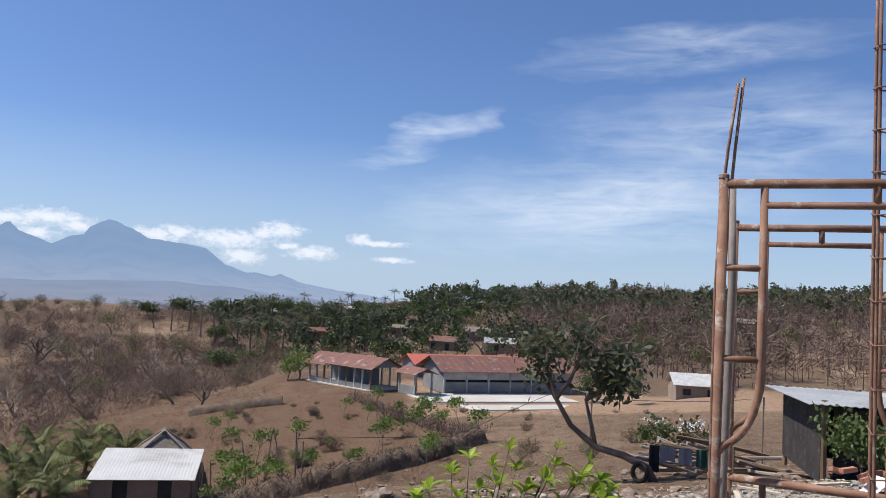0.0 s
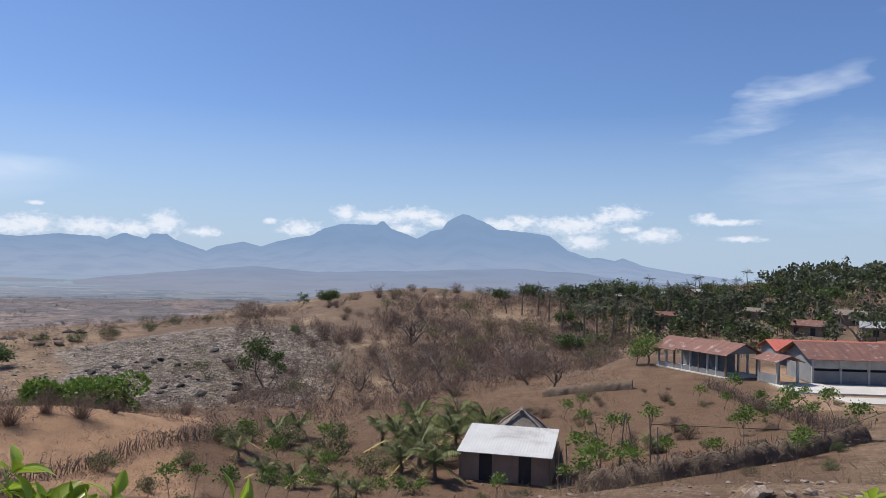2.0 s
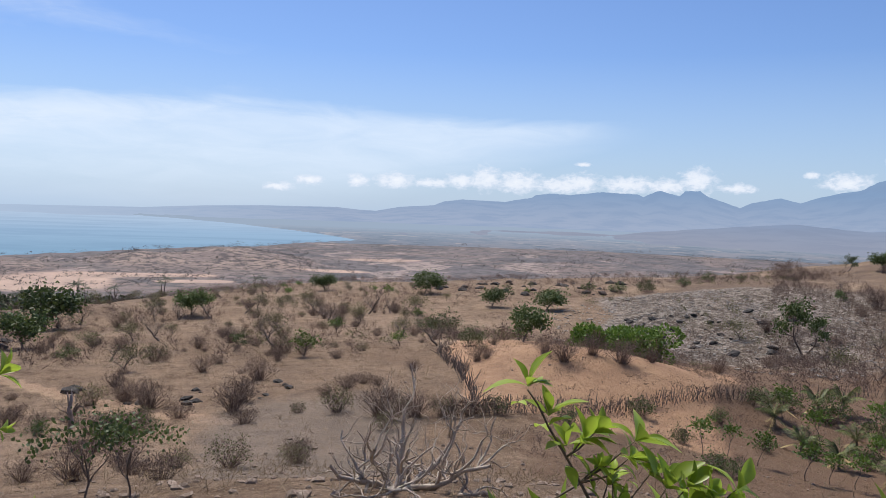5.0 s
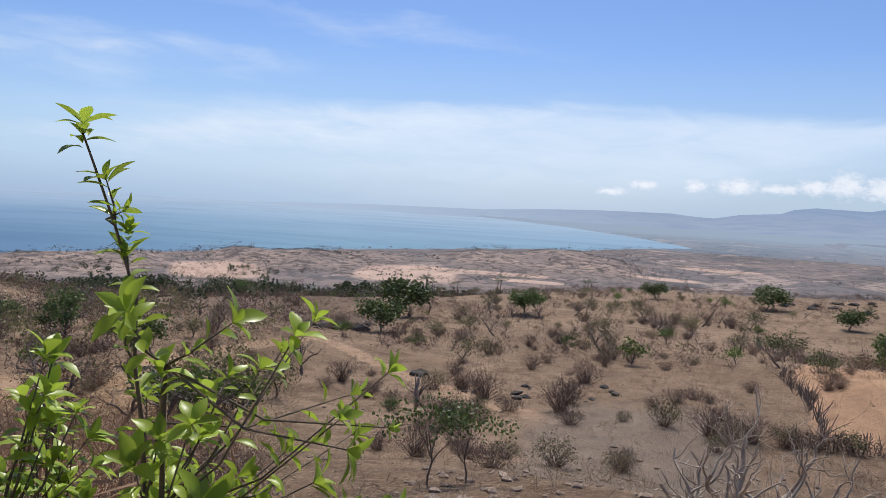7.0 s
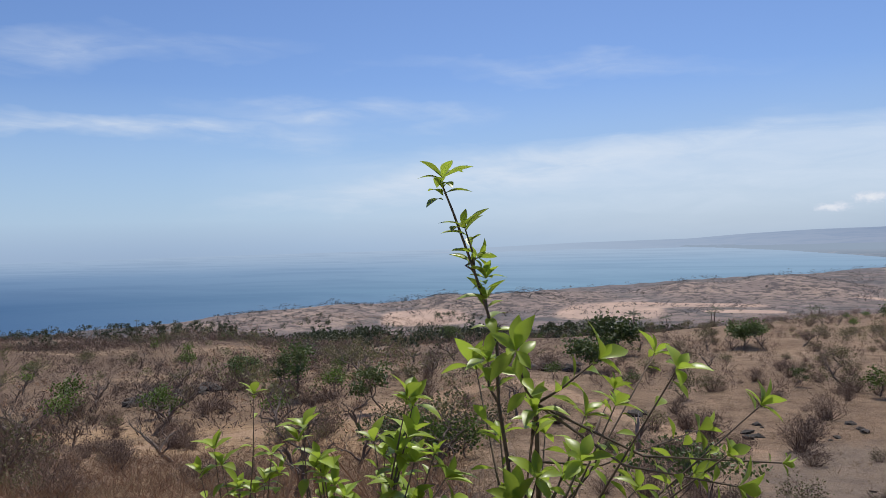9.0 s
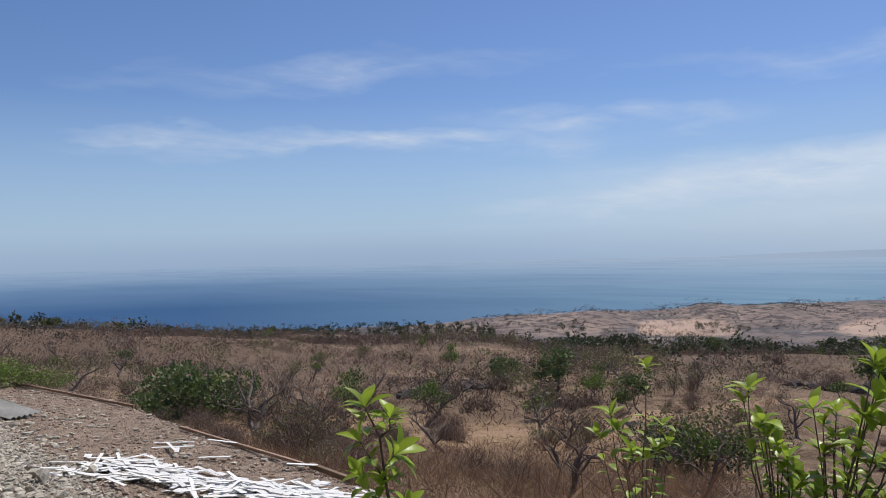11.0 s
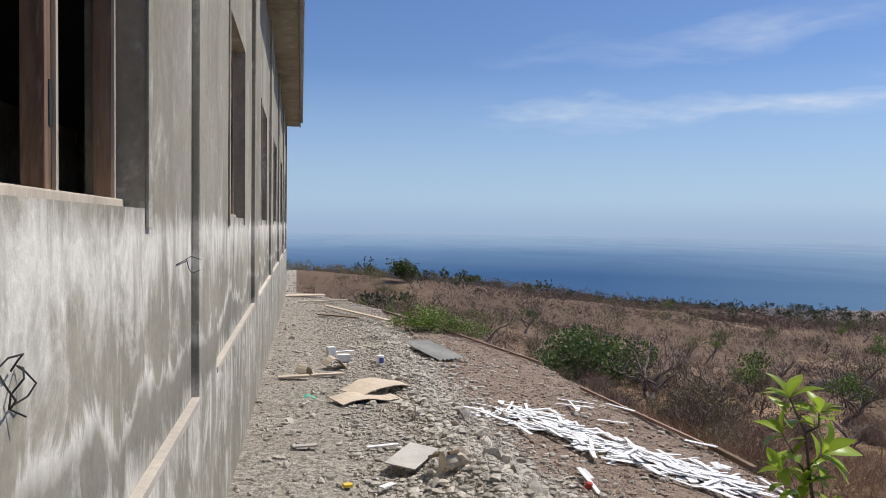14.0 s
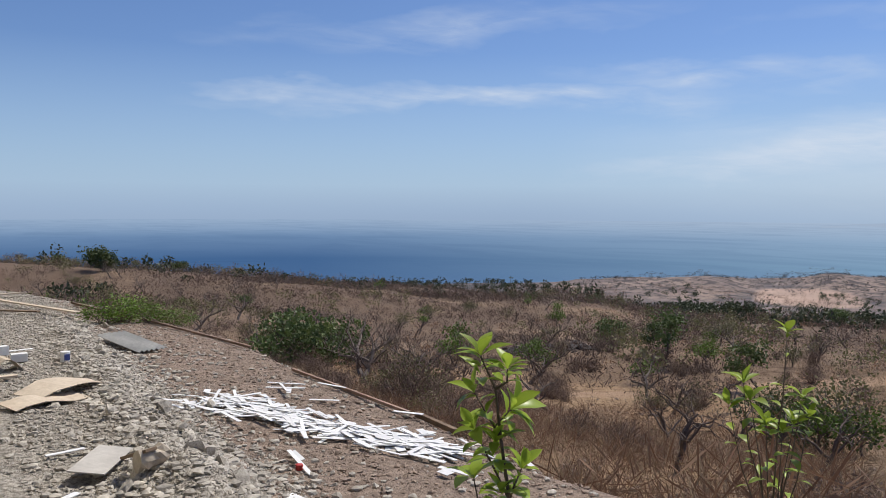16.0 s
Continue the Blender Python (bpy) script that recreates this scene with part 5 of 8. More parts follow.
def frond(rng, length, droop, turn, rise, leaflets=16, wide=0.24, blade=0.012):
    """A feather-shaped palm leaf: blades on both sides of a bent rib."""
    d = np.array([math.cos(turn), math.sin(turn), 0.0])
    s = np.linspace(0, 1, leaflets)
    rib = np.outer(s, d) * length * math.cos(rise) + np.outer(s * math.sin(rise) - droop * s ** 2, [0, 0, 1]) * length
    across = np.array([-d[1], d[0], 0.0])
    tips, roots = [], []
    for sign in (-1, 1):
        spread = (wide * length * np.sin(np.pi * np.clip(s * 0.9 + 0.1, 0, 1)) ** 0.7)[:, None]
        tips.append(rib + across * sign * spread * 0.8 + d * spread * 0.55 + np.array([0, 0, -1]) * spread * rng.uniform(0.25, 0.6, (leaflets, 1)))
        roots.append(rib)
    a, b = np.concatenate(roots), np.concatenate(tips)
    v = np.stack([a - d * blade * length, a + d * blade * length, b], 1).reshape(-1, 3)
    f = np.arange(len(v)).reshape(-1, 3)
    spine = np.concatenate([rib + [0, 0, 0.012 * length], rib - across * 0.008 * length, rib + across * 0.008 * length])
    k = leaflets
    sf = [(i, i + 1, k + i + 1) for i in range(k - 1)] + [(i, k + i + 1, k + i) for i in range(k - 1)] + [(i, 2 * k + i, 2 * k + i + 1) for i in range(k - 1)] + [(i, 2 * k + i + 1, i + 1) for i in range(k - 1)]
    return joined([(v, f), (spine, np.array(sf))])


def palm(name, seed, height, length, count, label, dead=2, leaflets=16, group="", upright=0.0, one=False):
    """A coconut palm: curved ringed trunk and arching fronds, the oldest withered."""
    rng = np.random.default_rng(seed)
    ob = thing(name, label=label, category="palm tree", group=group)
    lean = rng.uniform(-0.1, 0.1, 2) * height
    pts = [(lean[0] * s * s, lean[1] * s * s, height * s) for s in np.linspace(0, 1, 7)]
    bm = bmesh.new()
    tube(bm, pts, [(0.24 if one else 0.16) * (1 - 0.4 * s) + (0.06 if s == 0 else 0) for s in np.linspace(0, 1, 7)], 7)
    part("trunk", bm, BARK, ob)
    crown = []
    for k in range(count + dead):
        old = k >= count
        turn = k * 2.4 + rng.uniform(-0.2, 0.2)
        rise = rng.uniform(-0.75, -0.3) if old else rng.uniform(upright, 1.3)
        v, f = frond(rng, length * rng.uniform(0.8, 1.1), 0.25 if old else (0.62 - 0.12 * rise if upright else 0.45 - 0.12 * rise), turn, rise, leaflets, 0.3 if one else 0.24, 0.034 if one else 0.012)
        if one:
            crown.append((v + np.array(pts[-1]), f))
            continue
        fr = new("frond", mesh_of("frond", v, f, PALM_DRY if old else PALM_GREEN))
        fr.location = pts[-1]
        fr.parent = ob
    if one:
        v, f = joined(crown)
        fr = new("crown", mesh_of("crown", v, f, LEAF_DARK))
        fr.parent = ob
    return ob


def place(ob, az, r, turn=0.0, size=1.0, sink=0.05, group=""):
    p = polar(az, r)
    ob.matrix_basis = Matrix.Translation((p.x, p.y, p.z - sink)) @ Matrix.Rotation(radians(turn), 4, "Z") @ Matrix.Diagonal((size, size, size, 1))
    if group:
        tagged(ob, group=group)
    return ob


def again(ob, az, r, turn=0.0, size=1.0, sink=0.05, label="", stretch=1.0):
    p = polar(az, r)
    made = copy_thing(ob, pose(0, 0, 0))
    made.matrix_basis = Matrix.Translation((p.x, p.y, p.z - sink)) @ Matrix.Rotation(radians(turn), 4, "Z") @ Matrix.Diagonal((size, size, size * stretch, 1))
    return tagged(made, label)


def tallness(ob):
    return max(v.co.z for ch in ob.children if ch.type == "MESH" for v in ch.data.vertices)


def plant(ob, spots, seed=0, stretch=1.0, label=""):
    """Copies of ob at (turn, distance, height)."""
    rng = random.Random(seed)
    tall = tallness(ob)
    for az, r, h in spots:
        again(ob, az, r, rng.uniform(0, 360), h / tall / stretch * rng.uniform(0.95, 1.1), 0.05 * h, label, stretch * rng.uniform(0.9, 1.1))


# trees by their turn from +y, distance and height
T_MANGO = place(tree("tree", 3, 5.2, 1.0, LEAF_MID, 1500, 0.36, "round dark green tree on the dry slope", clump=0.5), -104.8, 84, 0, 0.95)
plant(T_MANGO, ((-71.0, 116, 6.2), (-69.9, 92.6, 4.6), (-89.8, 190, 4.9), (-97.2, 176, 6.0), (-102.3, 157, 5.0), (-80.4, 132, 4.6), (-106.3, 152, 5.9), (-128.6, 217, 4.8), (-141.6, 213, 5.1)), 1, 0.85)
plant(T_MANGO, ((-8.0, 196, 6.0), (-44.0, 100, 3.6)), 27, 0.8, "rounded green tree with a dusty crown")
T_DOME = place(dome_bush(23, 4.6, 6.6, LEAF_FRESH, 5200, 0.42, "dense bright green bush behind the clay knoll"), -111.3, 82, 30, 1.0, 0.6)
again(T_DOME, -113.2, 84, 140, 0.75, 0.4)
plant(T_MANGO, ((-146.9, 140, 4.4), (-148.2, 150, 4.0)), 3, 0.8, "rounded pale green bushy tree in the dip")
plant(T_MANGO, ((-147.5, 240, 5.5), (-148.3, 236, 7.4), (-149.4, 240, 8.2), (-150.6, 246, 6.4), (-152.0, 240, 7.0), (-154.0, 250, 5.8), (-157.0, 266, 6.6), (-160.5, 290, 6.6), (-143.2, 225, 5.5), (-145.8, 232, 6.0)), 41, 1.0, "tall dark tree on the crest of the village hill")
T_UPRIGHT = place(tree("tree", 8, 4.9, 0.62, LEAF_MID, 700, 0.30, "slim green tree with a small rounded crown", first=4, clump=0.34, start=0.7), -48.1, 69.9, 0, 1.05)
plant(T_UPRIGHT, ((-80.5, 134, 4.0), (-83.4, 79.9, 2.4), (-126.5, 219, 4.6), (-126.1, 157, 3.7), (-128.6, 221, 4.9), (-47.4, 74, 3.4), (-54.4, 60, 4.6)), 4)
plant(T_UPRIGHT, ((-175.9, 85, 4.6), (-173.4, 92, 3.6)), 26, 0.85, "small shade tree with a flat green crown")
plant(T_UPRIGHT, ((-124.1, 125, 8.6), (-124.4, 126, 6.0)), 5, 1.2, "slim dark green tree on the rocky slope")
T_OPEN = place(tree("tree", 14, 4.2, 1.15, LEAF_FRESH, 420, 0.26, "open-branched tree with thin pale green leaves", clump=0.35, bark=BARK), -88.5, 73.4, 0, 0.85)
plant(T_OPEN, ((-33.0, 88, 3.6), (-39.2, 63.6, 2.6), (-40.4, 124, 3.2), (-32.5, 69, 3.1), (-38.5, 66.8, 3.0), (-152.1, 98.5, 4.8), (-151.3, 97.8, 2.9), (-46.6, 60, 2.2), (-57.5, 38, 2.6), (-60.5, 40, 2.8)), 6)
T_MIXED = place(tree("tree", 17, 4.4, 1.2, LEAF_OLIVE, 620, 0.22, "twiggy half-bare tree with olive green leaves", clump=0.5, bark=BARK, levels=3, first=6, bend=0.3, start=0.2), -58.2, 40.5, 0, 1.0)
T_BROAD = place(dome_bush(29, 4.4, 6.4, LEAF_MID, 2600, 0.34, "broad dusty green tree with a low crown"), -20.6, 62, 0, 1.0, 0.2)
again(T_BROAD, -22.6, 64, 70, 0.8, 0.2)
again(T_BROAD, -56.6, 40, 200, 0.55, 0.2, "twiggy rounded bush with dusty green leaves")
plant(T_MIXED, ((-20.9, 66, 4.3), (-76.2, 68.2, 3.0), (-96.4, 140, 5.2), (-120.0, 130, 4.8), (-139.1, 190, 6.4), (-143.9, 154, 5.9), (-149.8, 165, 6.1), (-19.0, 63, 3.8), (-54.6, 45, 3.4), (-62.5, 46, 3.2), (-92.5, 120, 3.6), (-86.5, 140, 4.0), (-74.0, 90, 2.8)), 7)
T_BARE = place(tree("bare_tree", 21, 5.4, 0.95, None, 0, 0, "leafless tree with forked grey branches", levels=4, first=5, bark=BARK_GREY, bend=0.3, thick=0.2, shrink=0.72), -26.0, 50, 0, 0.95)
plant(T_BARE, ((-26.1, 50.5, 5.6), (-24.0, 62, 4.6), (-30.2, 66, 4.0), (-13.5, 84, 5.0), (-20.0, 90, 5.0), (-34.5, 84, 3.6)), 28)
plant(T_BARE, ((-39.6, 43.5, 3.0), (-46.8, 68.3, 2.5), (-16.8, 109, 5.1), (-56.6, 111, 3.8), (-60.2, 49.2, 2.8), (-86.4, 105, 2.8), (-95.6, 98, 3.2), (-90.8, 110, 3.3), (-81.8, 129, 3.6), (-84.1, 132, 3.8), (-93.1, 138, 4.6)), 8)
plant(T_BARE, ((-134.6, 152, 7.0), (-134.0, 107, 6.2), (-137.4, 115, 6.2), (-129.5, 210, 4.4), (-141.7, 135, 6.0), (-131.0, 112, 4.6), (-136.2, 128, 5.0), (-139.9, 112, 4.2), (-143.2, 128, 5.0), (-138.3, 165, 6.0)), 9)
T_TWIST = place(tree("bare_tree", 33, 4.2, 1.3, None, 0, 0, "twisted leafless tree with sinuous branches", levels=4, first=5, bark=BARK, bend=0.42, thick=0.12, shrink=0.7), -52.5, 34.7, 0, 0.8)
plant(T_TWIST, ((-48.2, 33.2, 2.4), (-48.2, 21.5, 2.2), (-52.7, 50.2, 3.0), (-64.3, 56.6, 3.2), (-72.9, 47.1, 2.0), (-134.7, 153, 7.6), (-132.2, 224, 4.4), (-145.4, 89.3, 4.0), (-58.0, 31.5, 2.6), (-55.0, 36.0, 2.8), (-30.5, 56, 3.2)), 10)


def dead_tree(az, r, seed):
    """A low, wide dead tree: sinuous pale limbs fanning out from the foot."""
    rng = np.random.default_rng(seed)
    ob = thing("dead_tree", polar(az, r) - Vector((0, 0, 0.1)), label="wide-spreading dead tree with pale bare branches", category="tree")
    limbs = []

    def limb(p, d, length, rad, lvl):
        pts, rr, steps = [p.copy()], [rad], 7
        for s in range(steps):
            d = d + rng.normal(size=3) * 0.3
            d[2] += 0.07
            d = d / np.linalg.norm(d)
            p = p + d * length / steps
            pts.append(p.copy())
            rr.append(rad * (1 - 0.55 * (s + 1) / steps))
        limbs[-1].append((pts, rr, lvl))
        if lvl < 3:
            for k in range((5, 3, 2)[lvl]):
                i = rng.integers(1, steps + 1)
                out = d * 0.7 + rng.normal(size=3) * np.array([0.75, 0.75, 0.45]) + np.array([0, 0, 0.35])
                limb(pts[i], out / np.linalg.norm(out), length * rng.uniform(0.45, 0.65), rr[i] * 0.7, lvl + 1)

    for k in range(7):
        a = 2 * math.pi * k / 7 + rng.uniform(-0.4, 0.4)
        e = radians(rng.uniform(12, 42))
        limbs.append([])
        limb(np.zeros(3), np.array([math.cos(a) * math.cos(e), math.sin(a) * math.cos(e), math.sin(e)]), rng.uniform(1.35, 1.85), 0.06, 0)
    for group in limbs:
        part("limb", limb_mesh(group), DEADWOOD, ob, smooth=True)
    return ob


DEADWOOD = surface("bleached_wood", [(0.50, 0.42, 0.34), (0.33, 0.265, 0.21), (0.18, 0.14, 0.11)], 6, 30, 0.85, bump=0.6, depth=0.01)
dead_tree(-96.2, 13.0, 44)
# forked sapling
T_SAP = place(tree("sapling", 51, 2.6, 0.6, LEAF_MID, 420, 0.12, "slender forked sapling with drooping grey-green leaves", levels=3, first=4, bark=BARK, clump=0.2, hang=0.8, thick=0.03), -74.8, 14.6, 0, 0.8)
again(T_SAP, -77.6, 14.9, 120, 0.7)

# shrubs in the open
B_DRY = bush("dry_bush", 61, 1.3, 1.9, TWIG, 120, LEAF_DRY, 130, 0.07, "dry brown leafless bush on bare earth")
B_OLIVE = bush("bush", 62, 1.3, 1.8, TWIG, 80, LEAF_OLIVE, 520, 0.085, "half-dry olive green bush on the slope")
B_GREEN = bush("green_bush", 63, 1.4, 1.8, TWIG, 50, LEAF_MID, 700, 0.10, "leafy green bush on dry ground")
B_RED = bush("withered_bush", 64, 1.0, 1.6, TWIG, 110, LEAF_DRY, 420, 0.07, "low rust-brown withered bush on the slope")
place(B_OLIVE, -83.6, 29.2, 0, 1.0, group="bushes on the slope")
place(B_DRY, -88.4, 31.6, 0, 0.9, group="bushes on the slope")
place(B_GREEN, -108.5, 47, 0, 0.9, group="bushes on the slope")
place(B_RED, -74.5, 36, 0, 1.0, group="bushes on the slope")
plant(B_OLIVE, ((-29.4, 40.9, 3.0), (-74.1, 53.8, 1.8), (-91.1, 44.3, 1.8), (-88.3, 30.7, 1.2), (-75.7, 43.7, 1.4), (-133.4, 213, 3.5), (-134.7, 232, 2.8), (-27.6, 42, 2.4), (-80.0, 30, 1.1), (-78, 42, 1.1), (-94.8, 40, 1.2), (-30.6, 39, 2.2), (-99, 44, 1.3), (-130, 196, 2.6)), 11)
plant(B_DRY, ((-35.9, 46.3, 1.6), (-44.1, 77.1, 2.6), (-33.5, 72.5, 2.2), (-94.4, 43.3, 2.2), (-97.0, 43.4, 2.0), (-73.4, 26.8, 1.6), (-70.4, 28.3, 1.0), (-76.4, 54.2, 2.0), (-81.3, 65.1, 1.6), (-71.0, 45.5, 1.2), (-129.5, 153, 4.0), (-96.7, 63.0, 1.3), (-107.8, 61.7, 2.9), (-112.0, 63.5, 2.7), (-106.5, 63.3, 1.9), (-109.9, 64.2, 1.9), (-114.1, 66.2, 1.5)), 12)
plant(B_DRY, ((-132.3, 219, 3.6), (-130.5, 222, 3.7), (-138.1, 234, 4.2), (-135.7, 227, 2.4), (-128.4, 156, 4.0), (-136.8, 127, 4.5), (-139.8, 137, 4.8), (-133.1, 173, 4.8), (-29.2, 37.4, 2.8), (-31.4, 34, 1.8)), 13)
plant(B_GREEN, ((-8.0, 196, 5.1), (-72.7, 77.9, 1.9), (-98.9, 109, 4.0), (-101.0, 77, 2.6), (-113.6, 186, 4.2), (-116.1, 190, 3.1), (-117.8, 205, 3.1), (-120.0, 195, 2.4), (-103, 47, 1.6), (-113.5, 55, 1.6), (-116.5, 50, 1.4), (-119, 58, 1.5), (-71, 44, 1.1), (-130, 46, 1.1), (-97.5, 110, 3.2), (-111.6, 186, 3.8), (-109.5, 188, 3.4), (-118.9, 42.5, 1.5), (-120.0, 41, 1.3)), 14)


FAR_HOUSES = ((-150.5, 248), (-153.5, 189), (-164.9, 186), (-167.4, 160), (-160.3, 226), (-159.4, 196), (-155.4, 285), (-162.6, 167), (-184.2, 204), (-152.6, 270))


def clear_of_things(x, y):
    """False on the pad, yards, buildings, paths and the tilled plot."""
    if x < pad_edge(np.array([y]))[0] + 1.5 and -14 < y < 34:
        return False
    for sx, sy, sr, _ in SITES:
        if math.hypot(x - sx, y - sy) < sr + 1:
            return False
    return True


def scatter(ob, seed, count, az0, az1, r0, r1, s0, s1, patch=0.0, sink=0.1):
    """Copies of ob by chance over a stretch of the hillside, in patches."""
    rng = random.Random(seed)
    made = tries = 0
    while made < count and tries < count * 12:
        tries += 1
        az, r = rng.uniform(az0, az1), math.sqrt(rng.uniform(r0 * r0, r1 * r1))
        x, y = -r * math.sin(radians(az)), r * math.cos(radians(az))
        if (r < 42 and -112 < az < -84) or not clear_of_things(x, y) or any(abs(az - q[0]) < 0.7 and q[1] - 26 < r < q[1] + 4 for q in FAR_HOUSES) or float(fbm(np.array([x / 28]), np.array([y / 28]), 3, 17)[0]) < patch - 0.12:
            continue
        again(ob, az, r, rng.uniform(0, 360), rng.uniform(s0, s1), sink)
        made += 1


# scattered growth, stretch by stretch
scatter(B_DRY, 1, 60, -62, -2, 22, 80, 0.6, 1.5)
scatter(B_RED, 2, 80, -62, -8, 12, 70, 0.6, 1.5)
scatter(B_OLIVE, 18, 46, -62, -8, 18, 90, 0.5, 1.5)
scatter(B_RED, 3, 40, -100, -62, 22, 95, 0.4, 1.4)
scatter(B_DRY, 4, 60, -104, -62, 22, 150, 0.5, 1.7)
scatter(B_OLIVE, 5, 60, -104, -62, 26, 190, 0.5, 1.6)
scatter(T_BARE, 6, 36, -106, -62, 75, 200, 0.45, 0.8)
scatter(T_MIXED, 19, 24, -108, -62, 80, 210, 0.5, 0.9)
scatter(T_OPEN, 20, 16, -106, -62, 80, 210, 0.5, 0.9)
scatter(B_DRY, 7, 25, -148, -118, 82, 210, 1.2, 2.6)
scatter(B_RED, 8, 15, -148, -122, 78, 190, 1.2, 2.6)
scatter(T_BARE, 9, 34, -148, -126, 95, 220, 0.5, 1.1)
scatter(T_MIXED, 10, 20, -148, -126, 100, 230, 0.6, 1.2)
scatter(T_MIXED, 11, 28, -62, -6, 60, 170, 0.5, 1.0)
scatter(T_BARE, 12, 55, -62, 0, 46, 200, 0.5, 0.95)
scatter(T_TWIST, 21, 26, -62, -4, 40, 120, 0.6, 1.0)
scatter(T_OPEN, 22, 22, -62, -4, 60, 180, 0.5, 0.9)
scatter(T_MANGO, 13, 10, -60, -2, 110, 260, 0.5, 0.9)
# plot below the school
scatter(B_RED, 14, 14, -164, -146, 44, 78, 0.4, 0.8, -1)
scatter(B_GREEN, 15, 46, -166, -140, 40, 80, 0.25, 0.7, -1)
scatter(B_OLIVE, 16, 26, -178, -140, 30, 84, 0.35, 0.9, -1)
scatter(B_DRY, 17, 14, -170, -140, 30, 100, 0.5, 1.1, -1)


# ---- far growth that nobody could count ----
def far_scrub(name, seed, count, az0, az1, r0, r1, mat, h0, h1, blades, label, clump=0.45, patch=-0.05, thin=0.012, long=0.34, crown=False):
    """Leafless brushwood or far treetops as one mesh of blades in clumps."""
    rng = np.random.default_rng(seed)
    az = np.radians(rng.uniform(az0, az1, count * 3))
    r = np.sqrt(rng.uniform(r0 * r0, r1 * r1, count * 3))
    x, y = -r * np.sin(az), r * np.cos(az)
    keep = fbm(x / 40, y / 40, 3, seed) > patch
    if az1 == -143:
        keep &= rng.uniform(0, 1, len(x)) < np.clip((-np.degrees(az) - 143) / 11 - np.clip((190 - r) / 120, 0, 0.6), 0.04, 1)
    for haz, hr in FAR_HOUSES:
        keep &= ~((np.abs(np.degrees(az) - haz) < 0.7) & (r > hr - 26) & (r < hr + 4))
    keep &= (x > pad_edge(y) + 1.2) | (y > 36) | (y < -14)
    for sx, sy, sr, _ in SITES:
        keep &= np.hypot(x - sx, y - sy) > sr + 2
    x, y = x[keep][:count], y[keep][:count]
    z = land(x, y)
    n = len(x)
    h = rng.uniform(h0, h1, n)
    k = np.repeat(np.arange(n), blades)
    base = np.stack([x, y, z], -1)[k]
    ball = rng.normal(size=(len(k), 3))
    ball = ball / np.linalg.norm(ball, axis=1)[:, None] * rng.uniform(0.35, 1, len(k))[:, None] ** 0.6
    lobe = rng.normal(size=(n * 4, 3)) * 0.45
    ball = ball * 0.6 + lobe[k * 4 + rng.integers(0, 4, len(k))]
    mid = 0.52 if crown else 0.42
    c = base + ball * h[k][:, None] * np.array([clump, clump, 0.36]) + np.stack([h[k] * 0, h[k] * 0, h[k] * mid], -1)
    w_ = rng.normal(size=(len(k), 3)) + np.array([0, 0, 0.3 if crown else 0.8])
    v, f = cards(c, w_, long * h[k], thin * h[k], rng)
    if crown:
        j = np.arange(n)
        low, top = np.stack([x, y, z - 0.2], -1), np.stack([x, y, z + 0.6 * h], -1)
        side = np.stack([0.012 * h, h * 0, h * 0], -1)
        stem = np.stack([low - side, low + side, top + side * 0.5, top - side * 0.5], 1).reshape(-1, 3)
        v, f = joined([(v, f), (stem, np.arange(4 * n).reshape(-1, 4))])
    return tagged(new(name, mesh_of(name, v, f, mat)), label, "undergrowth", kind="stuff")


far_scrub("dry_undergrowth", 71, 650, -64, 4, 55, 190, TWIG, 1.0, 2.6, 90, "dry brown leafless thicket on the slopes", 0.6, 0.03, thin=0.008, long=0.22)
far_scrub("dry_undergrowth", 82, 6800, -64, 4, 100, 570, TWIG, 1.6, 4.2, 34, "dense dry brown leafless undergrowth far down the slopes", 0.6, -0.07, thin=0.021, long=0.2)
far_scrub("dry_undergrowth", 97, 1500, -52, 6, 48, 210, TWIG, 1.3, 3.3, 44, "dense bare brown thicket on the near slope", 0.6, -0.04, thin=0.013, long=0.2)
far_scrub("withered_undergrowth", 83, 900, -64, 4, 40, 300, RUSTLEAF, 0.5, 1.5, 26, "rust-brown withered undergrowth on the slopes", 0.7, 0.0, thin=0.03, long=0.3)
far_scrub("dry_undergrowth", 72, 1900, -124, -62, 70, 270, TWIG, 1.0, 2.6, 44, "dry leafless scrub on the lower slopes", thin=0.011)
far_scrub("olive_undergrowth", 84, 500, -124, -62, 80, 270, LEAF_OLIVE, 0.8, 2.0, 44, "half-dry olive scrub on the lower slopes", 0.5, 0.0, thin=0.04, long=0.14)
far_scrub("dry_undergrowth", 73, 2700, -152, -122, 88, 280, TWIG, 1.2, 3.0, 38, "dry brown brushwood on the ridge")
far_scrub("dry_undergrowth", 98, 1500, -150, -134, 85, 215, TWIG, 1.2, 3.0, 42, "bare brown thicket on the slope below the village", 0.5, -0.1, thin=0.012)
far_scrub("dry_undergrowth", 74, 1500, -200, -168, 100, 400, TWIG, 4.5, 8.0, 64, "tall bare grey woodland on the hillside", 0.3, -0.2, thin=0.011, crown=True)
far_scrub("dry_undergrowth", 85, 1500, -186, -146, 115, 330, TWIG, 1.5, 4.0, 42, "bare brown brushwood between the trees", 0.4, -0.1, thin=0.010, crown=True)
far_scrub("green_woodland", 75, 850, -62, 4, 120, 570, LEAF_DARK, 2.5, 5.5, 60, "scattered dark green treetops far down the slope", patch=0.04, thin=0.055, long=0.17, crown=True)
far_scrub("green_woodland", 91, 460, -40, 4, 470, 590, LEAF_DARK, 2.5, 6, 60, "dark trees along the crest above the shore", 0.55, -0.15, thin=0.08, long=0.17, crown=True)
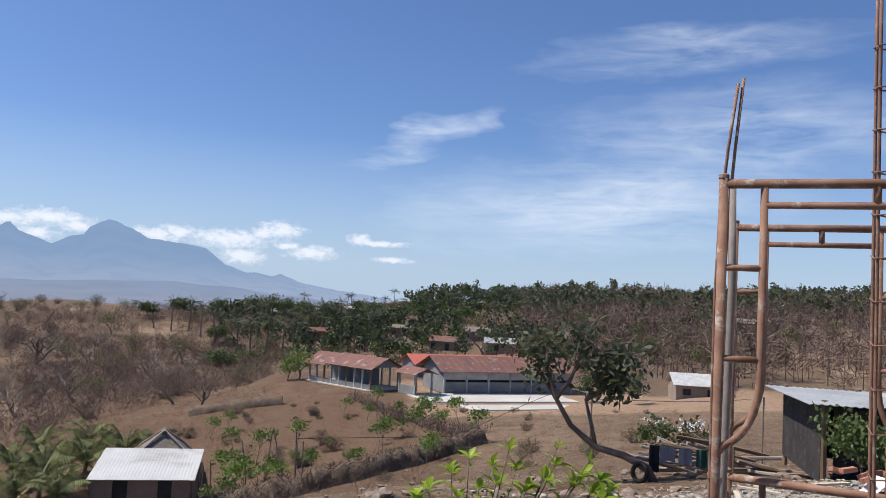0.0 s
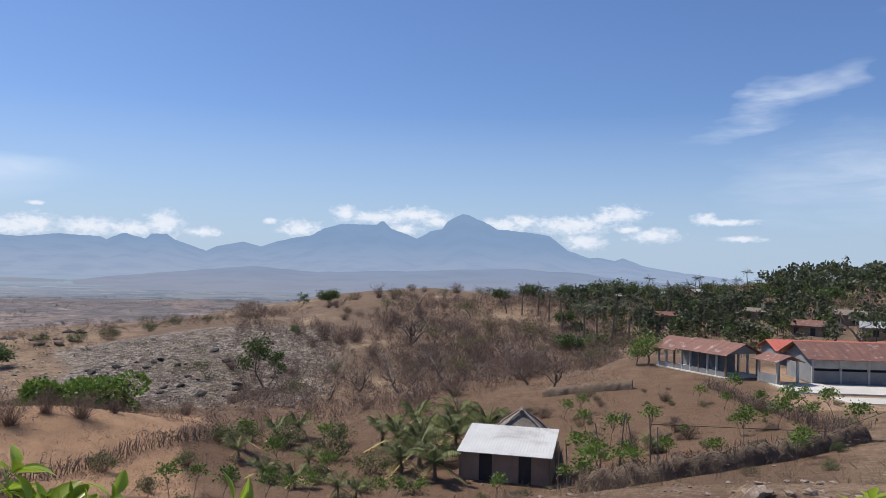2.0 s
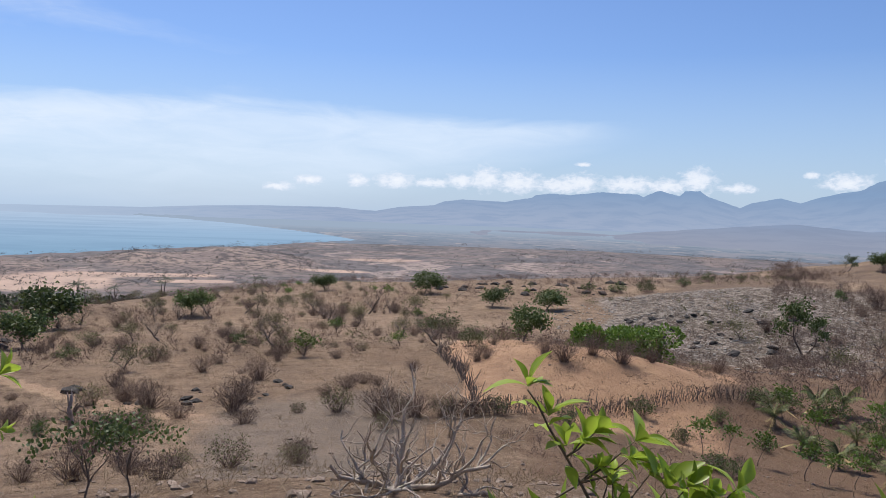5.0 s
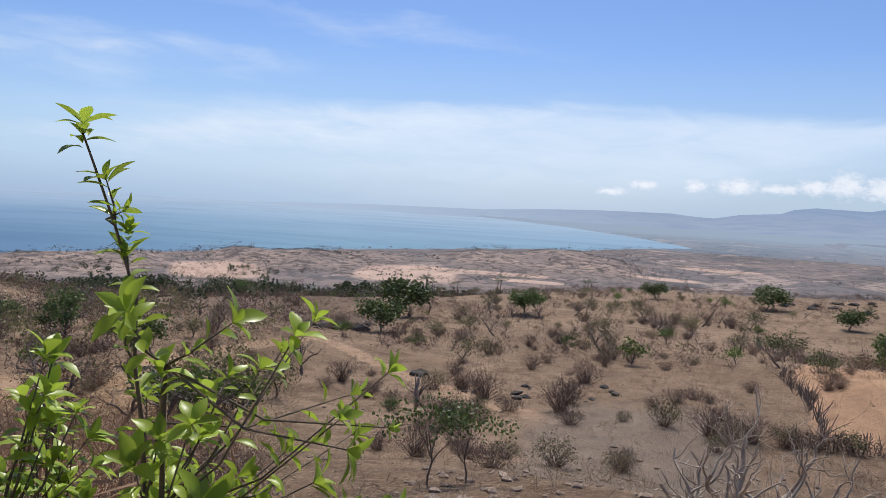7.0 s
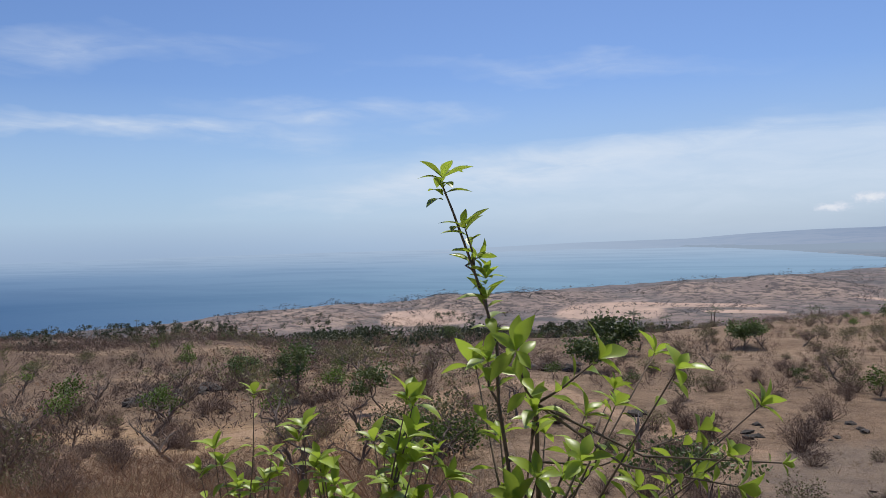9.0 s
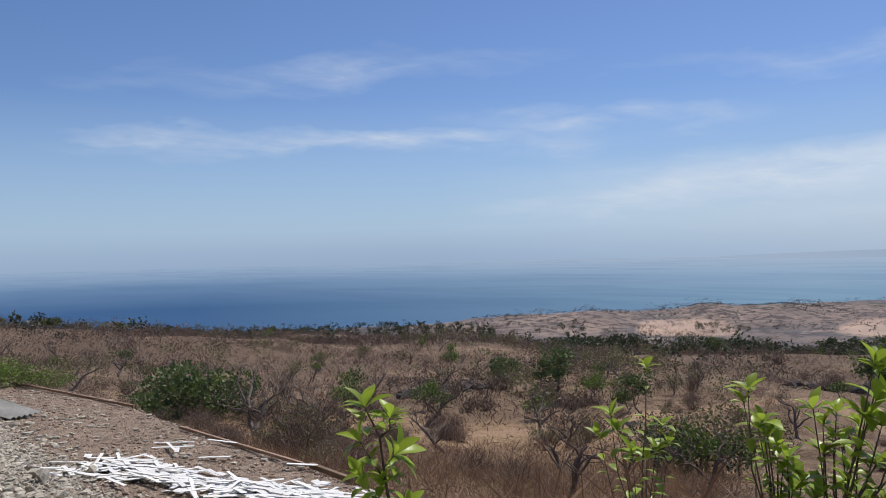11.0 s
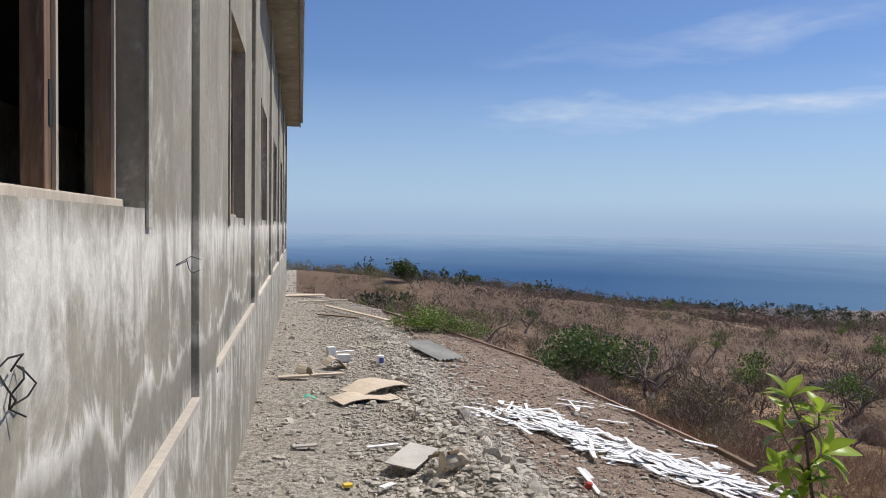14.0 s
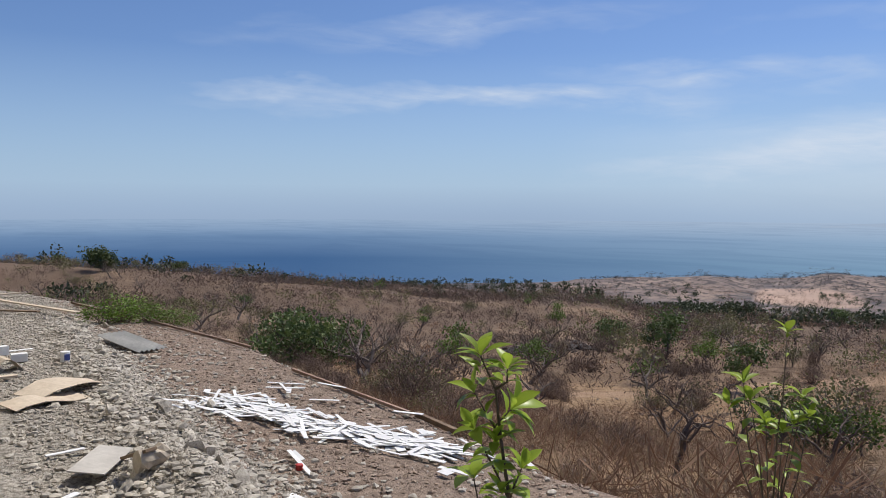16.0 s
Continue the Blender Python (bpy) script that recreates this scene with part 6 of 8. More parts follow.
far_scrub("green_woodland", 76, 900, -77, -48, 390, 445, LEAF_DARK, 5, 9.5, 70, "belt of dark green woodland at the foot of the hill", 0.42, -0.12, thin=0.07, long=0.17, crown=True)
far_scrub("shore_scrub", 96, 2600, -90, -42, 545, 830, HAZED, 1.0, 2.6, 9, "scattered dark scrub over the low hills by the shore", 0.8, -0.02, thin=0.12, long=0.4)
far_scrub("green_woodland", 77, 700, -186, -143, 150, 330, LEAF_DARK, 3, 6.5, 80, "mixed dark green woodland on the far hillside", 0.36, 0.0, thin=0.062, long=0.13, crown=True)
far_scrub("green_woodland", 78, 230, -184, -143, 125, 320, LEAF_MID, 2.5, 5.5, 80, "lighter green trees among the woodland", 0.36, -0.03, thin=0.062, long=0.13, crown=True)
far_scrub("green_woodland", 89, 420, -192, -160, 240, 430, LEAF_DARK, 6, 10, 90, "tall dark trees along the ridge", 0.3, -0.1, thin=0.062, long=0.13, crown=True)
far_scrub("olive_woodland", 86, 260, -186, -146, 120, 320, LEAF_OLIVE, 2.5, 5.0, 80, "dusty olive trees among the woodland", 0.36, -0.03, thin=0.035, long=0.11, crown=True)
far_scrub("green_woodland", 79, 1500, -126, -40, 620, 1250, HAZED, 3, 7, 14, "far tree belts between the pale fields", 0.9, 0.05, thin=0.06, long=0.2, crown=True)
far_scrub("olive_undergrowth", 90, 700, -64, 4, 60, 300, LEAF_OLIVE, 1.5, 3.5, 70, "dusty olive bushes and small trees on the slope", 0.5, 0.0, thin=0.035, long=0.12, crown=True)
far_scrub("dead_grass", 80, 5000, -64, -4, 7, 75, STRAW, 0.25, 0.65, 11, "dead straw-brown grass on the slope", 0.9, -0.08, long=0.9, thin=0.02)
far_scrub("rust_grass", 87, 3400, -60, -12, 6, 45, RUSTLEAF, 0.3, 0.75, 12, "tall rust-brown dead grass below the bank", 0.9, -0.02, long=0.9, thin=0.016)
far_scrub("dead_grass", 81, 9500, -180, -62, 9, 95, STRAW, 0.15, 0.42, 8, "dead straw-brown grass tufts", 0.9, 0.0, long=0.9, thin=0.02)
far_scrub("low_scrub", 88, 6500, -150, -60, 16, 150, TWIG, 0.25, 0.8, 12, "low dry brown scrub on bare earth", 0.8, 0.0, long=0.5, thin=0.02)

# palms
P_TALL = place(palm("coconut_palm", 91, 9, 3.6, 14, "tall coconut palm with dark fronds", 2, 9, one=True), -148.5, 150, 0, 0.9)
for k, (az, r, s) in enumerate(((-147.6, 160, 0.9), (-149.6, 155, 1.0), (-150.8, 165, 1.0), (-151.6, 150, 0.8), (-146.0, 172, 0.9), (-145.0, 190, 0.8), (-144.2, 200, 0.8), (-143.0, 200, 0.8), (-149.0, 180, 1.0), (-150.0, 190, 1.0), (-152.5, 175, 0.9), (-153.5, 190, 0.9), (-156.0, 170, 0.8))):
    again(P_TALL, az, r, k * 77, s)
rng = random.Random(5)
made = 0
while made < 52:
    az, r = rng.uniform(-186, -150), rng.uniform(170, 320)
    if any(abs(az - q[0]) < 1.2 and q[1] - 60 < r < q[1] + 5 for q in FAR_HOUSES):
        continue
    again(P_TALL, az, r, made * 61, rng.uniform(0.5, 0.8))
    made += 1
for k in range(70):
    again(P_TALL, -rng.choice((5, 7, 15, 18, 22, 28, 34)) + rng.gauss(0, 2.0), rng.uniform(510, 585), k * 61, rng.uniform(0.45, 0.8))
for k in range(26):
    again(P_TALL, rng.uniform(-86, -50), rng.uniform(300, 380), k * 61, rng.uniform(0.8, 1.0))
scatter(T_MANGO, 31, 42, -185, -146, 125, 320, 0.6, 1.15, -1)
scatter(T_OPEN, 32, 16, -190, -150, 112, 300, 0.8, 1.3, -1)
scatter(T_MIXED, 35, 22, -190, -146, 112, 300, 0.8, 1.3, -1)
scatter(T_UPRIGHT, 33, 16, -192, -156, 110, 300, 0.8, 1.3, -1)
scatter(T_BARE, 34, 44, -196, -166, 105, 260, 0.9, 1.4, -1)
# young palms round the hut
P_YOUNG = place(palm("young_palm", 95, 1.3, 3.5, 11, "young coconut palm with arching green fronds", 3, 30, "young palms by the hut", 0.75), -136.8, 53, 0, 1.0)
for k, (az, r, s) in enumerate(((-134.3, 56, 0.95), (-135.6, 58, 1.1), (-138.2, 61, 1.15), (-139.6, 68, 1.2), (-140.8, 66, 1.1), (-136.0, 66, 1.2), (-137.4, 69, 1.1), (-132.8, 70, 1.05), (-133.9, 67, 1.15), (-138.4, 76, 1.1), (-135.4, 76, 1.1))):
    again(P_YOUNG, az, r, k * 67, s)
for k, (az, r, s) in enumerate(((-129.7, 49.5, 0.6), (-126.5, 54, 0.65), (-124.2, 56, 0.65), (-122.5, 62, 0.7), (-127.5, 62, 0.7), (-131.0, 49, 0.5), (-152.5, 58, 0.5), (-125.2, 72, 0.9), (-122.2, 66, 0.7), (-126.6, 74, 0.9))):
    again(P_YOUNG, az, r, k * 97, s, label="small coconut palm in the garden plot")
plant(B_GREEN, ((-134.0, 59, 2.2), (-132.0, 60, 2.4), (-137.2, 57, 2.0), (-131.6, 52, 1.6), (-139.0, 58, 2.0), (-129.0, 66, 2.6), (-126.0, 70, 2.8), (-123.2, 71, 2.4), (-121.0, 66, 2.0), (-128.2, 56, 1.6), (-135.0, 50, 1.5), (-125.0, 58, 1.6), (-122.0, 54, 1.4), (-129.8, 72, 2.4)), 15)
# thin garden trees near the hut
G_TREE = place(tree("garden_tree", 97, 3.4, 0.45, LEAF_FRESH, 220, 0.26, "thin garden tree with a tuft of leaves", levels=2, first=5, clump=0.28, start=0.75, thick=0.04), -127.5, 47, 0, 0.7)
for k, (az, r, s) in enumerate(((-124.5, 46, 0.75), (-121.5, 47.5, 0.7), (-119.5, 49, 0.65), (-117.8, 46.5, 0.75), (-129.2, 55, 0.8), (-125.4, 60, 0.9), (-123.0, 66, 0.9), (-132.5, 46, 0.6), (-147.3, 50, 0.8), (-148.0, 52, 1.0), (-148.9, 54, 1.0), (-147.8, 57, 1.0), (-150.3, 50, 0.6), (-146.2, 46, 0.5), (-133.8, 45.5, 0.6), (-149.5, 62, 0.9), (-128.5, 68, 0.9), (-136, 45, 0.5), (-151.5, 47, 0.6), (-153.5, 52, 0.6), (-126, 47, 0.6))):
    again(G_TREE, az, r, k * 53, s)
scatter(G_TREE, 36, 30, -166, -141, 40, 78, 0.4, 0.85, -1)


# ---- near shrubs with large fresh leaves ----
TALL_SHRUB = [(2.23, 1.19, 0.22, 1.0), (2.26, 1.15, 0.1, 1.0), (2.3, 1.14, 0.03, 0.7), (2.3, 1.12, -0.02, 0.8), (2.3, 1.12, -0.07, 1.0), (2.06, 0.93, -0.15, 1.0), (2.3, 1.12, -0.22, 1.1), (2.55, 1.29, -0.29, 1.3), (2.31, 0.85, -0.2, 1.1), (2.69, 0.83, -0.24, 1.0), (2.24, 0.66, -0.2, 0.9), (2.48, 0.87, -0.34, 0.9), (2.77, 0.97, -0.36, 0.8), (2.48, 0.54, -0.31, 0.9), (2.72, 0.73, -0.44, 1.0), (2.3, 0.58, -0.38, 0.8), (2.43, 0.93, -0.36, 0.9), (2.67, 1.14, -0.48, 1.0), (2.23, 0.97, -0.31, 1.0), (2.45, 1.17, -0.44, 1.0), (2.14, 0.83, -0.38, 1.0), (2.4, 0.98, -0.51, 1.0), (2.62, 1.22, -0.68, 1.0), (2.19, 1.0, -0.51, 1.2), (2.65, 0.88, -0.6, 1.0), (2.3, 0.56, -0.44, 1.1), (2.55, 0.75, -0.63, 1.1), (2.87, 0.78, -0.6, 0.9), (2.28, 0.9, -0.61, 1.6), (2.6, 0.95, -0.72, 1.1), (2.33, 0.48, -0.39, 0.5), (2.58, 0.68, -0.7, 1.0), (2.92, 0.66, -0.82, 1.0), (2.23, 0.97, -0.46, 1.0), (2.58, 0.98, -0.66, 1.0)]
TALL_STEM = [(2.33, 1.07, -0.7, 0.0), (2.33, 1.09, -0.46, 0.0), (2.31, 1.1, -0.32, 0.0), (2.31, 1.1, -0.17, 0.0), (2.28, 1.14, -0.0, 0.0), (2.24, 1.17, 0.14, 0.0), (2.23, 1.19, 0.2, 0.0)]
SIDE_SHRUB = [(2.36, 1.38, -0.36, 1.0), (2.35, 1.39, -0.34, 1.0), (2.35, 1.39, -0.44, 1.1), (2.36, 1.38, -0.51, 1.0), (2.42, 1.32, -0.56, 1.1), (2.35, 1.39, -0.61, 1.1), (2.33, 1.41, -0.49, 1.0), (2.4, 1.34, -0.49, 0.8), (2.42, 1.31, -0.63, 1.0), (2.36, 1.38, -0.72, 1.1)]
NORTH_SHRUB = [(1.21, 2.20, -0.45, 1.10), (1.26, 2.16, -0.48, 1.00), (1.20, 2.21, -0.54, 1.00), (1.27, 2.16, -0.58, 1.20), (1.20, 2.21, -0.63, 1.10), (1.24, 2.18, -0.66, 1.00), (1.20, 2.21, -0.75, 1.20), (1.29, 2.14, -0.72, 1.00), (1.25, 2.17, -0.78, 1.00)]
NORTH_STEM = [(1.27, 2.16, -0.80, 0.00), (1.25, 2.17, -0.65, 0.00), (1.24, 2.18, -0.53, 0.00), (1.21, 2.20, -0.45, 0.00)]
EAST_SHRUB = [(2.67, -0.72, -0.43, 1), (2.66, -0.78, -0.51, 1.0), (2.65, -0.83, -0.59, 0.8), (2.64, -0.87, -0.57, 1.1), (2.63, -0.9, -0.55, 0.8), (2.59, -1.0, -0.56, 1.0), (2.6, -0.99, -0.61, 0.8), (2.58, -1.04, -0.65, 0.7), (2.56, -1.08, -0.68, 1.1), (2.54, -1.13, -0.67, 0.9), (2.52, -1.17, -0.69, 0.9), (2.61, -0.96, -0.74, 1), (2.62, -0.94, -0.69, 0.7), (2.54, -1.13, -0.73, 1.1), (2.49, -1.24, -0.66, 0.9), (2.51, -1.2, -0.73, 0.9), (2.48, -1.26, -0.75, 1), (2.68, -0.68, -0.77, 0.9), (2.64, -0.85, -0.79, 1), (2.57, -1.07, -0.77, 1.0), (2.52, -1.18, -0.77, 1.2), (2.31, -1.54, -0.71, 1.2), (2.62, -0.91, -0.64, 0.5), (2.61, -0.95, -0.66, 0.5)]
EAST_STEM = [(2.61, -0.97, -0.87, 0.0), (2.62, -0.92, -0.78, 0.0), (2.64, -0.87, -0.69, 0.0), (2.65, -0.83, -0.62, 0.0), (2.66, -0.78, -0.54, 0.0), (2.67, -0.75, -0.48, 0.0), (2.67, -0.72, -0.44, 0.0)]
SOUTH_SHRUB = [(0.72, -2.87, -0.51, 1.00), (0.58, -2.91, -0.47, 0.90), (0.86, -2.83, -0.63, 1.00), (0.78, -2.85, -0.57, 0.80), (0.62, -2.90, -0.60, 1.00), (0.51, -2.92, -0.61, 1.10), (0.41, -2.94, -0.51, 1.00), (0.45, -2.93, -0.57, 1.10), (0.35, -2.95, -0.58, 1.20), (0.25, -2.96, -0.55, 1.10), (0.28, -2.95, -0.60, 1.20), (0.55, -2.91, -0.54, 0.80), (0.40, -2.94, -0.44, 0.60), (0.68, -2.88, -0.62, 1.00), (0.21, -2.96, -0.58, 1.00), (0.90, -2.82, -0.66, 1.00)]
WEST_SHRUB = [(2.37, 1.77, -0.38, 1), (2.36, 1.78, -0.42, 0.8), (2.4, 1.74, -0.48, 1.1), (2.41, 1.73, -0.53, 1.0), (2.45, 1.69, -0.6, 1.1), (2.43, 1.71, -0.56, 0.9), (2.48, 1.66, -0.67, 1.2), (2.46, 1.68, -0.7, 1.1), (2.44, 1.7, -0.63, 1.0), (2.5, 1.63, -0.72, 1.1), (2.39, 1.75, -0.5, 0.8)]
MID_SHRUB = [(2.55, 1.65, -0.45, 1.0), (2.6, 1.6, -0.46, 0.8), (2.64, 1.55, -0.5, 0.9), (2.57, 1.63, -0.5, 1.0), (2.61, 1.59, -0.57, 1.0), (2.57, 1.63, -0.59, 0.9), (2.62, 1.58, -0.64, 1.0), (2.62, 1.57, -0.71, 1.1), (2.65, 1.53, -0.77, 1.1), (2.59, 1.61, -0.54, 0.7), (2.63, 1.55, -0.75, 1.0)]
FAR_SHRUB = [(2.97, 2.57, -0.59, 0.8), (3.02, 2.53, -0.85, 0.9), (3.04, 2.51, -0.93, 0.9), (2.97, 2.58, -1.0, 1.0), (2.85, 2.68, -0.8, 0.9), (2.87, 2.66, -0.87, 0.9), (2.8, 2.71, -0.89, 0.8), (2.92, 2.62, -0.97, 1.0), (3.0, 2.55, -0.96, 0.9)]
LEAF_NEAR = foliage("large_fresh_leaves", (0.15, 0.265, 0.025), (0.43, 0.53, 0.065), 0.45, 0.36)
STEM = surface("young_bark", [(0.15, 0.11, 0.08), (0.10, 0.08, 0.055)], 20, 120, 0.8, bump=0.4, depth=0.002)


def leaf_mesh(name, bend, fold, wide):
    """A long leaf, broadest past the middle, folded along its rib and bent down at the tip; one unit long."""
    verts, faces = [], []
    steps = 6
    for i in range(steps + 1):
        s = i / steps
        half = wide * (math.sin(math.pi * min(s ** 1.25, 1.0)) * 0.95 + 0.05 * (1 - s)) if 0 < i < steps else 0.012
        z = 0.10 * s - bend * s * s
        verts += [(s, -half, z + half * fold), (s, 0, z), (s, half, z + half * fold)]
    for i in range(steps):
        for c in (0, 1):
            faces.append((3 * i + c, 3 * i + 3 + c, 3 * i + 4 + c, 3 * i + 1 + c))
    return mesh_of(name, verts, faces, LEAF_NEAR, True)


LEAVES = [leaf_mesh("leaf", 0.25, 0.5, 0.22), leaf_mesh("leaf", 0.45, 0.35, 0.24), leaf_mesh("leaf", 0.12, 0.6, 0.2), leaf_mesh("leaf", 0.6, 0.3, 0.23)]


def leafy_shrub(seed, root, tufts, stem=None, length=0.055, label="", count=8, drop=0.0):
    """Stems from one root, leafy along their upper half, each ending in a tuft of upright leaves."""
    rng = random.Random(seed)
    root = Vector((root[0], root[1], land_at(root[0], root[1]) - 0.05))
    ob = thing("shrub", root, label=label, category="shrub", group="leafy shrubs at the edge of the levelled ground")
    pts = [Vector((0, 0, 0))]
    if stem:
        pts += [Vector((0, 0, 0.5))] + [Vector(p[:3]) - root - Vector((0, 0, drop)) for p in stem]
        bm = bmesh.new()
        tube(bm, pts, [0.0065 - 0.0042 * k / (len(pts) - 1) for k in range(len(pts))], 7)
        part("stem", bm, STEM, ob, smooth=True)

    def leaf(at_, way, turn, rise, size):
        side = way.orthogonal().normalized()
        other = way.cross(side)
        d = ((math.cos(turn) * side + math.sin(turn) * other) * math.cos(rise) + way * math.sin(rise)).normalized()
        across = d.cross(way)
        across = across.normalized() if across.length > 1e-3 else side
        lf = new("leaf", LEAVES[rng.randrange(len(LEAVES))])
        lf.parent = ob
        lf.matrix_basis = Matrix.Translation(at_) @ Matrix((d, across, across.cross(d))).transposed().to_4x4() @ Matrix.Diagonal((size, size, size, 1))

    for x, y, z, size in tufts:
        tip = Vector((x, y, z - drop)) - root
        on_stem = bool(stem) and min((q - tip).length for q in pts) < 0.035
        way = Vector((0, 0, 1))
        if not on_stem:
            if stem:
                near = min(pts[1:], key=lambda q: (q - tip).length + (3 if q.z > tip.z - 0.6 * math.hypot(q.x - tip.x, q.y - tip.y) else 0))
            else:
                near = Vector((tip.x * 0.35, tip.y * 0.35, max(tip.z - 0.42, 0.05)))
            mid = near.lerp(tip, 0.5) + Vector((rng.uniform(-0.02, 0.02), rng.uniform(-0.02, 0.02), -0.1 * (tip - near).length))
            bm = bmesh.new()
            tube(bm, ([] if stem else [Vector((0, 0, 0))]) + [near, mid, tip], ([] if stem else [0.005]) + [0.0036, 0.0028, 0.0016], 6)
            part("branch", bm, STEM, ob, smooth=True)
            way = (tip - mid).normalized()
        scale = length * size
        turn0 = rng.uniform(0, 6)
        for k in range(6):
            leaf(tip, way, turn0 + k * 2.4 + rng.uniform(-0.3, 0.3), radians(rng.uniform(38, 72) if k < 3 else rng.uniform(12, 42)), scale * rng.uniform(0.75, 1.25))
        for k in range(count):
            u = (k + rng.random()) / count
            spot = tip - way * 0.055 * u if on_stem else (tip.lerp(mid, 1.5 * u) if u < 0.667 else mid.lerp(near, 1.8 * (u - 0.667)))
            leaf(spot, way, turn0 + k * 2.4 + rng.uniform(-0.4, 0.4), radians(rng.uniform(0, 45)), scale * rng.uniform(0.6, 1.05))
    return ob


leafy_shrub(1, (2.26, 0.98), TALL_SHRUB, TALL_STEM, 0.064, "tall leafy shrub with fresh yellow-green leaf tufts", 7, 0.05)
leafy_shrub(2, (2.25, 1.50), SIDE_SHRUB, None, 0.07, "low leafy shrub with bright green leaf tufts", 6, 0.05)
leafy_shrub(8, (2.43, 1.71), WEST_SHRUB, None, 0.068, "bushy leafy shrub with yellow-green leaf tufts", 4, 0.13)
leafy_shrub(9, (2.60, 1.59), MID_SHRUB, None, 0.066, "bushy leafy shrub with bright green leaves", 4, 0.13)
leafy_shrub(10, (2.94, 2.60), FAR_SHRUB, None, 0.09, "low leafy shoots with fresh green leaves", 5)
leafy_shrub(3, (1.32, 2.05), NORTH_SHRUB, NORTH_STEM, 0.066, "upright shrub shoot with bright green leaves", 7)
leafy_shrub(5, (2.75, -0.95), EAST_SHRUB, EAST_STEM, 0.095, "leafy shoots with long fresh green leaves", 2)
rng = random.Random(77)
SOUTH_FULL = SOUTH_SHRUB + [(x + rng.uniform(-0.14, 0.14), y + rng.uniform(-0.14, 0.14), z - rng.uniform(0.03, 0.16), s) for x, y, z, s in SOUTH_SHRUB for _ in range(1)]
leafy_shrub(7, (0.75, -2.80), SOUTH_FULL, None, 0.062, "leafy green shrub below the levelled edge", 7)

# ---- rubble and litter on the levelled ground ----
STONE = surface("broken_concrete", [(0.54, 0.49, 0.415), (0.37, 0.33, 0.27), (0.64, 0.59, 0.51)], 3, 30, 0.95, bump=0.6, depth=0.01, vary=0.22)
STONE_BROWN = surface("brown_stone", [(0.36, 0.27, 0.205), (0.20, 0.15, 0.115), (0.44, 0.36, 0.29)], 3, 30, 0.95, bump=0.6, depth=0.01, vary=0.25)
WHITE = surface("white_offcut", [(0.80, 0.79, 0.77), (0.72, 0.71, 0.69)], 2, 20, 0.6, vary=0.08, bump=0.05)
CARD = surface("cardboard", [(0.56, 0.47, 0.36), (0.48, 0.39, 0.29)], 3, 20, 0.9)
BOARD = surface("grey_board", [(0.47, 0.44, 0.39), (0.39, 0.36, 0.32)], 3, 20, 0.9)
PLASTIC_CREAM = surface("dusty_plastic", [(0.55, 0.47, 0.36), (0.45, 0.37, 0.28)], 5, 30, 0.6)
YELLOW = surface("yellow_card", [(0.72, 0.52, 0.06), (0.65, 0.46, 0.05)], 5, 30, 0.6)
TEAL = surface("green_plastic", [(0.12, 0.55, 0.36), (0.10, 0.45, 0.3)], 5, 30, 0.5)
BLUE = surface("blue_print", [(0.10, 0.13, 0.35), (0.12, 0.15, 0.4)], 5, 30, 0.5)
RED = surface("red_plastic", [(0.55, 0.05, 0.04), (0.45, 0.05, 0.04)], 5, 30, 0.5)
OLDZINC = surface("dull_zinc", [(0.58, 0.57, 0.54), (0.42, 0.42, 0.40)], 2, 20, 0.65, metal=0.1)


def rock_mesh(name, seed, mat, flat=0.65):
    """A broken lump with flat faces; about one unit across."""
    rng = random.Random(seed)
    bm = bmesh.new()
    bmesh.ops.create_icosphere(bm, subdivisions=1, radius=0.5)
    for v in bm.verts:
        v.co *= rng.uniform(0.58, 1.2)
        v.co.x *= 1.25
        v.co.z *= flat
    me = bpy.data.meshes.new(name)
    bm.to_mesh(me)
    bm.free()
    me.materials.append(mat)
    return me


def chip_mesh(name, seed, mat):
    """A small sharp splinter: eight faces about six corners; about one unit across."""
    rng = random.Random(seed)
    v = [(0.6 * rng.uniform(0.6, 1.2), 0.1 * rng.uniform(-1, 1), 0), (-0.6 * rng.uniform(0.6, 1.2), 0.1, 0), (0.1, 0.45 * rng.uniform(0.6, 1.2), 0.1), (-0.1, -0.45 * rng.uniform(0.6, 1.2), 0), (0.2 * rng.uniform(-1, 1), 0.1, 0.42 * rng.uniform(0.6, 1.2)), (0, 0, -0.3)]
    return mesh_of(name, v, [(0, 2, 4), (2, 1, 4), (1, 3, 4), (3, 0, 4), (2, 0, 5), (1, 2, 5), (3, 1, 5), (0, 3, 5)], mat)


ROCKS = [rock_mesh("stone", k, STONE, 0.5 + 0.1 * (k % 4)) for k in range(8)]
CRAG = surface("weathered_rock", [(0.42, 0.38, 0.33), (0.25, 0.22, 0.19), (0.12, 0.105, 0.09)], 0.12, 3, 0.95, bump=0.8, depth=0.1)
ROCKS_CRAG = [rock_mesh("stone", 60 + k, CRAG, 0.45) for k in range(4)]
PALE_CHIP = surface("pale_chip", [(0.62, 0.56, 0.47), (0.47, 0.42, 0.345), (0.28, 0.245, 0.205)], 2.1, 9, 0.95, bump=0.6, depth=0.01, vary=0.25)
CHIPS = [chip_mesh("chip", 40 + k, PALE_CHIP) for k in range(6)]
CHIPS_BROWN = [chip_mesh("chip", 50 + k, STONE_BROWN) for k in range(4)]
ROCKS_BROWN = [rock_mesh("stone", 20 + k, STONE_BROWN, 0.5 + 0.1 * (k % 4)) for k in range(4)]


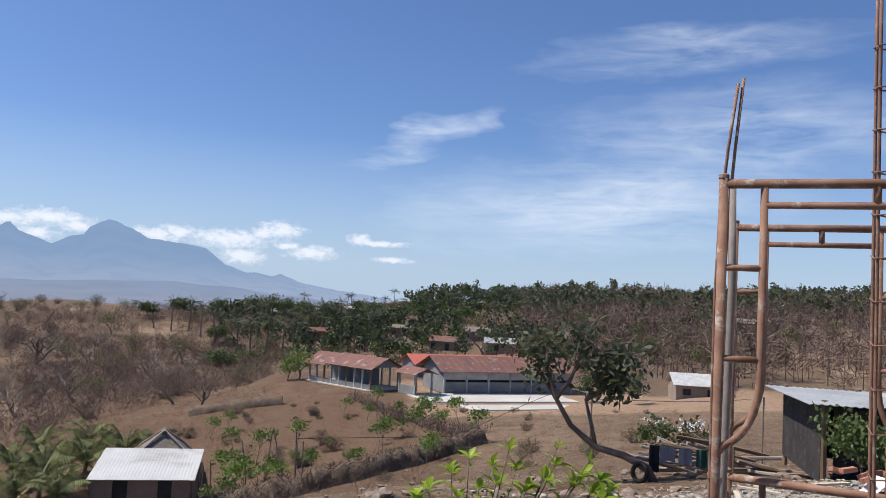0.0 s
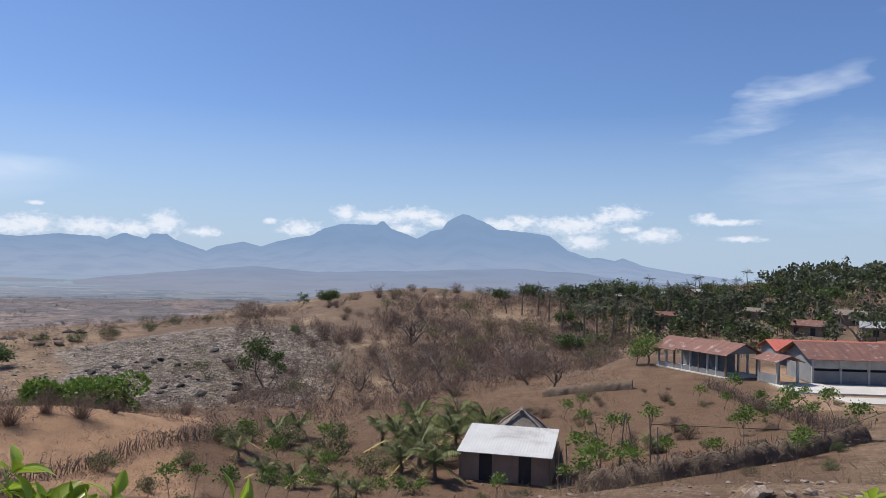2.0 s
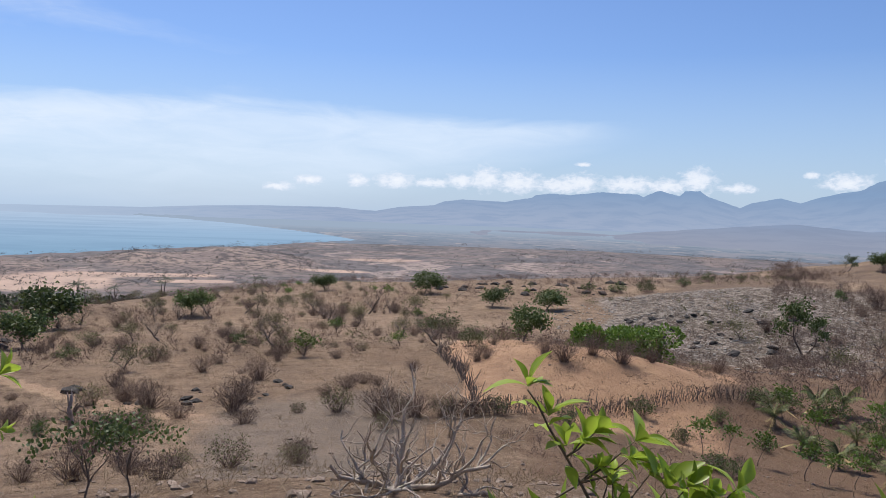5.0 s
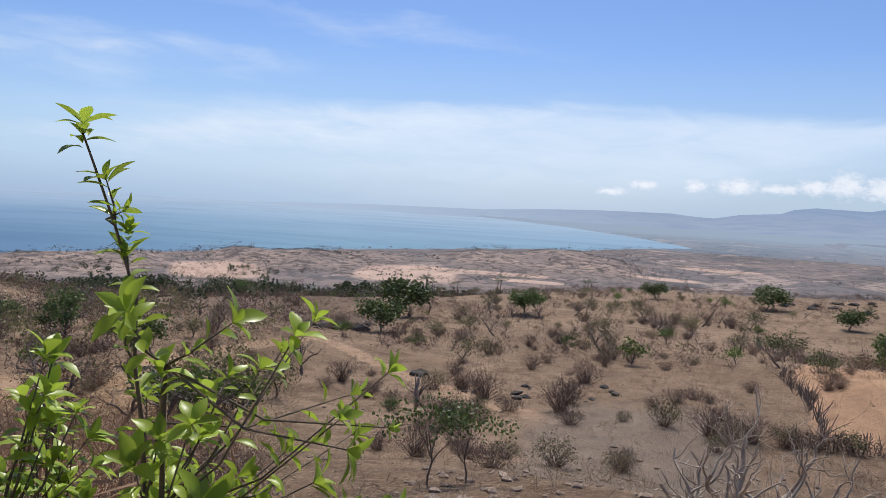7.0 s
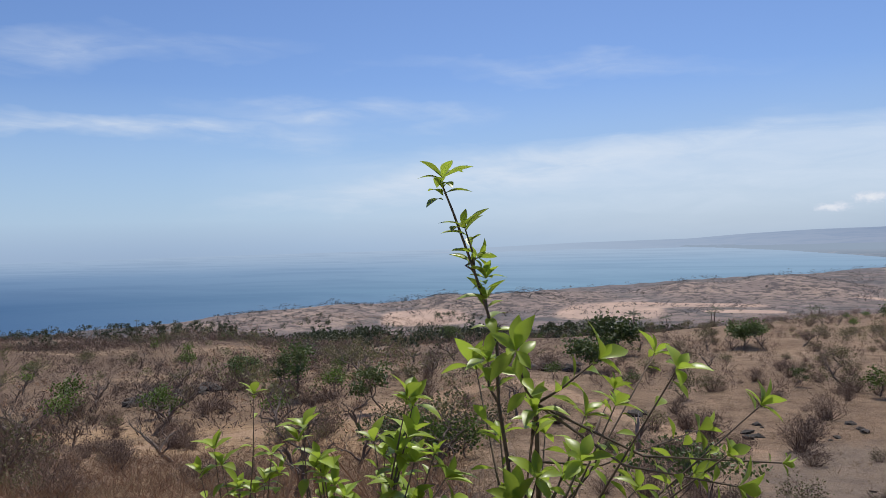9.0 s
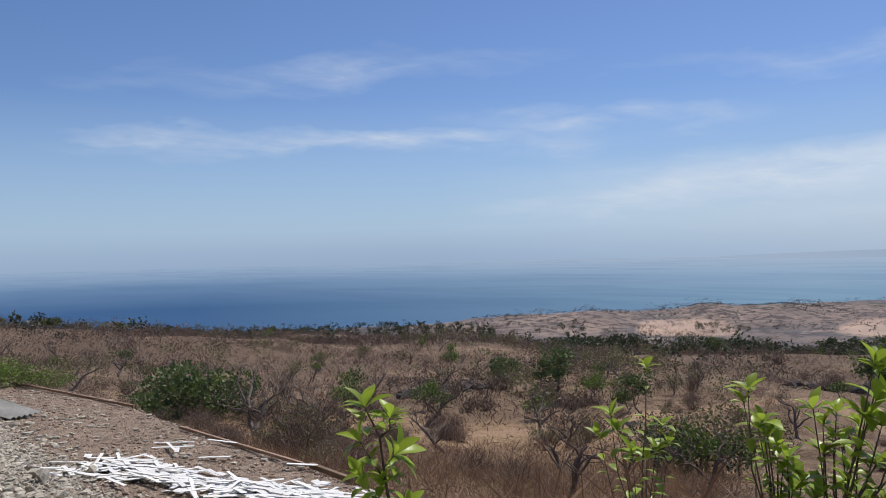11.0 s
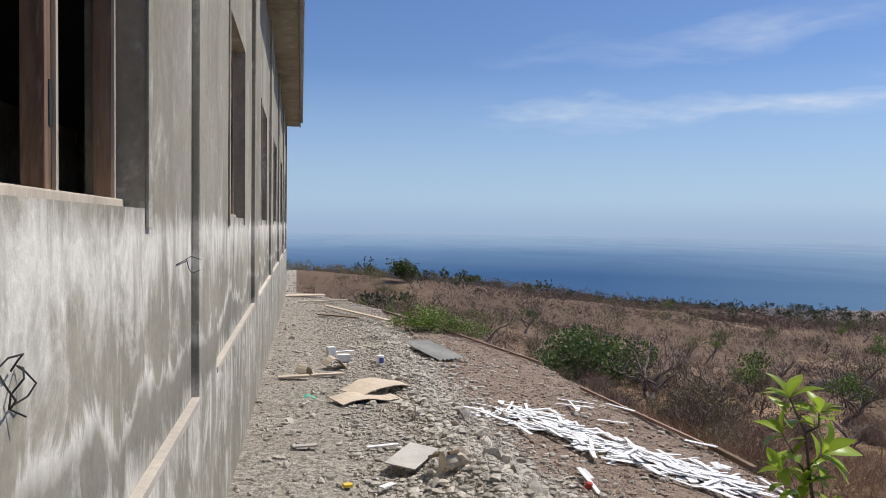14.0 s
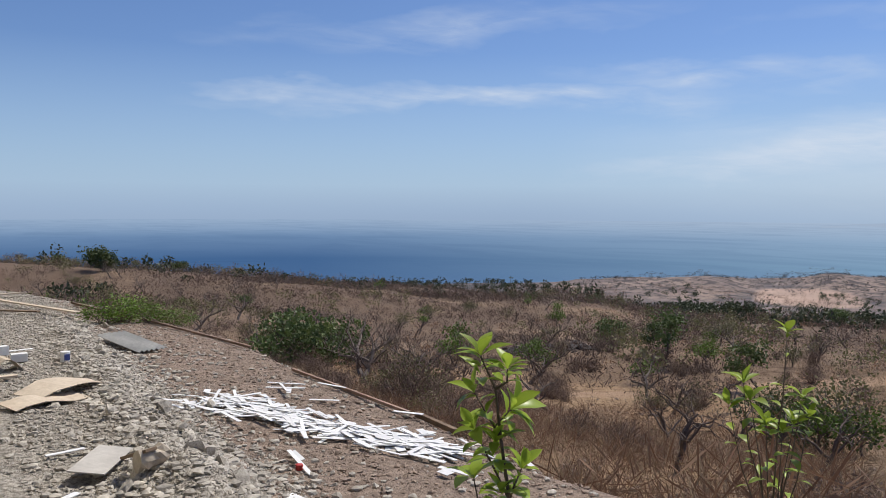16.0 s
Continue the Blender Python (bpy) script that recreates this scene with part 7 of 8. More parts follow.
def build_rubble():
    rng = random.Random(11)
    heap = thing("rubble", (0.8, 8, land_at(0.8, 8)), label="grey broken concrete and stones strewn beside the wall", category="rubble")
    base = Vector(heap.location)
    made = 0
    while made < 290:
        y = 3.2 + 15 * rng.random() ** 1.35
        ridge = rng.random() < 0.55
        x = rng.gauss(1.55 + 0.012 * (y - 6), 0.32) if ridge else rng.uniform(-0.3, 2.1)
        if x > pad_edge(np.array([y]))[0] - 0.3 or x < -0.38:
            continue
        s = 0.05 + 0.13 * rng.random() ** 2 if ridge else 0.04 + 0.1 * rng.random() ** 2
        st = new("stone", ROCKS[rng.randrange(8)])
        st.parent = heap
        z = land_at(x, y) + s * (0.1 + (0.3 * rng.random() if ridge else 0))
        st.matrix_basis = pose(x - base.x, y - base.y, z - base.z, rng.uniform(0, 360), rng.uniform(-30, 30), rng.uniform(0, 360)) @ Matrix.Diagonal((s, s, s, 1))
        made += 1


build_rubble()


def small_stones(name, seed, count, spot, s0, s1, meshes, label):
    """Chippings too many to count, as one mesh."""
    rng = np.random.default_rng(seed)
    xy = spot(rng, count)
    z = land(xy[:, 0], xy[:, 1])
    pieces = []
    protos = [(np.array([v.co[:] for v in m.vertices]), np.array([p.vertices[:] for p in m.polygons])) for m in meshes]
    for k, (v, f) in enumerate(protos):
        sel = np.arange(k, len(xy), len(protos))
        n = len(sel)
        s = s0 + (s1 - s0) * rng.uniform(0, 1, n) ** 3
        a = rng.uniform(0, 2 * math.pi, n)
        ca, sa = np.cos(a)[:, None], np.sin(a)[:, None]
        x = (v[None, :, 0] * ca - v[None, :, 1] * sa) * s[:, None] + xy[sel, 0][:, None]
        y = (v[None, :, 0] * sa + v[None, :, 1] * ca) * s[:, None] + xy[sel, 1][:, None]
        zz = v[None, :, 2] * s[:, None] + (z[sel] + 0.15 * s)[:, None]
        pieces.append((np.stack([x, y, zz], -1).reshape(-1, 3), (f[None] + (np.arange(n) * len(v))[:, None, None]).reshape(-1, 3)))
    v, f = joined(pieces)
    return tagged(new(name, mesh_of(name, v, f, meshes[0].materials[0])), label, "gravel", kind="stuff")


def on_rubble(rng, n):
    y = 2.6 + 24 * rng.uniform(0, 1, n) ** 1.5
    x = np.where(rng.uniform(0, 1, n) < 0.4, rng.normal(1.5, 0.4, n), np.where(rng.uniform(0, 1, n) < 0.3, rng.uniform(-0.4, 2.3, n), rng.uniform(0.5, 2.3, n)))
    x = np.minimum(np.clip(x, -0.42, 9), pad_edge(y) - 0.2)
    return np.stack([x, y], -1)


def on_slope_edge(rng, n):
    y = 1.5 + 22 * rng.uniform(0, 1, n) ** 1.3
    u = rng.uniform(0, 1, n)
    return np.stack([1.9 + u * np.maximum(pad_edge(y) - 1.6, 0.1), y], -1)


def on_hillside(rng, n):
    az, r = np.radians(rng.uniform(40, 190, n)), np.exp(rng.uniform(math.log(9), math.log(80), n))
    return np.stack([r * np.sin(az), r * np.cos(az)], -1)


def by_scaffold(rng, n):
    return np.stack([rng.uniform(-4, 2.5, n), rng.uniform(-13, -6, n)], -1)


small_stones("chippings", 1, 9000, on_rubble, 0.014, 0.085, ROCKS, "grey broken chippings beside the wall")
small_stones("chippings", 8, 26000, on_rubble, 0.012, 0.07, CHIPS, "sharp pale chips of concrete over the gravel")
def on_ridge(rng, n):
    y = 3.0 + 15 * rng.uniform(0, 1, n) ** 1.2
    return np.stack([1.5 + 0.012 * (y - 6) + rng.normal(0, 0.45, n), y], -1)


small_stones("chippings", 5, 2600, on_ridge, 0.02, 0.11, ROCKS, "heaped grey lumps of broken concrete")
small_stones("chippings", 6, 2200, on_slope_edge, 0.015, 0.09, ROCKS, "grey stones strewn over the outer bank")
small_stones("chippings", 9, 7000, on_slope_edge, 0.01, 0.05, CHIPS_BROWN, "small sharp brown chips strewn over the bank")
small_stones("chippings", 2, 5000, on_slope_edge, 0.01, 0.07, ROCKS_BROWN, "brown stones and grit on the outer bank")
small_stones("loose_stones", 3, 3500, on_hillside, 0.04, 0.26, ROCKS_BROWN, "loose brown stones on the hillside")
def on_crags(rng, n):
    az, r = np.radians(rng.uniform(107, 129, n)), rng.uniform(100, 175, n)
    keep = fbm(r * np.sin(az) / 9, r * np.cos(az) / 9, 3, 91) > -0.06
    az, r = az[keep], r[keep]
    return np.stack([r * np.sin(az), r * np.cos(az)], -1)


small_stones("loose_stones", 7, 4200, on_crags, 0.12, 0.75, ROCKS_CRAG, "pale and dark weathered rocks on the bare slope")
small_stones("chippings", 4, 2500, by_scaffold, 0.015, 0.09, ROCKS, "grey gravel round the scaffold")


def on_ground(name, x, y, turn, mat, label, category, shape, tip=0.0, lift=0.0, roll=0.0):
    """A loose piece lying on the ground: shape(bm) draws it about the origin."""
    bm = bmesh.new()
    shape(bm)
    ob = part(name, bm, mat, None)
    ob.matrix_basis = pose(x, y, land_at(x, y) + lift, tip, roll, turn)
    return tagged(ob, label, category)


def slab(l, w, t, bevel=0.004):
    return lambda bm: box(bm, -l / 2, l / 2, -w / 2, w / 2, 0, t, bevel=bevel)


def bent_sheet(l, w, sag, t=0.008, ragged=0.0, seed=0):
    """A limp sheet, bent along its length, with a torn edge."""

    def shape(bm):
        rng = random.Random(seed)
        n = 9
        rows = []
        for i in range(n):
            u = i / (n - 1)
            z = sag * math.sin(u * math.pi * 1.6) + 0.02
            h = w / 2 * (1 - ragged * rng.random())
            rows.append([bm.verts.new(q) for q in ((l * (u - 0.5), -h, z), (l * (u - 0.5), h, z + 0.02), (l * (u - 0.5), h, z + 0.02 - t), (l * (u - 0.5), -h, z - t))])
        for p, q in zip(rows, rows[1:]):
            for k in range(4):
                bm.faces.new((p[k], q[k], q[(k + 1) % 4], p[(k + 1) % 4]))
        bm.faces.new(rows[0])
        bm.faces.new(rows[-1][::-1])

    return shape


on_ground("cardboard_sheet", 1.18, 10.1, 38, CARD, "flattened torn cardboard sheet on the rubble", "cardboard", bent_sheet(1.35, 0.5, 0.07, ragged=0.25, seed=2), lift=0.06)
on_ground("cardboard_sheet", 0.82, 9.55, 25, CARD, "torn cardboard piece under another sheet", "cardboard", bent_sheet(0.8, 0.4, 0.03, ragged=0.3, seed=3), lift=0.03)
on_ground("board", 1.0, 6.95, 62, BOARD, "grey sheet of board lying on the rubble", "board", slab(0.62, 0.27, 0.012), lift=0.09, tip=6)
on_ground("board", 1.2, 6.55, 118, WOOD, "short dark board end on the rubble", "board", slab(0.3, 0.1, 0.025), lift=0.16, roll=20)


def torn_jug(bm):
    """A crumpled dusty container, open on one side."""
    rng = random.Random(4)
    rings = []
    for i in range(6):
        u = i / 5
        rings.append([bm.verts.new((0.12 * (u - 0.5) * 2, (0.06 + 0.045 * rng.random()) * math.cos(a) * (0.75 + 0.25 * math.sin(u * 3)), 0.075 + (0.055 + 0.045 * rng.random()) * math.sin(a))) for a in (2 * math.pi * k / 10 for k in range(10))])
    for p, q in zip(rings, rings[1:]):
        for k in range(10):
            bm.faces.new((p[k], q[k], q[(k + 1) % 10], p[(k + 1) % 10]))
    bm.faces.new(rings[0][::-1])


on_ground("crushed_jug", 1.28, 6.5, 20, PLASTIC_CREAM, "crushed dusty plastic jug among the stones", "container", torn_jug, lift=0.03)
on_ground("yellow_packet", 0.42, 6.4, 15, YELLOW, "small bright yellow packet on the rubble", "packet", slab(0.07, 0.06, 0.025), lift=0.02)
on_ground("green_scrap", 0.17, 9.6, 30, TEAL, "small green plastic scrap", "plastic scrap", bent_sheet(0.14, 0.06, 0.02, 0.004, 0.4, 5), lift=0.02)
on_ground("plastic_lid", 2.34, 6.3, 0, RED, "small red plastic lid on the bank", "lid", lambda bm: tube(bm, [(0, 0, 0), (0, 0, 0.04), (0, 0, 0.045)], [0.03, 0.03, 0.022], 12), lift=0.01)
on_ground("wood_scrap", -0.03, 10.9, 10, CARD, "pale splintered wood pieces by the wall", "wood scrap", slab(0.42, 0.1, 0.03), lift=0.03)
on_ground("paper_scrap", 0.12, 11.2, 60, CARD, "pale crumpled paper sack piece on rubble", "paper scrap", bent_sheet(0.26, 0.22, 0.09, ragged=0.5, seed=13), lift=0.04)
on_ground("wood_scrap", 0.42, 11.2, 5, CARD, "pale splintered board by the wall", "wood scrap", slab(0.45, 0.09, 0.03), lift=0.03)
on_ground("paper_sack", 0.6, 11.9, 20, CARD, "brown crumpled paper sack on the rubble", "sack", bent_sheet(0.42, 0.3, 0.1, ragged=0.5, seed=12), lift=0.05)
on_ground("white_strip", 0.75, 13.4, 10, WHITE, "white offcut strip on the rubble", "offcut", slab(0.4, 0.07, 0.01), lift=0.05)
on_ground("white_strip", 0.8, 7.45, 12, WHITE, "white offcut strip among the stones", "offcut", slab(0.3, 0.045, 0.01), lift=0.04)
on_ground("white_strip", 0.1, 7.4, 5, BOARD, "pale board offcut by the wall", "offcut", slab(0.22, 0.07, 0.015), lift=0.03)
on_ground("white_strip", 0.72, 6.35, 40, WHITE, "white offcut piece among the stones", "offcut", slab(0.14, 0.06, 0.01), lift=0.05)



def tin_can(x, y):
    ob = thing("tin_can", (x, y, land_at(x, y) + 0.02), 15, label="white and blue tin standing on the rubble", category="can")
    bm = bmesh.new()
    tube(bm, [(0, 0, 0), (0, 0, 0.004), (0, 0, 0.136), (0, 0, 0.14)], [0.058, 0.062, 0.062, 0.058], 16)
    part("body", bm, WHITE, ob)
    bm = bmesh.new()
    box(bm, -0.035, 0.035, -0.066, -0.06, 0.03, 0.11)
    part("printed_band", bm, BLUE, ob, "dark blue printed panel")
    return ob


tin_can(1.24, 12.0)
on_ground("carton", 0.55, 13.2, 20, WHITE, "small white carton with a dark open end", "carton", slab(0.13, 0.12, 0.13), lift=0.02)
on_ground("carton", 0.72, 12.5, 5, WHITE, "small white carton on the rubble", "carton", slab(0.2, 0.12, 0.11), lift=0.02)


def ribbed(l, w, ribs, h):
    def shape(bm):
        roof_sheet(bm, (-l / 2, -w / 2, 0.02), (-l / 2, w / 2, 0.02), (l / 2, w / 2, 0.06), (l / 2, -w / 2, 0.06), 0.004, ribs, h)

    return shape


on_ground("roofing_sheet", 2.32, 13.4, 110, OLDZINC, "dull ribbed zinc sheet lying on the bank", "roofing sheet", ribbed(1.25, 0.48, 6, 0.035), lift=0.07, roll=-4)
on_ground("plank", 1.4, 19.9, -68, CARD, "long brown plank across the rubble", "plank", slab(3.6, 0.12, 0.03), lift=0.12)
on_ground("plank", 0.95, 19.4, -40, WOOD, "dark short plank in the rubble", "plank", slab(1.2, 0.12, 0.03), lift=0.08)
on_ground("board", 0.05, 26.6, 5, CARD, "pale flat board at the end of the wall", "board", slab(1.6, 0.6, 0.03), lift=0.04)
on_ground("plank", 0.75, 24.6, 20, CARD, "pale plank lying across the ground", "plank", slab(1.6, 0.12, 0.04), lift=0.05)


POLEWOOD = surface("weathered_timber", [(0.34, 0.24, 0.18), (0.24, 0.16, 0.115)], 2, 25, 0.9)


def beam(name, a, b, r, mat, label):
    """A long thin timber lying from a to b on the ground."""
    bm = bmesh.new()
    pts = []
    for k in range(6):
        u = k / 5
        x, y = a[0] + (b[0] - a[0]) * u, a[1] + (b[1] - a[1]) * u
        z = (land_at(*a) * (1 - u) + land_at(*b) * u) + r + 0.02
        pts.append(Vector((x, y, z)) - Vector((*a, land_at(*a))))
    tube(bm, pts, r, 4)
    ob = part(name, bm, mat, None)
    ob.location = (*a, land_at(*a))
    return tagged(ob, label, "timber")


beam("timber_pole", (3.95, 10.7), (4.12, 7.7), 0.024, POLEWOOD, "long squared timber along the bank edge")
beam("timber_pole", (4.15, 7.6), (4.2, 6.9), 0.035, WOOD, "short dark timber on the bank edge")
beam("timber_pole", (3.2, 17.8), (4.06, 12.9), 0.026, POLEWOOD, "long pale timber along the bank edge")
beam("timber_pole", (2.3, 21.5), (3.1, 18.2), 0.03, WOOD, "weathered timber along the bank edge")


def build_offcuts():
    """A spill of white strips, each a piece of its own."""
    rng = random.Random(8)
    heap = thing("offcut_heap", (2.9, 8.0, land_at(2.9, 8.0)), label="spill of white painted offcut strips on the bank", category="offcuts")
    base = Vector(heap.location)
    protos = []
    for l, w_, t in ((0.52, 0.034, 0.006), (0.36, 0.042, 0.006), (0.24, 0.05, 0.005), (0.13, 0.075, 0.004)):
        bm = bmesh.new()
        box(bm, -l / 2, l / 2, -w_ / 2, w_ / 2, 0, t)
        me = bpy.data.meshes.new("strip")
        bm.to_mesh(me)
        bm.free()
        me.materials.append(WHITE)
        protos.append(me)
    for k in range(295):
        u = rng.random()
        x, y = 2.45 + 1.15 * u + rng.gauss(0, 0.19 - 0.06 * u), 9.2 - 3.0 * u + rng.gauss(0, 0.2)
        if k > 272:
            x, y = rng.uniform(1.9, 4.2), rng.uniform(5.6, 10)
        along = math.degrees(math.atan2(-3.1, 1.15))
        st = new("strip", protos[rng.choice((0, 0, 1, 1, 2, 3))])
        st.parent = heap
        z = land_at(x, y) + 0.015 + 0.06 * rng.random() * math.exp(-((u - 0.5) * 2) ** 2)
        st.matrix_basis = pose(x - base.x, y - base.y, z - base.z, rng.uniform(-8, 8), rng.uniform(-6, 6), along + rng.gauss(0, 34))


build_offcuts()
FRESH_BUSH = [c for c in B_GREEN.children if c.name.startswith("foliage")][0].data.copy()
FRESH_BUSH.materials[0] = LEAF_BRIGHT
for k, (x, y, s) in enumerate(((2.5, 17.2, 0.6), (2.9, 17.4, 0.66), (3.35, 17.2, 0.55), (3.75, 16.8, 0.45), (3.1, 18.2, 0.6))):
    g = copy_thing(B_GREEN, pose(0, 0, 0))
    g.matrix_basis = Matrix.Translation((x, y, land_at(x, y) - 0.05)) @ Matrix.Rotation(k * 1.3, 4, "Z") @ Matrix.Diagonal((s, s, s * 0.7, 1))
    tagged(g, "low bright green leafy bush on the bank")
    for ch in g.children:
        if ch.name.startswith("foliage"):
            ch.data = FRESH_BUSH

# ---- scaffold and column bars ----
TWIGWOOD_YARD = surface("grey_poles", [(0.21, 0.17, 0.14), (0.13, 0.11, 0.09)], 3, 30, 0.95)
STEEL_PALE = surface("worn_steel", [(0.36, 0.27, 0.2), (0.24, 0.13, 0.08), (0.5, 0.46, 0.4)], 8, 60, 0.6, bump=0.3, depth=0.003)


def scaffold_frame(x, y, z_top, turn, drop, label, width=1.22):
    """A walk-through frame: two legs, a top bar, an inner hoop with rungs and short struts."""
    ob = thing("scaffold_frame", (x, y, z_top), turn, label=label, category="scaffold", group="scaffold frames")
    r = 0.021
    for k, lx in enumerate((0.0, width)):
        bm = bmesh.new()
        tube(bm, [(lx, 0, 0.03), (lx, 0, -drop)], r, 12)
        leg = part("leg", bm, RUST, ob, smooth=True)
        bm = bmesh.new()
        tube(bm, [(lx, 0, 0.02), (lx, 0, 0.035), (lx, 0, 0.04)], [r * 1.15, r * 1.15, r * 0.8], 12)
        part("collar", bm, STEEL_PALE, leg)
        s = 1 if k == 0 else -1
        ix = lx + s * 0.17
        bm = bmesh.new()
        pts = [(ix, 0, 0), (ix, 0, -0.86)] + [(lx + s * (0.17 * math.cos(a)), 0, -0.86 - 0.30 * math.sin(a)) for a in np.linspace(0.3, 1.35, 6)] + [(lx, 0, -1.2)]
        tube(bm, [tuple(float(v) for v in p) for p in pts], r * 0.8, 10)
        part("inner_hoop", bm, RUST, ob, smooth=True)
        for h in (-0.38, -0.78):
            bm = bmesh.new()
            tube(bm, [(lx, 0, h), (ix, 0, h)], r * 0.7, 9)
            part("rung", bm, RUST, ob, smooth=True)
    for h, a, b in ((-0.005, 0.0, width), (-0.1, 0.17, width - 0.17)):
        bm = bmesh.new()
        tube(bm, [(a, 0, h), (b, 0, h)], r * (1 if h > -0.05 else 0.75), 12)
        part("cross_bar", bm, RUST, ob, smooth=True)
    for u in (0.5, 0.8):
        bm = bmesh.new()
        tube(bm, [(width * u, 0, 0), (width * u, 0, -0.1)], r * 0.75, 9)
        part("strut", bm, RUST, ob, smooth=True)
    return ob


scaffold_frame(-0.18, -3.67, 0.67, 178, 2.75, "rusty walk-through scaffold frame on the gravel")
scaffold_frame(-0.30, -4.86, 0.60, 174, 2.75, "rusty scaffold frame with white paint spots", 0.92)
scaffold_frame(-0.26, -4.30, -0.74, 172, 1.35, "low rusty scaffold frame behind the others", 1.3)


def column_bars(x, y, bars, top, ties, label, bend=0.0):
    """Reinforcing bars of a column with their ties."""
    ob = thing("column_bars", (x, y, land_at(x, y)), label=label, category="reinforcing bars")
    h = top - land_at(x, y)
    for k, (bx, by) in enumerate(bars):
        bm = bmesh.new()
        n = 9
        pts = [(bx + bend * max(0, (i / n - 0.72)) ** 1.3 * (2.2 + 0.5 * k), by, h * i / n) for i in range(n + 1)]
        pts[-1] = (pts[-1][0], by, h - 0.03 * k)
        tube(bm, pts, 0.008, 8)
        part("bar", bm, RUST, ob, smooth=True)
    xs, ys = [b[0] for b in bars], [b[1] for b in bars]
    for i in range(ties):
        z = h * (0.1 + 0.85 * i / max(ties, 1))
        if bend and z > 0.66 * h:
            break
        bm = bmesh.new()
        loop = [(min(xs) - 0.01, min(ys) - 0.01, z), (max(xs) + 0.01, min(ys) - 0.01, z + 0.02), (max(xs) + 0.01, max(ys) + 0.01, z), (min(xs) - 0.01, max(ys) + 0.01, z + 0.01), (min(xs) - 0.01, min(ys) - 0.01, z)]
        tube(bm, loop, 0.004, 5)
        part("tie", bm, RUST, ob)
    return ob


column_bars(-0.205, -4.2, ((-0.012, 0), (0.03, 0.01)), 1.3, 3, "bent rusty reinforcing bars behind a scaffold leg", -0.16)
column_bars(-0.86, -4.05, ((0, 0), (-0.07, 0), (-0.07, 0.08), (0, 0.08)), 1.75, 16, "tall rusty column cage of tied bars")
bm = bmesh.new()
tube(bm, [(0, 0, 0), (0.012, 0, 1.0), (-0.01, 0, 2.2), (0.0, 0, 2.75)], [0.022, 0.021, 0.02, 0.018], 9)
post = part("timber_post", bm, BARK_PALE, None, smooth=True)
post.location = (-0.245, -4.2, land_at(-0.245, -4.2))
tagged(post, "pale rough timber post behind the scaffold leg", "post")

# ---- yard with the crooked tree, washing, wood and shack ----
def crooked_tree():
    rng = np.random.default_rng(6)
    base = Vector((0.36, -14.06, land_at(0.36, -14.06) - 0.1))
    ob = thing("crooked_tree", base, label="small crooked tree leaning low with dark leathery leaves", category="tree")
    limbs = [((0.36, -14.06, base.z), (0.5, -14.05, -2.68), (0.9, -14.03, -2.5), (1.4, -14.0, -2.4), (1.85, -13.95, -2.05), (2.12, -13.9, -1.6), (2.3, -13.9, -1.05), (2.35, -13.9, -0.6)),
             ((1.4, -14.0, -2.4), (1.5, -14.05, -2.0), (1.62, -14.1, -1.6), (1.4, -14.1, -1.15), (1.2, -14.1, -0.8)),
             ((2.12, -13.9, -1.6), (1.85, -13.8, -1.2), (1.7, -13.8, -0.75), (1.65, -13.8, -0.35)),
             ((2.12, -13.9, -1.6), (2.45, -14.0, -1.15), (2.62, -14.1, -0.75)),
             ((1.62, -14.1, -1.6), (1.25, -14.2, -1.35), (0.95, -14.2, -1.2)),
             ((1.4, -14.1, -1.15), (1.0, -14.0, -1.0), (0.9, -14.0, -0.75))]
    tips = []
    for k, pts in enumerate(limbs):
        bm = bmesh.new()
        r0 = 0.085 if k == 0 else 0.042
        n = len(pts)
        tube(bm, [Vector(p) - base for p in pts], [r0 * (1 - 0.75 * i / (n - 1)) for i in range(n)], 8)
        part("trunk" if k == 0 else "limb", bm, BARK, ob, smooth=True)
        tips += [np.array(p) - np.array(base) for p in pts[-2:]]
    tips = np.array(tips)
    n = 950
    c = tips[rng.integers(0, len(tips), n)] + rng.normal(size=(n, 3)) * np.array([0.17, 0.17, 0.15])
    v, f = cards(c, rng.normal(size=(n, 3)) + np.array([0, 0, -0.3]), 0.17, 0.045, rng)
    crown = new("crown", mesh_of("crown", v, f, LEAF_DARK))
    crown.parent = ob
    for a, b in zip(tips[::2], tips[1::2]):
        for _ in range(5):
            e = b + rng.normal(size=3) * 0.3
            bm = bmesh.new()
            tube(bm, [Vector(b), Vector((b + e) / 2 + rng.normal(size=3) * 0.04), Vector(e)], [0.014, 0.009, 0.005], 4)
            part("twig", bm, BARK, ob)
    return ob


crooked_tree()
bm = bmesh.new()
tube(bm, [(0, 0, 0.3), (1.5, 0.6, 0.1), (3.1, 1.2, 0.0), (6.3, 3.1, 0.03)], 0.016, 5)
rope = part("rope", bm, BARK_PALE, None)
rope.matrix_basis = Matrix.Translation((-3.1, -32.7, -3.43))
tagged(rope, "thin pale rope strung across the yard", "rope")
for x, y in ((-3.1, -32.7), (3.2, -29.6)):
    bm = bmesh.new()
    tube(bm, [(0, 0, -0.3), (0.02, 0, 0.6), (0, 0, -3.1 - land_at(x, y))], [0.04, 0.035, 0.03], 6)
    post = part("pole", bm, TWIGWOOD_YARD, None)
    post.location = (x, y, land_at(x, y))
    tagged(post, "thin crooked wooden pole holding a rope", "pole")
CLOTH_DARK = surface("dark_cloth", [(0.03, 0.03, 0.035), (0.02, 0.02, 0.025)], 5, 40, 0.95)
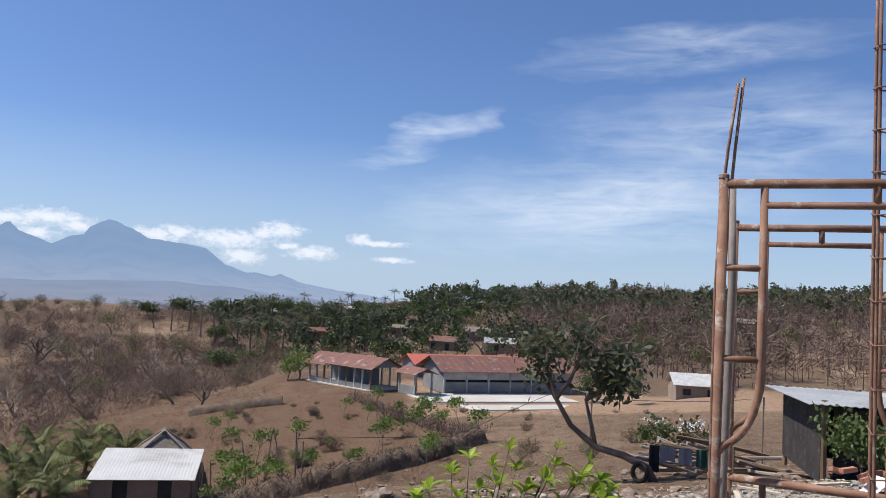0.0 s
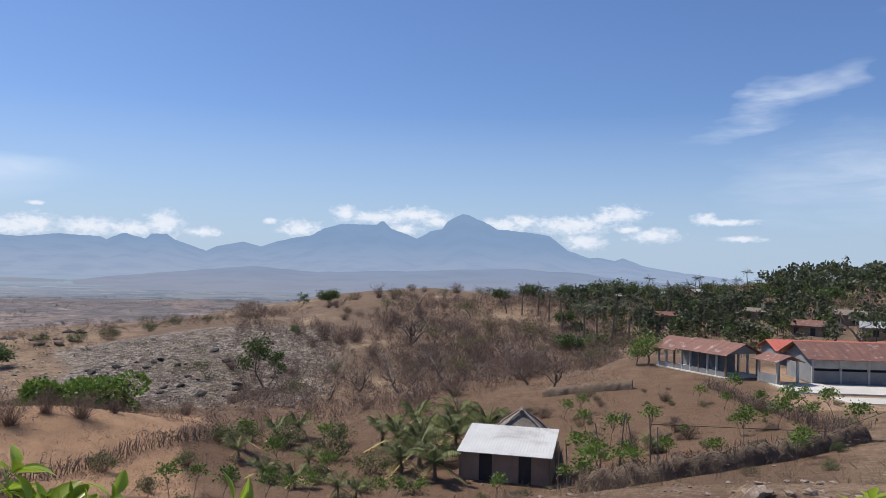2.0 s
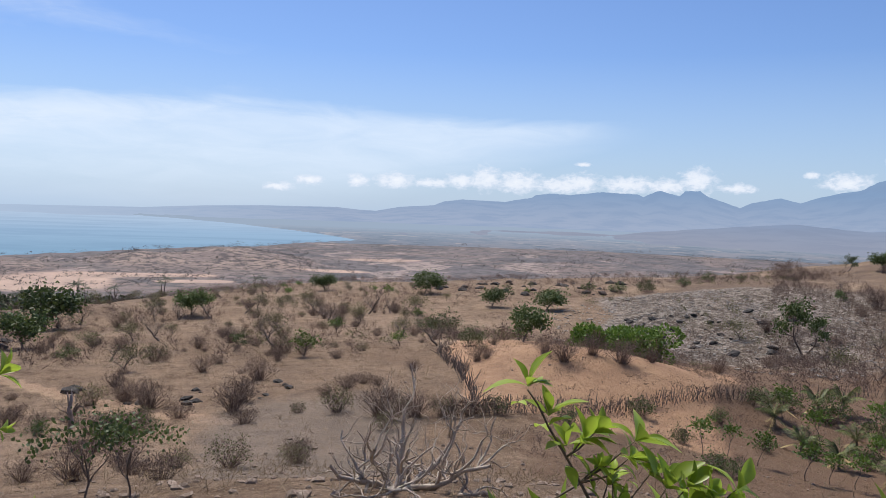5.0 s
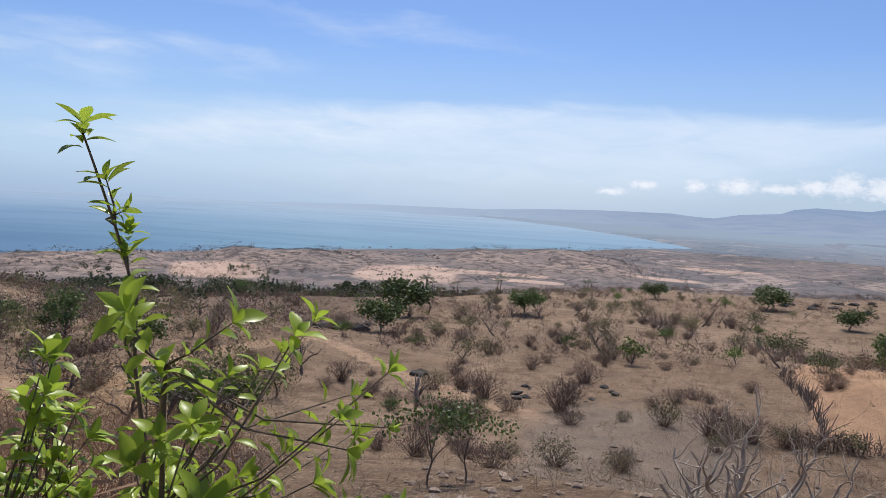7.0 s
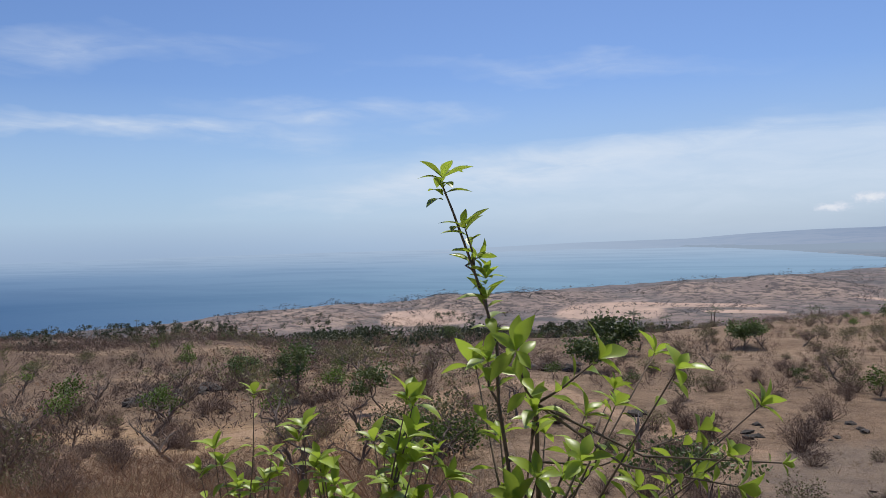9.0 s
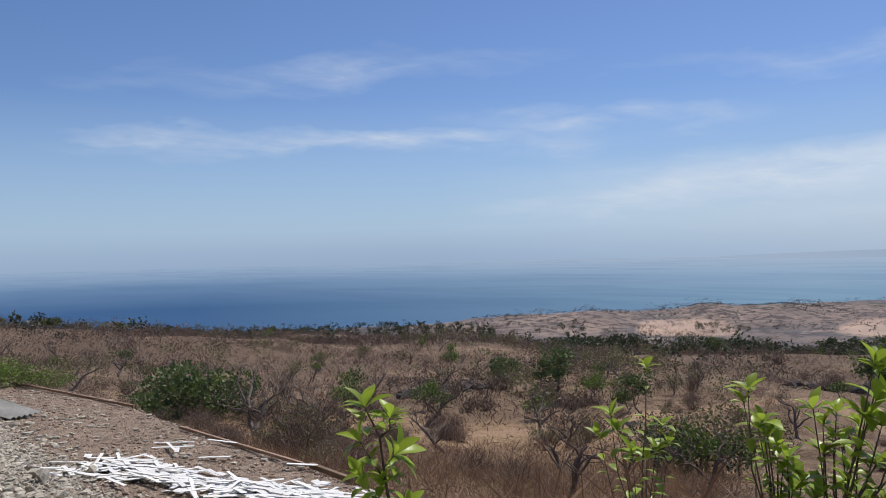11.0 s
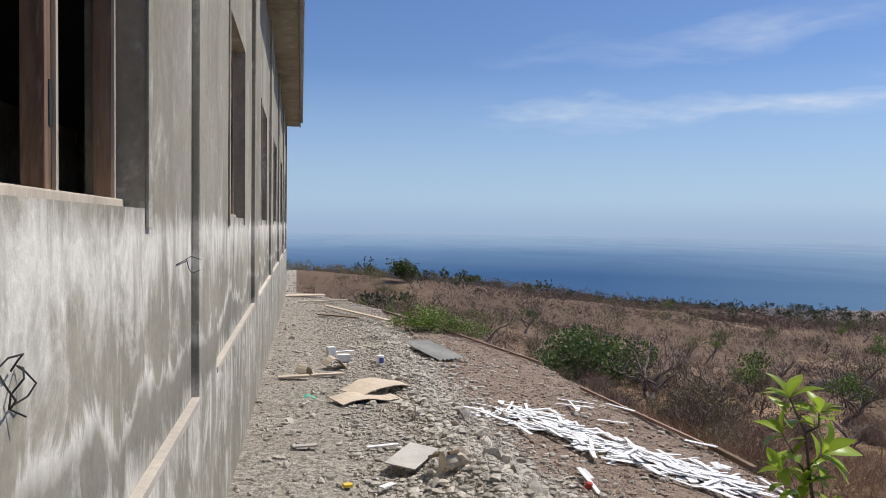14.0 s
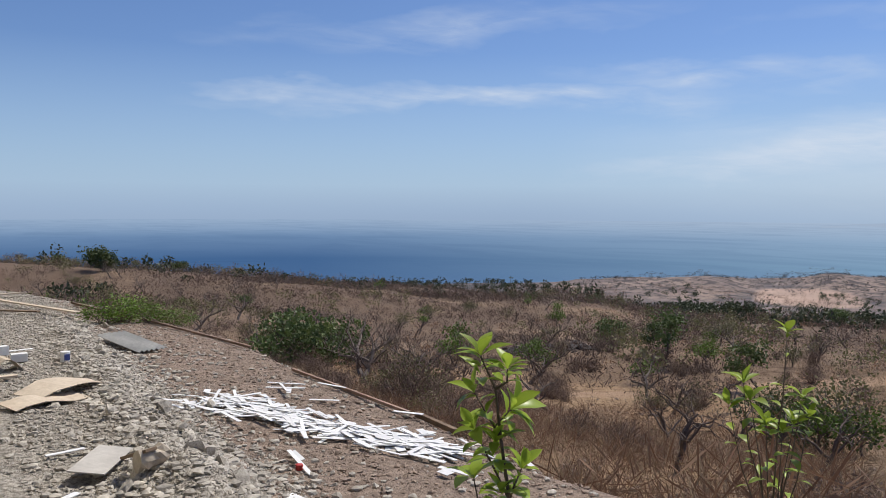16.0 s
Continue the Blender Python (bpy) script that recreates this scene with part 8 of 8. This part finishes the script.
CLOTH_GREY = surface("grey_cloth", [(0.22, 0.23, 0.26), (0.16, 0.17, 0.2)], 5, 40, 0.95)
CLOTH_GREEN = surface("dark_green_cloth", [(0.03, 0.09, 0.07), (0.025, 0.07, 0.055)], 5, 40, 0.95)
RUBBER = surface("black_rubber", [(0.025, 0.025, 0.025), (0.018, 0.018, 0.018)], 5, 40, 0.7)


def washing():
    line = thing("washing_line", (0.4, -14.2, -2.28), label="thin line hung low between tree and post", category="washing line")
    bm = bmesh.new()
    tube(bm, [(0.1, 0, 0.02), (-0.5, 0, -0.03), (-1.3, 0, 0.04)], 0.006, 5)
    part("cord", bm, STEM, line)
    bm = bmesh.new()
    tube(bm, [(-1.3, 0, 0.1), (-1.3, 0, land_at(-0.9, -14.2) + 2.28)], 0.02, 6)
    part("post", bm, WOOD, line)
    for k, (x, w_, h, mat, name) in enumerate(((0.0, 0.17, 0.46, CLOTH_DARK, "trousers"), (-0.22, 0.26, 0.25, CLOTH_GREY, "cloth"), (-0.52, 0.22, 0.28, CLOTH_GREY, "cloth"), (-0.8, 0.2, 0.3, CLOTH_GREEN, "cloth"))):
        def fold(bm, w_=w_, h=h, k=k):
            rows = []
            for i in range(6):
                u = i / 5
                rows.append([bm.verts.new((w_ * (u - 0.5), 0.02 * math.sin(u * 9 + k) + s, z)) for s, z in ((0, 0), (0.015 * math.sin(u * 7), -h), (0.012, -h), (0.012, 0))])
            for p, q in zip(rows, rows[1:]):
                for j in range(4):
                    bm.faces.new((p[j], q[j], q[(j + 1) % 4], p[(j + 1) % 4]))
            bm.faces.new(rows[0])
            bm.faces.new(rows[-1][::-1])
        bm = bmesh.new()
        fold(bm)
        c = part(name, bm, mat, None)
        c.location = (0.4 + x, -14.2, -2.29)
        tagged(c, ("dark trousers" if k == 0 else "green towel" if k == 3 else "grey garment") + " hung on a low washing line", "washing")
    bm = bmesh.new()
    ring = [(0.12 * math.cos(a), 0.02 * math.sin(3 * a), 0.15 * math.sin(a)) for a in np.linspace(0, 2 * math.pi, 25)]
    tube(bm, [tuple(float(v) for v in p) for p in ring], 0.04, 8, cap=False)
    t = part("tyre", bm, RUBBER, None, smooth=True)
    t.location = (0.62, -13.9, land_at(0.62, -13.9) + 0.18)
    tagged(t, "old black tyre leaning against the crooked tree", "tyre")


washing()


def woodpile():
    rng = random.Random(3)
    ob = thing("woodpile", (-0.75, -15.6, land_at(-0.75, -15.6)), label="heap of split branches and poles on the ground", category="woodpile")
    for k in range(46):
        l = rng.uniform(0.7, 2.2)
        a = radians(rng.gauss(25, 28))
        x, y, z = rng.uniform(-1.0, 1.0), rng.uniform(-0.7, 0.7), rng.uniform(0.03, 0.45)
        z *= max(0.15, 1 - abs(x))
        bm = bmesh.new()
        d = Vector((math.cos(a) * l / 2, math.sin(a) * l / 2, rng.uniform(-0.05, 0.3)))
        p = Vector((x, y, z + 0.1))
        tube(bm, [p - d, p + Vector((0, 0, rng.uniform(-0.03, 0.03))), p + d], [rng.uniform(0.02, 0.045)] * 3, 6)
        part("log", bm, BARK_PALE if k % 3 else WOOD, ob)


woodpile()


# dark boards, taken near black to paint in the shade under the roof
SHACKBOARD = surface("shade_dark_boards", [(0.06, 0.05, 0.045), (0.035, 0.03, 0.028), (0.10, 0.09, 0.085)], 3, 30, 0.9)


def shack():
    ob = thing("shack", (-1.98, -13.2, land_at(-1.98, -13.2)), 186, label="low shack of dark boards under a zinc roof", category="shack")
    base = land_at(-1.35, -13.2)
    h = -1.25 - base
    for x in (0.1, 1.3, 2.6, 3.9):
        for y in (-0.2, 2.2):
            bm = bmesh.new()
            tube(bm, [(x, y, -0.2), (x, y, h)], 0.045, 7)
            part("post", bm, WOOD, ob)
    for k in range(14):
        bm = bmesh.new()
        box(bm, 0.3 + k * 0.26, 0.3 + k * 0.26 + 0.25, 0.02 + 0.01 * (k % 2), 0.045 + 0.01 * (k % 2), 0, h - 0.1 - 0.03 * (k % 3))
        part("board", bm, SHACKBOARD, ob)
    bm = bmesh.new()
    box(bm, 0.05, 0.1, -0.2, 2.2, 0, h - 0.1)
    part("side_wall", bm, SHACKBOARD, ob, "dark board side wall")
    bm = bmesh.new()
    box(bm, 0.1, 3.9, 2.15, 2.2, 0, h - 0.12)
    # back wall coloured as the dark inside of the shack
    part("back_wall", bm, DARK, ob)
    for k in range(5):
        bm = bmesh.new()
        x0 = -0.25 + k * 0.82
        roof_sheet(bm, (x0, -0.75 + 0.1 * (k % 2), h - 0.02 + 0.012 * (k % 2)), (x0 + 0.9, -0.75 + 0.1 * (k % 2), h - 0.02 + 0.012 * (k % 2)), (x0 + 0.9, 2.3, h - 0.05), (x0, 2.3, h - 0.05), 0.01, 8, 0.015)
        part("roof_sheet", bm, SHEET, ob, "weathered zinc roof sheet")
    return ob


shack()
g = copy_thing(T_MANGO, pose(0, 0, 0))
g.matrix_basis = Matrix.Translation((-2.5, -12.0, land_at(-2.5, -12.0) - 0.15)) @ Matrix.Diagonal((0.2, 0.2, 0.25, 1))
tagged(g, "small dense green tree before the shack")
BRICK = surface("fired_brick", [(0.42, 0.19, 0.12), (0.34, 0.15, 0.1)], 6, 40, 0.9)
SACK = surface("white_sack", [(0.66, 0.65, 0.62), (0.55, 0.54, 0.5)], 4, 30, 0.8)


def litter_by_shack():
    rng = random.Random(14)
    heap = thing("brick_heap", (-2.75, -11.0, land_at(-2.75, -11.0)), label="loose heap of fired bricks and lumps", category="bricks")
    bm = bmesh.new()
    box(bm, -0.1, 0.1, -0.05, 0.05, -0.03, 0.03, bevel=0.006)
    me = bpy.data.meshes.new("brick")
    bm.to_mesh(me)
    bm.free()
    me.materials.append(BRICK)
    for k in range(18):
        b = new("brick", me)
        b.parent = heap
        b.matrix_basis = pose(rng.gauss(0, 0.45), rng.gauss(0, 0.35), 0.03 + 0.16 * rng.random(), rng.uniform(-30, 30), rng.uniform(-30, 30), rng.uniform(0, 360))
    on_ground("sack", -2.35, -10.7, 30, SACK, "limp white plastic sack on the gravel", "sack", bent_sheet(0.5, 0.35, 0.1, ragged=0.3, seed=9), lift=0.08)
    on_ground("sack", -2.6, -10.4, 80, SACK, "grey-white plastic sack by the bricks", "sack", bent_sheet(0.6, 0.45, 0.12, ragged=0.4, seed=10), lift=0.08)
    for k in range(9):
        on_ground("wood_piece", rng.uniform(-2.4, -0.6), rng.uniform(-11.5, -9.4), rng.uniform(0, 180), BARK_PALE if k % 2 else CARD, "pale splintered wood piece on the gravel", "wood scrap", slab(rng.uniform(0.25, 0.7), 0.06, 0.03), lift=0.03)


litter_by_shack()

# flowering shrubs, sheds and poles beyond the yard
PETAL = foliage("white_petals", (0.75, 0.75, 0.70), (0.85, 0.84, 0.78), 0.3)


def plumeria(x, y, seed, size, leaf_mat, blooms):
    b = bush("plumeria_bush", seed, 1.6, 2.0, TWIG, 40, leaf_mat, 420, 0.2, "flowering bush with white blossom clusters")
    rng = np.random.default_rng(seed + 1)
    n = blooms
    turn, out = rng.uniform(0, 2 * math.pi, n), np.sqrt(rng.uniform(0, 1, n))
    c = np.stack([out * np.cos(turn), out * np.sin(turn), 1.15 + 0.5 * rng.uniform(0, 1, n) * (1 - 0.5 * out)], -1)
    v, f = cards(np.repeat(c, 4, 0) + rng.normal(size=(4 * n, 3)) * 0.03, rng.normal(size=(4 * n, 3)) + np.array([0, 0, 1]), 0.1, 0.045, rng)
    fl = new("blossom", mesh_of("blossom", v, f, PETAL))
    fl.parent = b
    b.matrix_basis = Matrix.Translation((x, y, land_at(x, y) - 0.05)) @ Matrix.Diagonal((size, size, size, 1))


plumeria(1.0, -41.0, 301, 1.15, LEAF_MID, 12)
plumeria(-0.75, -38.0, 302, 1.15, LEAF_OLIVE, 34)


def small_house(name, x, y, turn, l, d, h, roof, wall, label):
    ob = thing(name, (x, y, land_at(x, y) - 0.1), turn, label=label, category="house")
    bm = bmesh.new()
    box(bm, -l / 2, l / 2, -d / 2, d / 2, -0.5, h)
    part("wall", bm, wall, ob)
    for s in (-1, 1):
        bm = bmesh.new()
        roof_sheet(bm, (-l / 2 - 0.4, s * (d / 2 + 0.5), h - 0.1), (l / 2 + 0.4, s * (d / 2 + 0.5), h - 0.1), (l / 2 + 0.4, 0, h + 0.25 * d), (-l / 2 - 0.4, 0, h + 0.25 * d), 0.05, int(l), 0.03)
        part("roof", bm, roof, ob)
    # walls stay solid: dark panels paint in the shade of doorway and window
    for x0 in (-l * 0.3, l * 0.2):
        bm = bmesh.new()
        box(bm, x0, x0 + 0.9, -d / 2 - 0.03, d / 2 + 0.03, 0.4 if x0 > 0 else 0, h - 0.5)
        part("opening", bm, DARK, ob, "dark panel for the shade in a doorway or window")
    return ob


small_house("shed", -1.6, -95, 12, 5.5, 4.5, 1.6, OLDZINC, MUDWALL, "small shed with tan walls and grey roof")
for k, ((az, r), l, d, turn) in enumerate(zip(FAR_HOUSES, (6, 6, 7, 9, 5, 5, 5, 6, 8, 6), (4, 3, 4, 4, 3, 3, 3, 4, 4, 4), (20, 35, 20, 15, 60, 10, 75, 5, 5, 30))):
    p = polar(az, r)
    small_house("far_house", p.x, p.y, turn, l, d, 2.1, (SHEET, RUSTROOF, THATCH)[k % 3], MUDWALL, ("small far house with pale walls among trees"))

# ---- fences and banks ----
def stick_fence(name, ends, count, h, label, mat=None, thick=0.03, lean=0.2, seed=0):
    """A fence of upright crooked sticks driven in between its ends."""
    rng = random.Random(seed)
    mat = mat or TWIGWOOD
    a = Vector((*ends[0], land_at(*ends[0])))
    ob = thing(name, a, label=label, category="fence")
    total = sum((Vector(q) - Vector(p)).length for p, q in zip(ends, ends[1:]))
    protos = []
    for k in range(6):
        bm = bmesh.new()
        tube(bm, [(0, 0, -0.2), (rng.uniform(-0.06, 0.06), rng.uniform(-0.06, 0.06), 0.5), (rng.uniform(-0.12, 0.12), rng.uniform(-0.12, 0.12), 1.0)], [thick, thick * 0.8, thick * 0.5], 5)
        me = bpy.data.meshes.new("stick")
        bm.to_mesh(me)
        bm.free()
        me.materials.append(mat)
        protos.append(me)
    for p, q in zip(ends, ends[1:]):
        n = max(2, int(count * (Vector(q) - Vector(p)).length / total))
        for i in range(n):
            u = (i + rng.random()) / n
            x, y = p[0] + (q[0] - p[0]) * u + rng.gauss(0, 0.15), p[1] + (q[1] - p[1]) * u + rng.gauss(0, 0.15)
            st = new("stick", protos[rng.randrange(6)])
            st.parent = ob
            st.matrix_basis = pose(x - a.x, y - a.y, land_at(x, y) - a.z, rng.gauss(0, 60 * lean), rng.gauss(0, 60 * lean), rng.uniform(0, 360)) @ Matrix.Diagonal((1, 1, h * rng.uniform(0.6, 1.25), 1))
    return ob


TWIGWOOD = surface("grey_sticks", [(0.19, 0.155, 0.13), (0.12, 0.10, 0.085)], 3, 30, 0.95)


def earth_bank(name, pts, h, w_, label):
    """A low ragged bank of dry brush and earth along a line."""
    rng = random.Random(7)
    verts, faces = [], []
    dense = []
    for p, q in zip(pts, pts[1:]):
        n = int((Vector(q) - Vector(p)).length / 0.35)
        dense += [(p[0] + (q[0] - p[0]) * i / n, p[1] + (q[1] - p[1]) * i / n) for i in range(n)]
    side = None
    for i, (x, y) in enumerate(dense):
        a, b = dense[max(i - 1, 0)], dense[min(i + 1, len(dense) - 1)]
        d = Vector((b[0] - a[0], b[1] - a[1], 0)).normalized()
        s = Vector((-d.y, d.x, 0))
        z = land_at(x, y)
        hh = h * rng.uniform(0.75, 1.2)
        for o, k in ((-1, -0.1), (-0.75, 0.55 + 0.2 * rng.random()), (-0.2, 1), (0.25, 0.95 + 0.15 * rng.random()), (0.7, 0.5), (1, -0.1)):
            v = Vector((x, y, z)) + s * (o * w_ / 2 + rng.gauss(0, 0.06)) + Vector((0, 0, hh * k))
            verts.append(v)
    for i in range(len(dense) - 1):
        for k in range(5):
            faces.append((6 * i + k, 6 * i + k + 1, 6 * i + k + 7, 6 * i + k + 6))
    return tagged(new(name, mesh_of(name, verts, faces, BANK, True)), label, "bank", kind="structure")


BANK = surface("brush_bank", [(0.13, 0.095, 0.07), (0.19, 0.14, 0.10), (0.25, 0.19, 0.13)], 1.5, 14, 0.95, bump=1.0, depth=0.08)
earth_bank("bank_below_plot", [(13.2, -52.3), (14.6, -46.5), (17.0, -40.0), (19.6, -36.5), (22.5, -34.5)], 1.0, 1.3, "low dark bank of dry brush round the plot")
earth_bank("bank_behind_plot", [(50.0, -70.5), (45.0, -72.0), (40.5, -74.0)], 0.8, 1.0, "low dark bank of earth behind the plot")
stick_fence("brush_fence", ((33.5, -75.5), (28.0, -70.5), (22.0, -64.0), (15.0, -55.5)), 150, 1.15, "ragged fence of grey sticks along the plot", lean=0.25, seed=1)
stick_fence("brush_fence", ((57.1, -34.1), (50.8, -20.8), (44.9, -10.0), (43.5, -7.0)), 170, 1.1, "ragged stick fence below the clay knoll", lean=0.22, seed=2)
stick_fence("brush_fence", ((74.6, -11.0), (61.9, -10.8), (48.6, -9.8), (44.5, -8.8)), 120, 1.3, "dark leaning stick fence over the knoll", lean=0.35, seed=3)
stick_fence("brush_fence", ((66, -44), (72, -62), (70, -75)), 90, 1.3, "grey stick fence behind the garden", lean=0.1, seed=4)
for k, (x, y, h, lean) in enumerate(((19.6, -38.2, 2.8, 0.0), (21.2, -40.5, 3.4, 0.02), (28.0, -42.4, 3.4, 0.05), (28.5, -42.0, 3.2, -0.04), (27.6, -46.0, 4.0, 0.15), (27.2, -47.5, 4.2, -0.1), (26.4, -48.2, 3.6, 0.2))):
    bm = bmesh.new()
    tube(bm, [(0, 0, -0.3), (lean * h * 0.4, 0, h * 0.5), (lean * h, 0.05, h)], [0.05, 0.045, 0.035], 6)
    p = part("pole", bm, TWIGWOOD, None)
    p.location = (x, y, land_at(x, y))
    tagged(p, "thin upright wooden pole in the plot", "pole", "poles in the plot")
bm = bmesh.new()
tube(bm, [(0, 0, 0), (-6, -12, -1.1), (-9.5, -19, 0.6), (-13, -26, 2.2)], 0.02, 4)
c = part("cable", bm, RUBBER, None)
c.location = (21.2, -40.5, land_at(21.2, -40.5) + 3.0)
tagged(c, "thin sagging cable strung from a pole", "cable")
# dark boulders
DARKROCK = surface("dark_rock", [(0.075, 0.066, 0.06), (0.05, 0.045, 0.04), (0.13, 0.115, 0.10)], 2, 12, 0.95, bump=0.8, depth=0.05)
BOULDERS = [rock_mesh("boulder", 40 + k, DARKROCK, 0.6) for k in range(4)]
rng = random.Random(9)
for az0, az1, r0, r1, n, s0, s1 in ((-43, -36, 78, 90, 34, 0.5, 2.4), (-69, -64, 92, 104, 30, 0.5, 2.0), (-88, -76, 50, 58, 16, 0.3, 0.9), (-126, -112, 118, 150, 40, 0.5, 2.2), (-112, -98, 180, 215, 40, 0.8, 3.0), (-73.2, -72.6, 60, 61, 2, 1.2, 1.6)):
    for k in range(n):
        az, r = rng.uniform(az0, az1), rng.uniform(r0, r1)
        p = polar(az, r)
        s = rng.uniform(s0, s1)
        b = new("boulder", BOULDERS[k % 4])
        b.matrix_basis = pose(p.x, p.y, p.z + 0.1 * s, rng.uniform(-15, 15), rng.uniform(-15, 15), rng.uniform(0, 360)) @ Matrix.Diagonal((s, s, s * 0.8, 1))
        tagged(b, "dark weathered boulder in the dry slope", "boulder", "boulders")
# dead stump
bm = bmesh.new()
tube(bm, [(0, 0, -0.2), (0.05, 0, 0.5), (-0.12, 0.05, 1.0), (0.1, 0.0, 1.45), (0.05, 0, 1.75)], [0.17, 0.14, 0.11, 0.09, 0.04], 8)
tube(bm, [(0.08, 0, 1.4), (0.3, 0.05, 1.7), (0.27, 0.05, 2.0)], [0.07, 0.05, 0.02], 6)
tube(bm, [(-0.1, 0.05, 1.1), (0.14, 0.2, 1.65), (0.0, 0.2, 1.9)], [0.06, 0.04, 0.02], 6)
s = part("dead_stump", bm, BARK_PALE, None, smooth=True)
p = polar(-73.0, 46)
s.location = p
tagged(s, "twisted dead tree stump on the slope", "stump")


def brush_on(name, pts, seed, count, h, mat, label):
    """Dry brush heaped along a line, as one mesh."""
    rng = np.random.default_rng(seed)
    pts = np.array(pts, float)
    seg = rng.integers(0, len(pts) - 1, count)
    u = rng.uniform(0, 1, (count, 1))
    xy = pts[seg] * (1 - u) + pts[seg + 1] * u + rng.normal(size=(count, 2)) * 0.35
    z = land(xy[:, 0], xy[:, 1]) + rng.uniform(0, h, count)
    v, f = cards(np.stack([xy[:, 0], xy[:, 1], z], -1), rng.normal(size=(count, 3)) + np.array([0, 0, 0.5]), 0.5, 0.02, rng)
    return tagged(new(name, mesh_of(name, v, f, mat)), label, "brushwood", kind="stuff")


brush_on("brushwood", [(13.2, -52.3), (14.6, -46.5), (17.0, -40.0), (19.6, -36.5), (22.5, -34.5)], 5, 3500, 1.1, TWIG, "dry brushwood heaped on the bank")
brush_on("brushwood", [(33.5, -75.5), (28.0, -70.5), (22.0, -64.0), (15.0, -55.5)], 6, 2200, 0.8, TWIG, "dry brushwood woven into the fence")
brush_on("brushwood", [(57.1, -34.1), (50.8, -20.8), (44.9, -10.0), (43.5, -7.0)], 7, 2200, 0.8, TWIG, "dry brushwood along the stick fence")
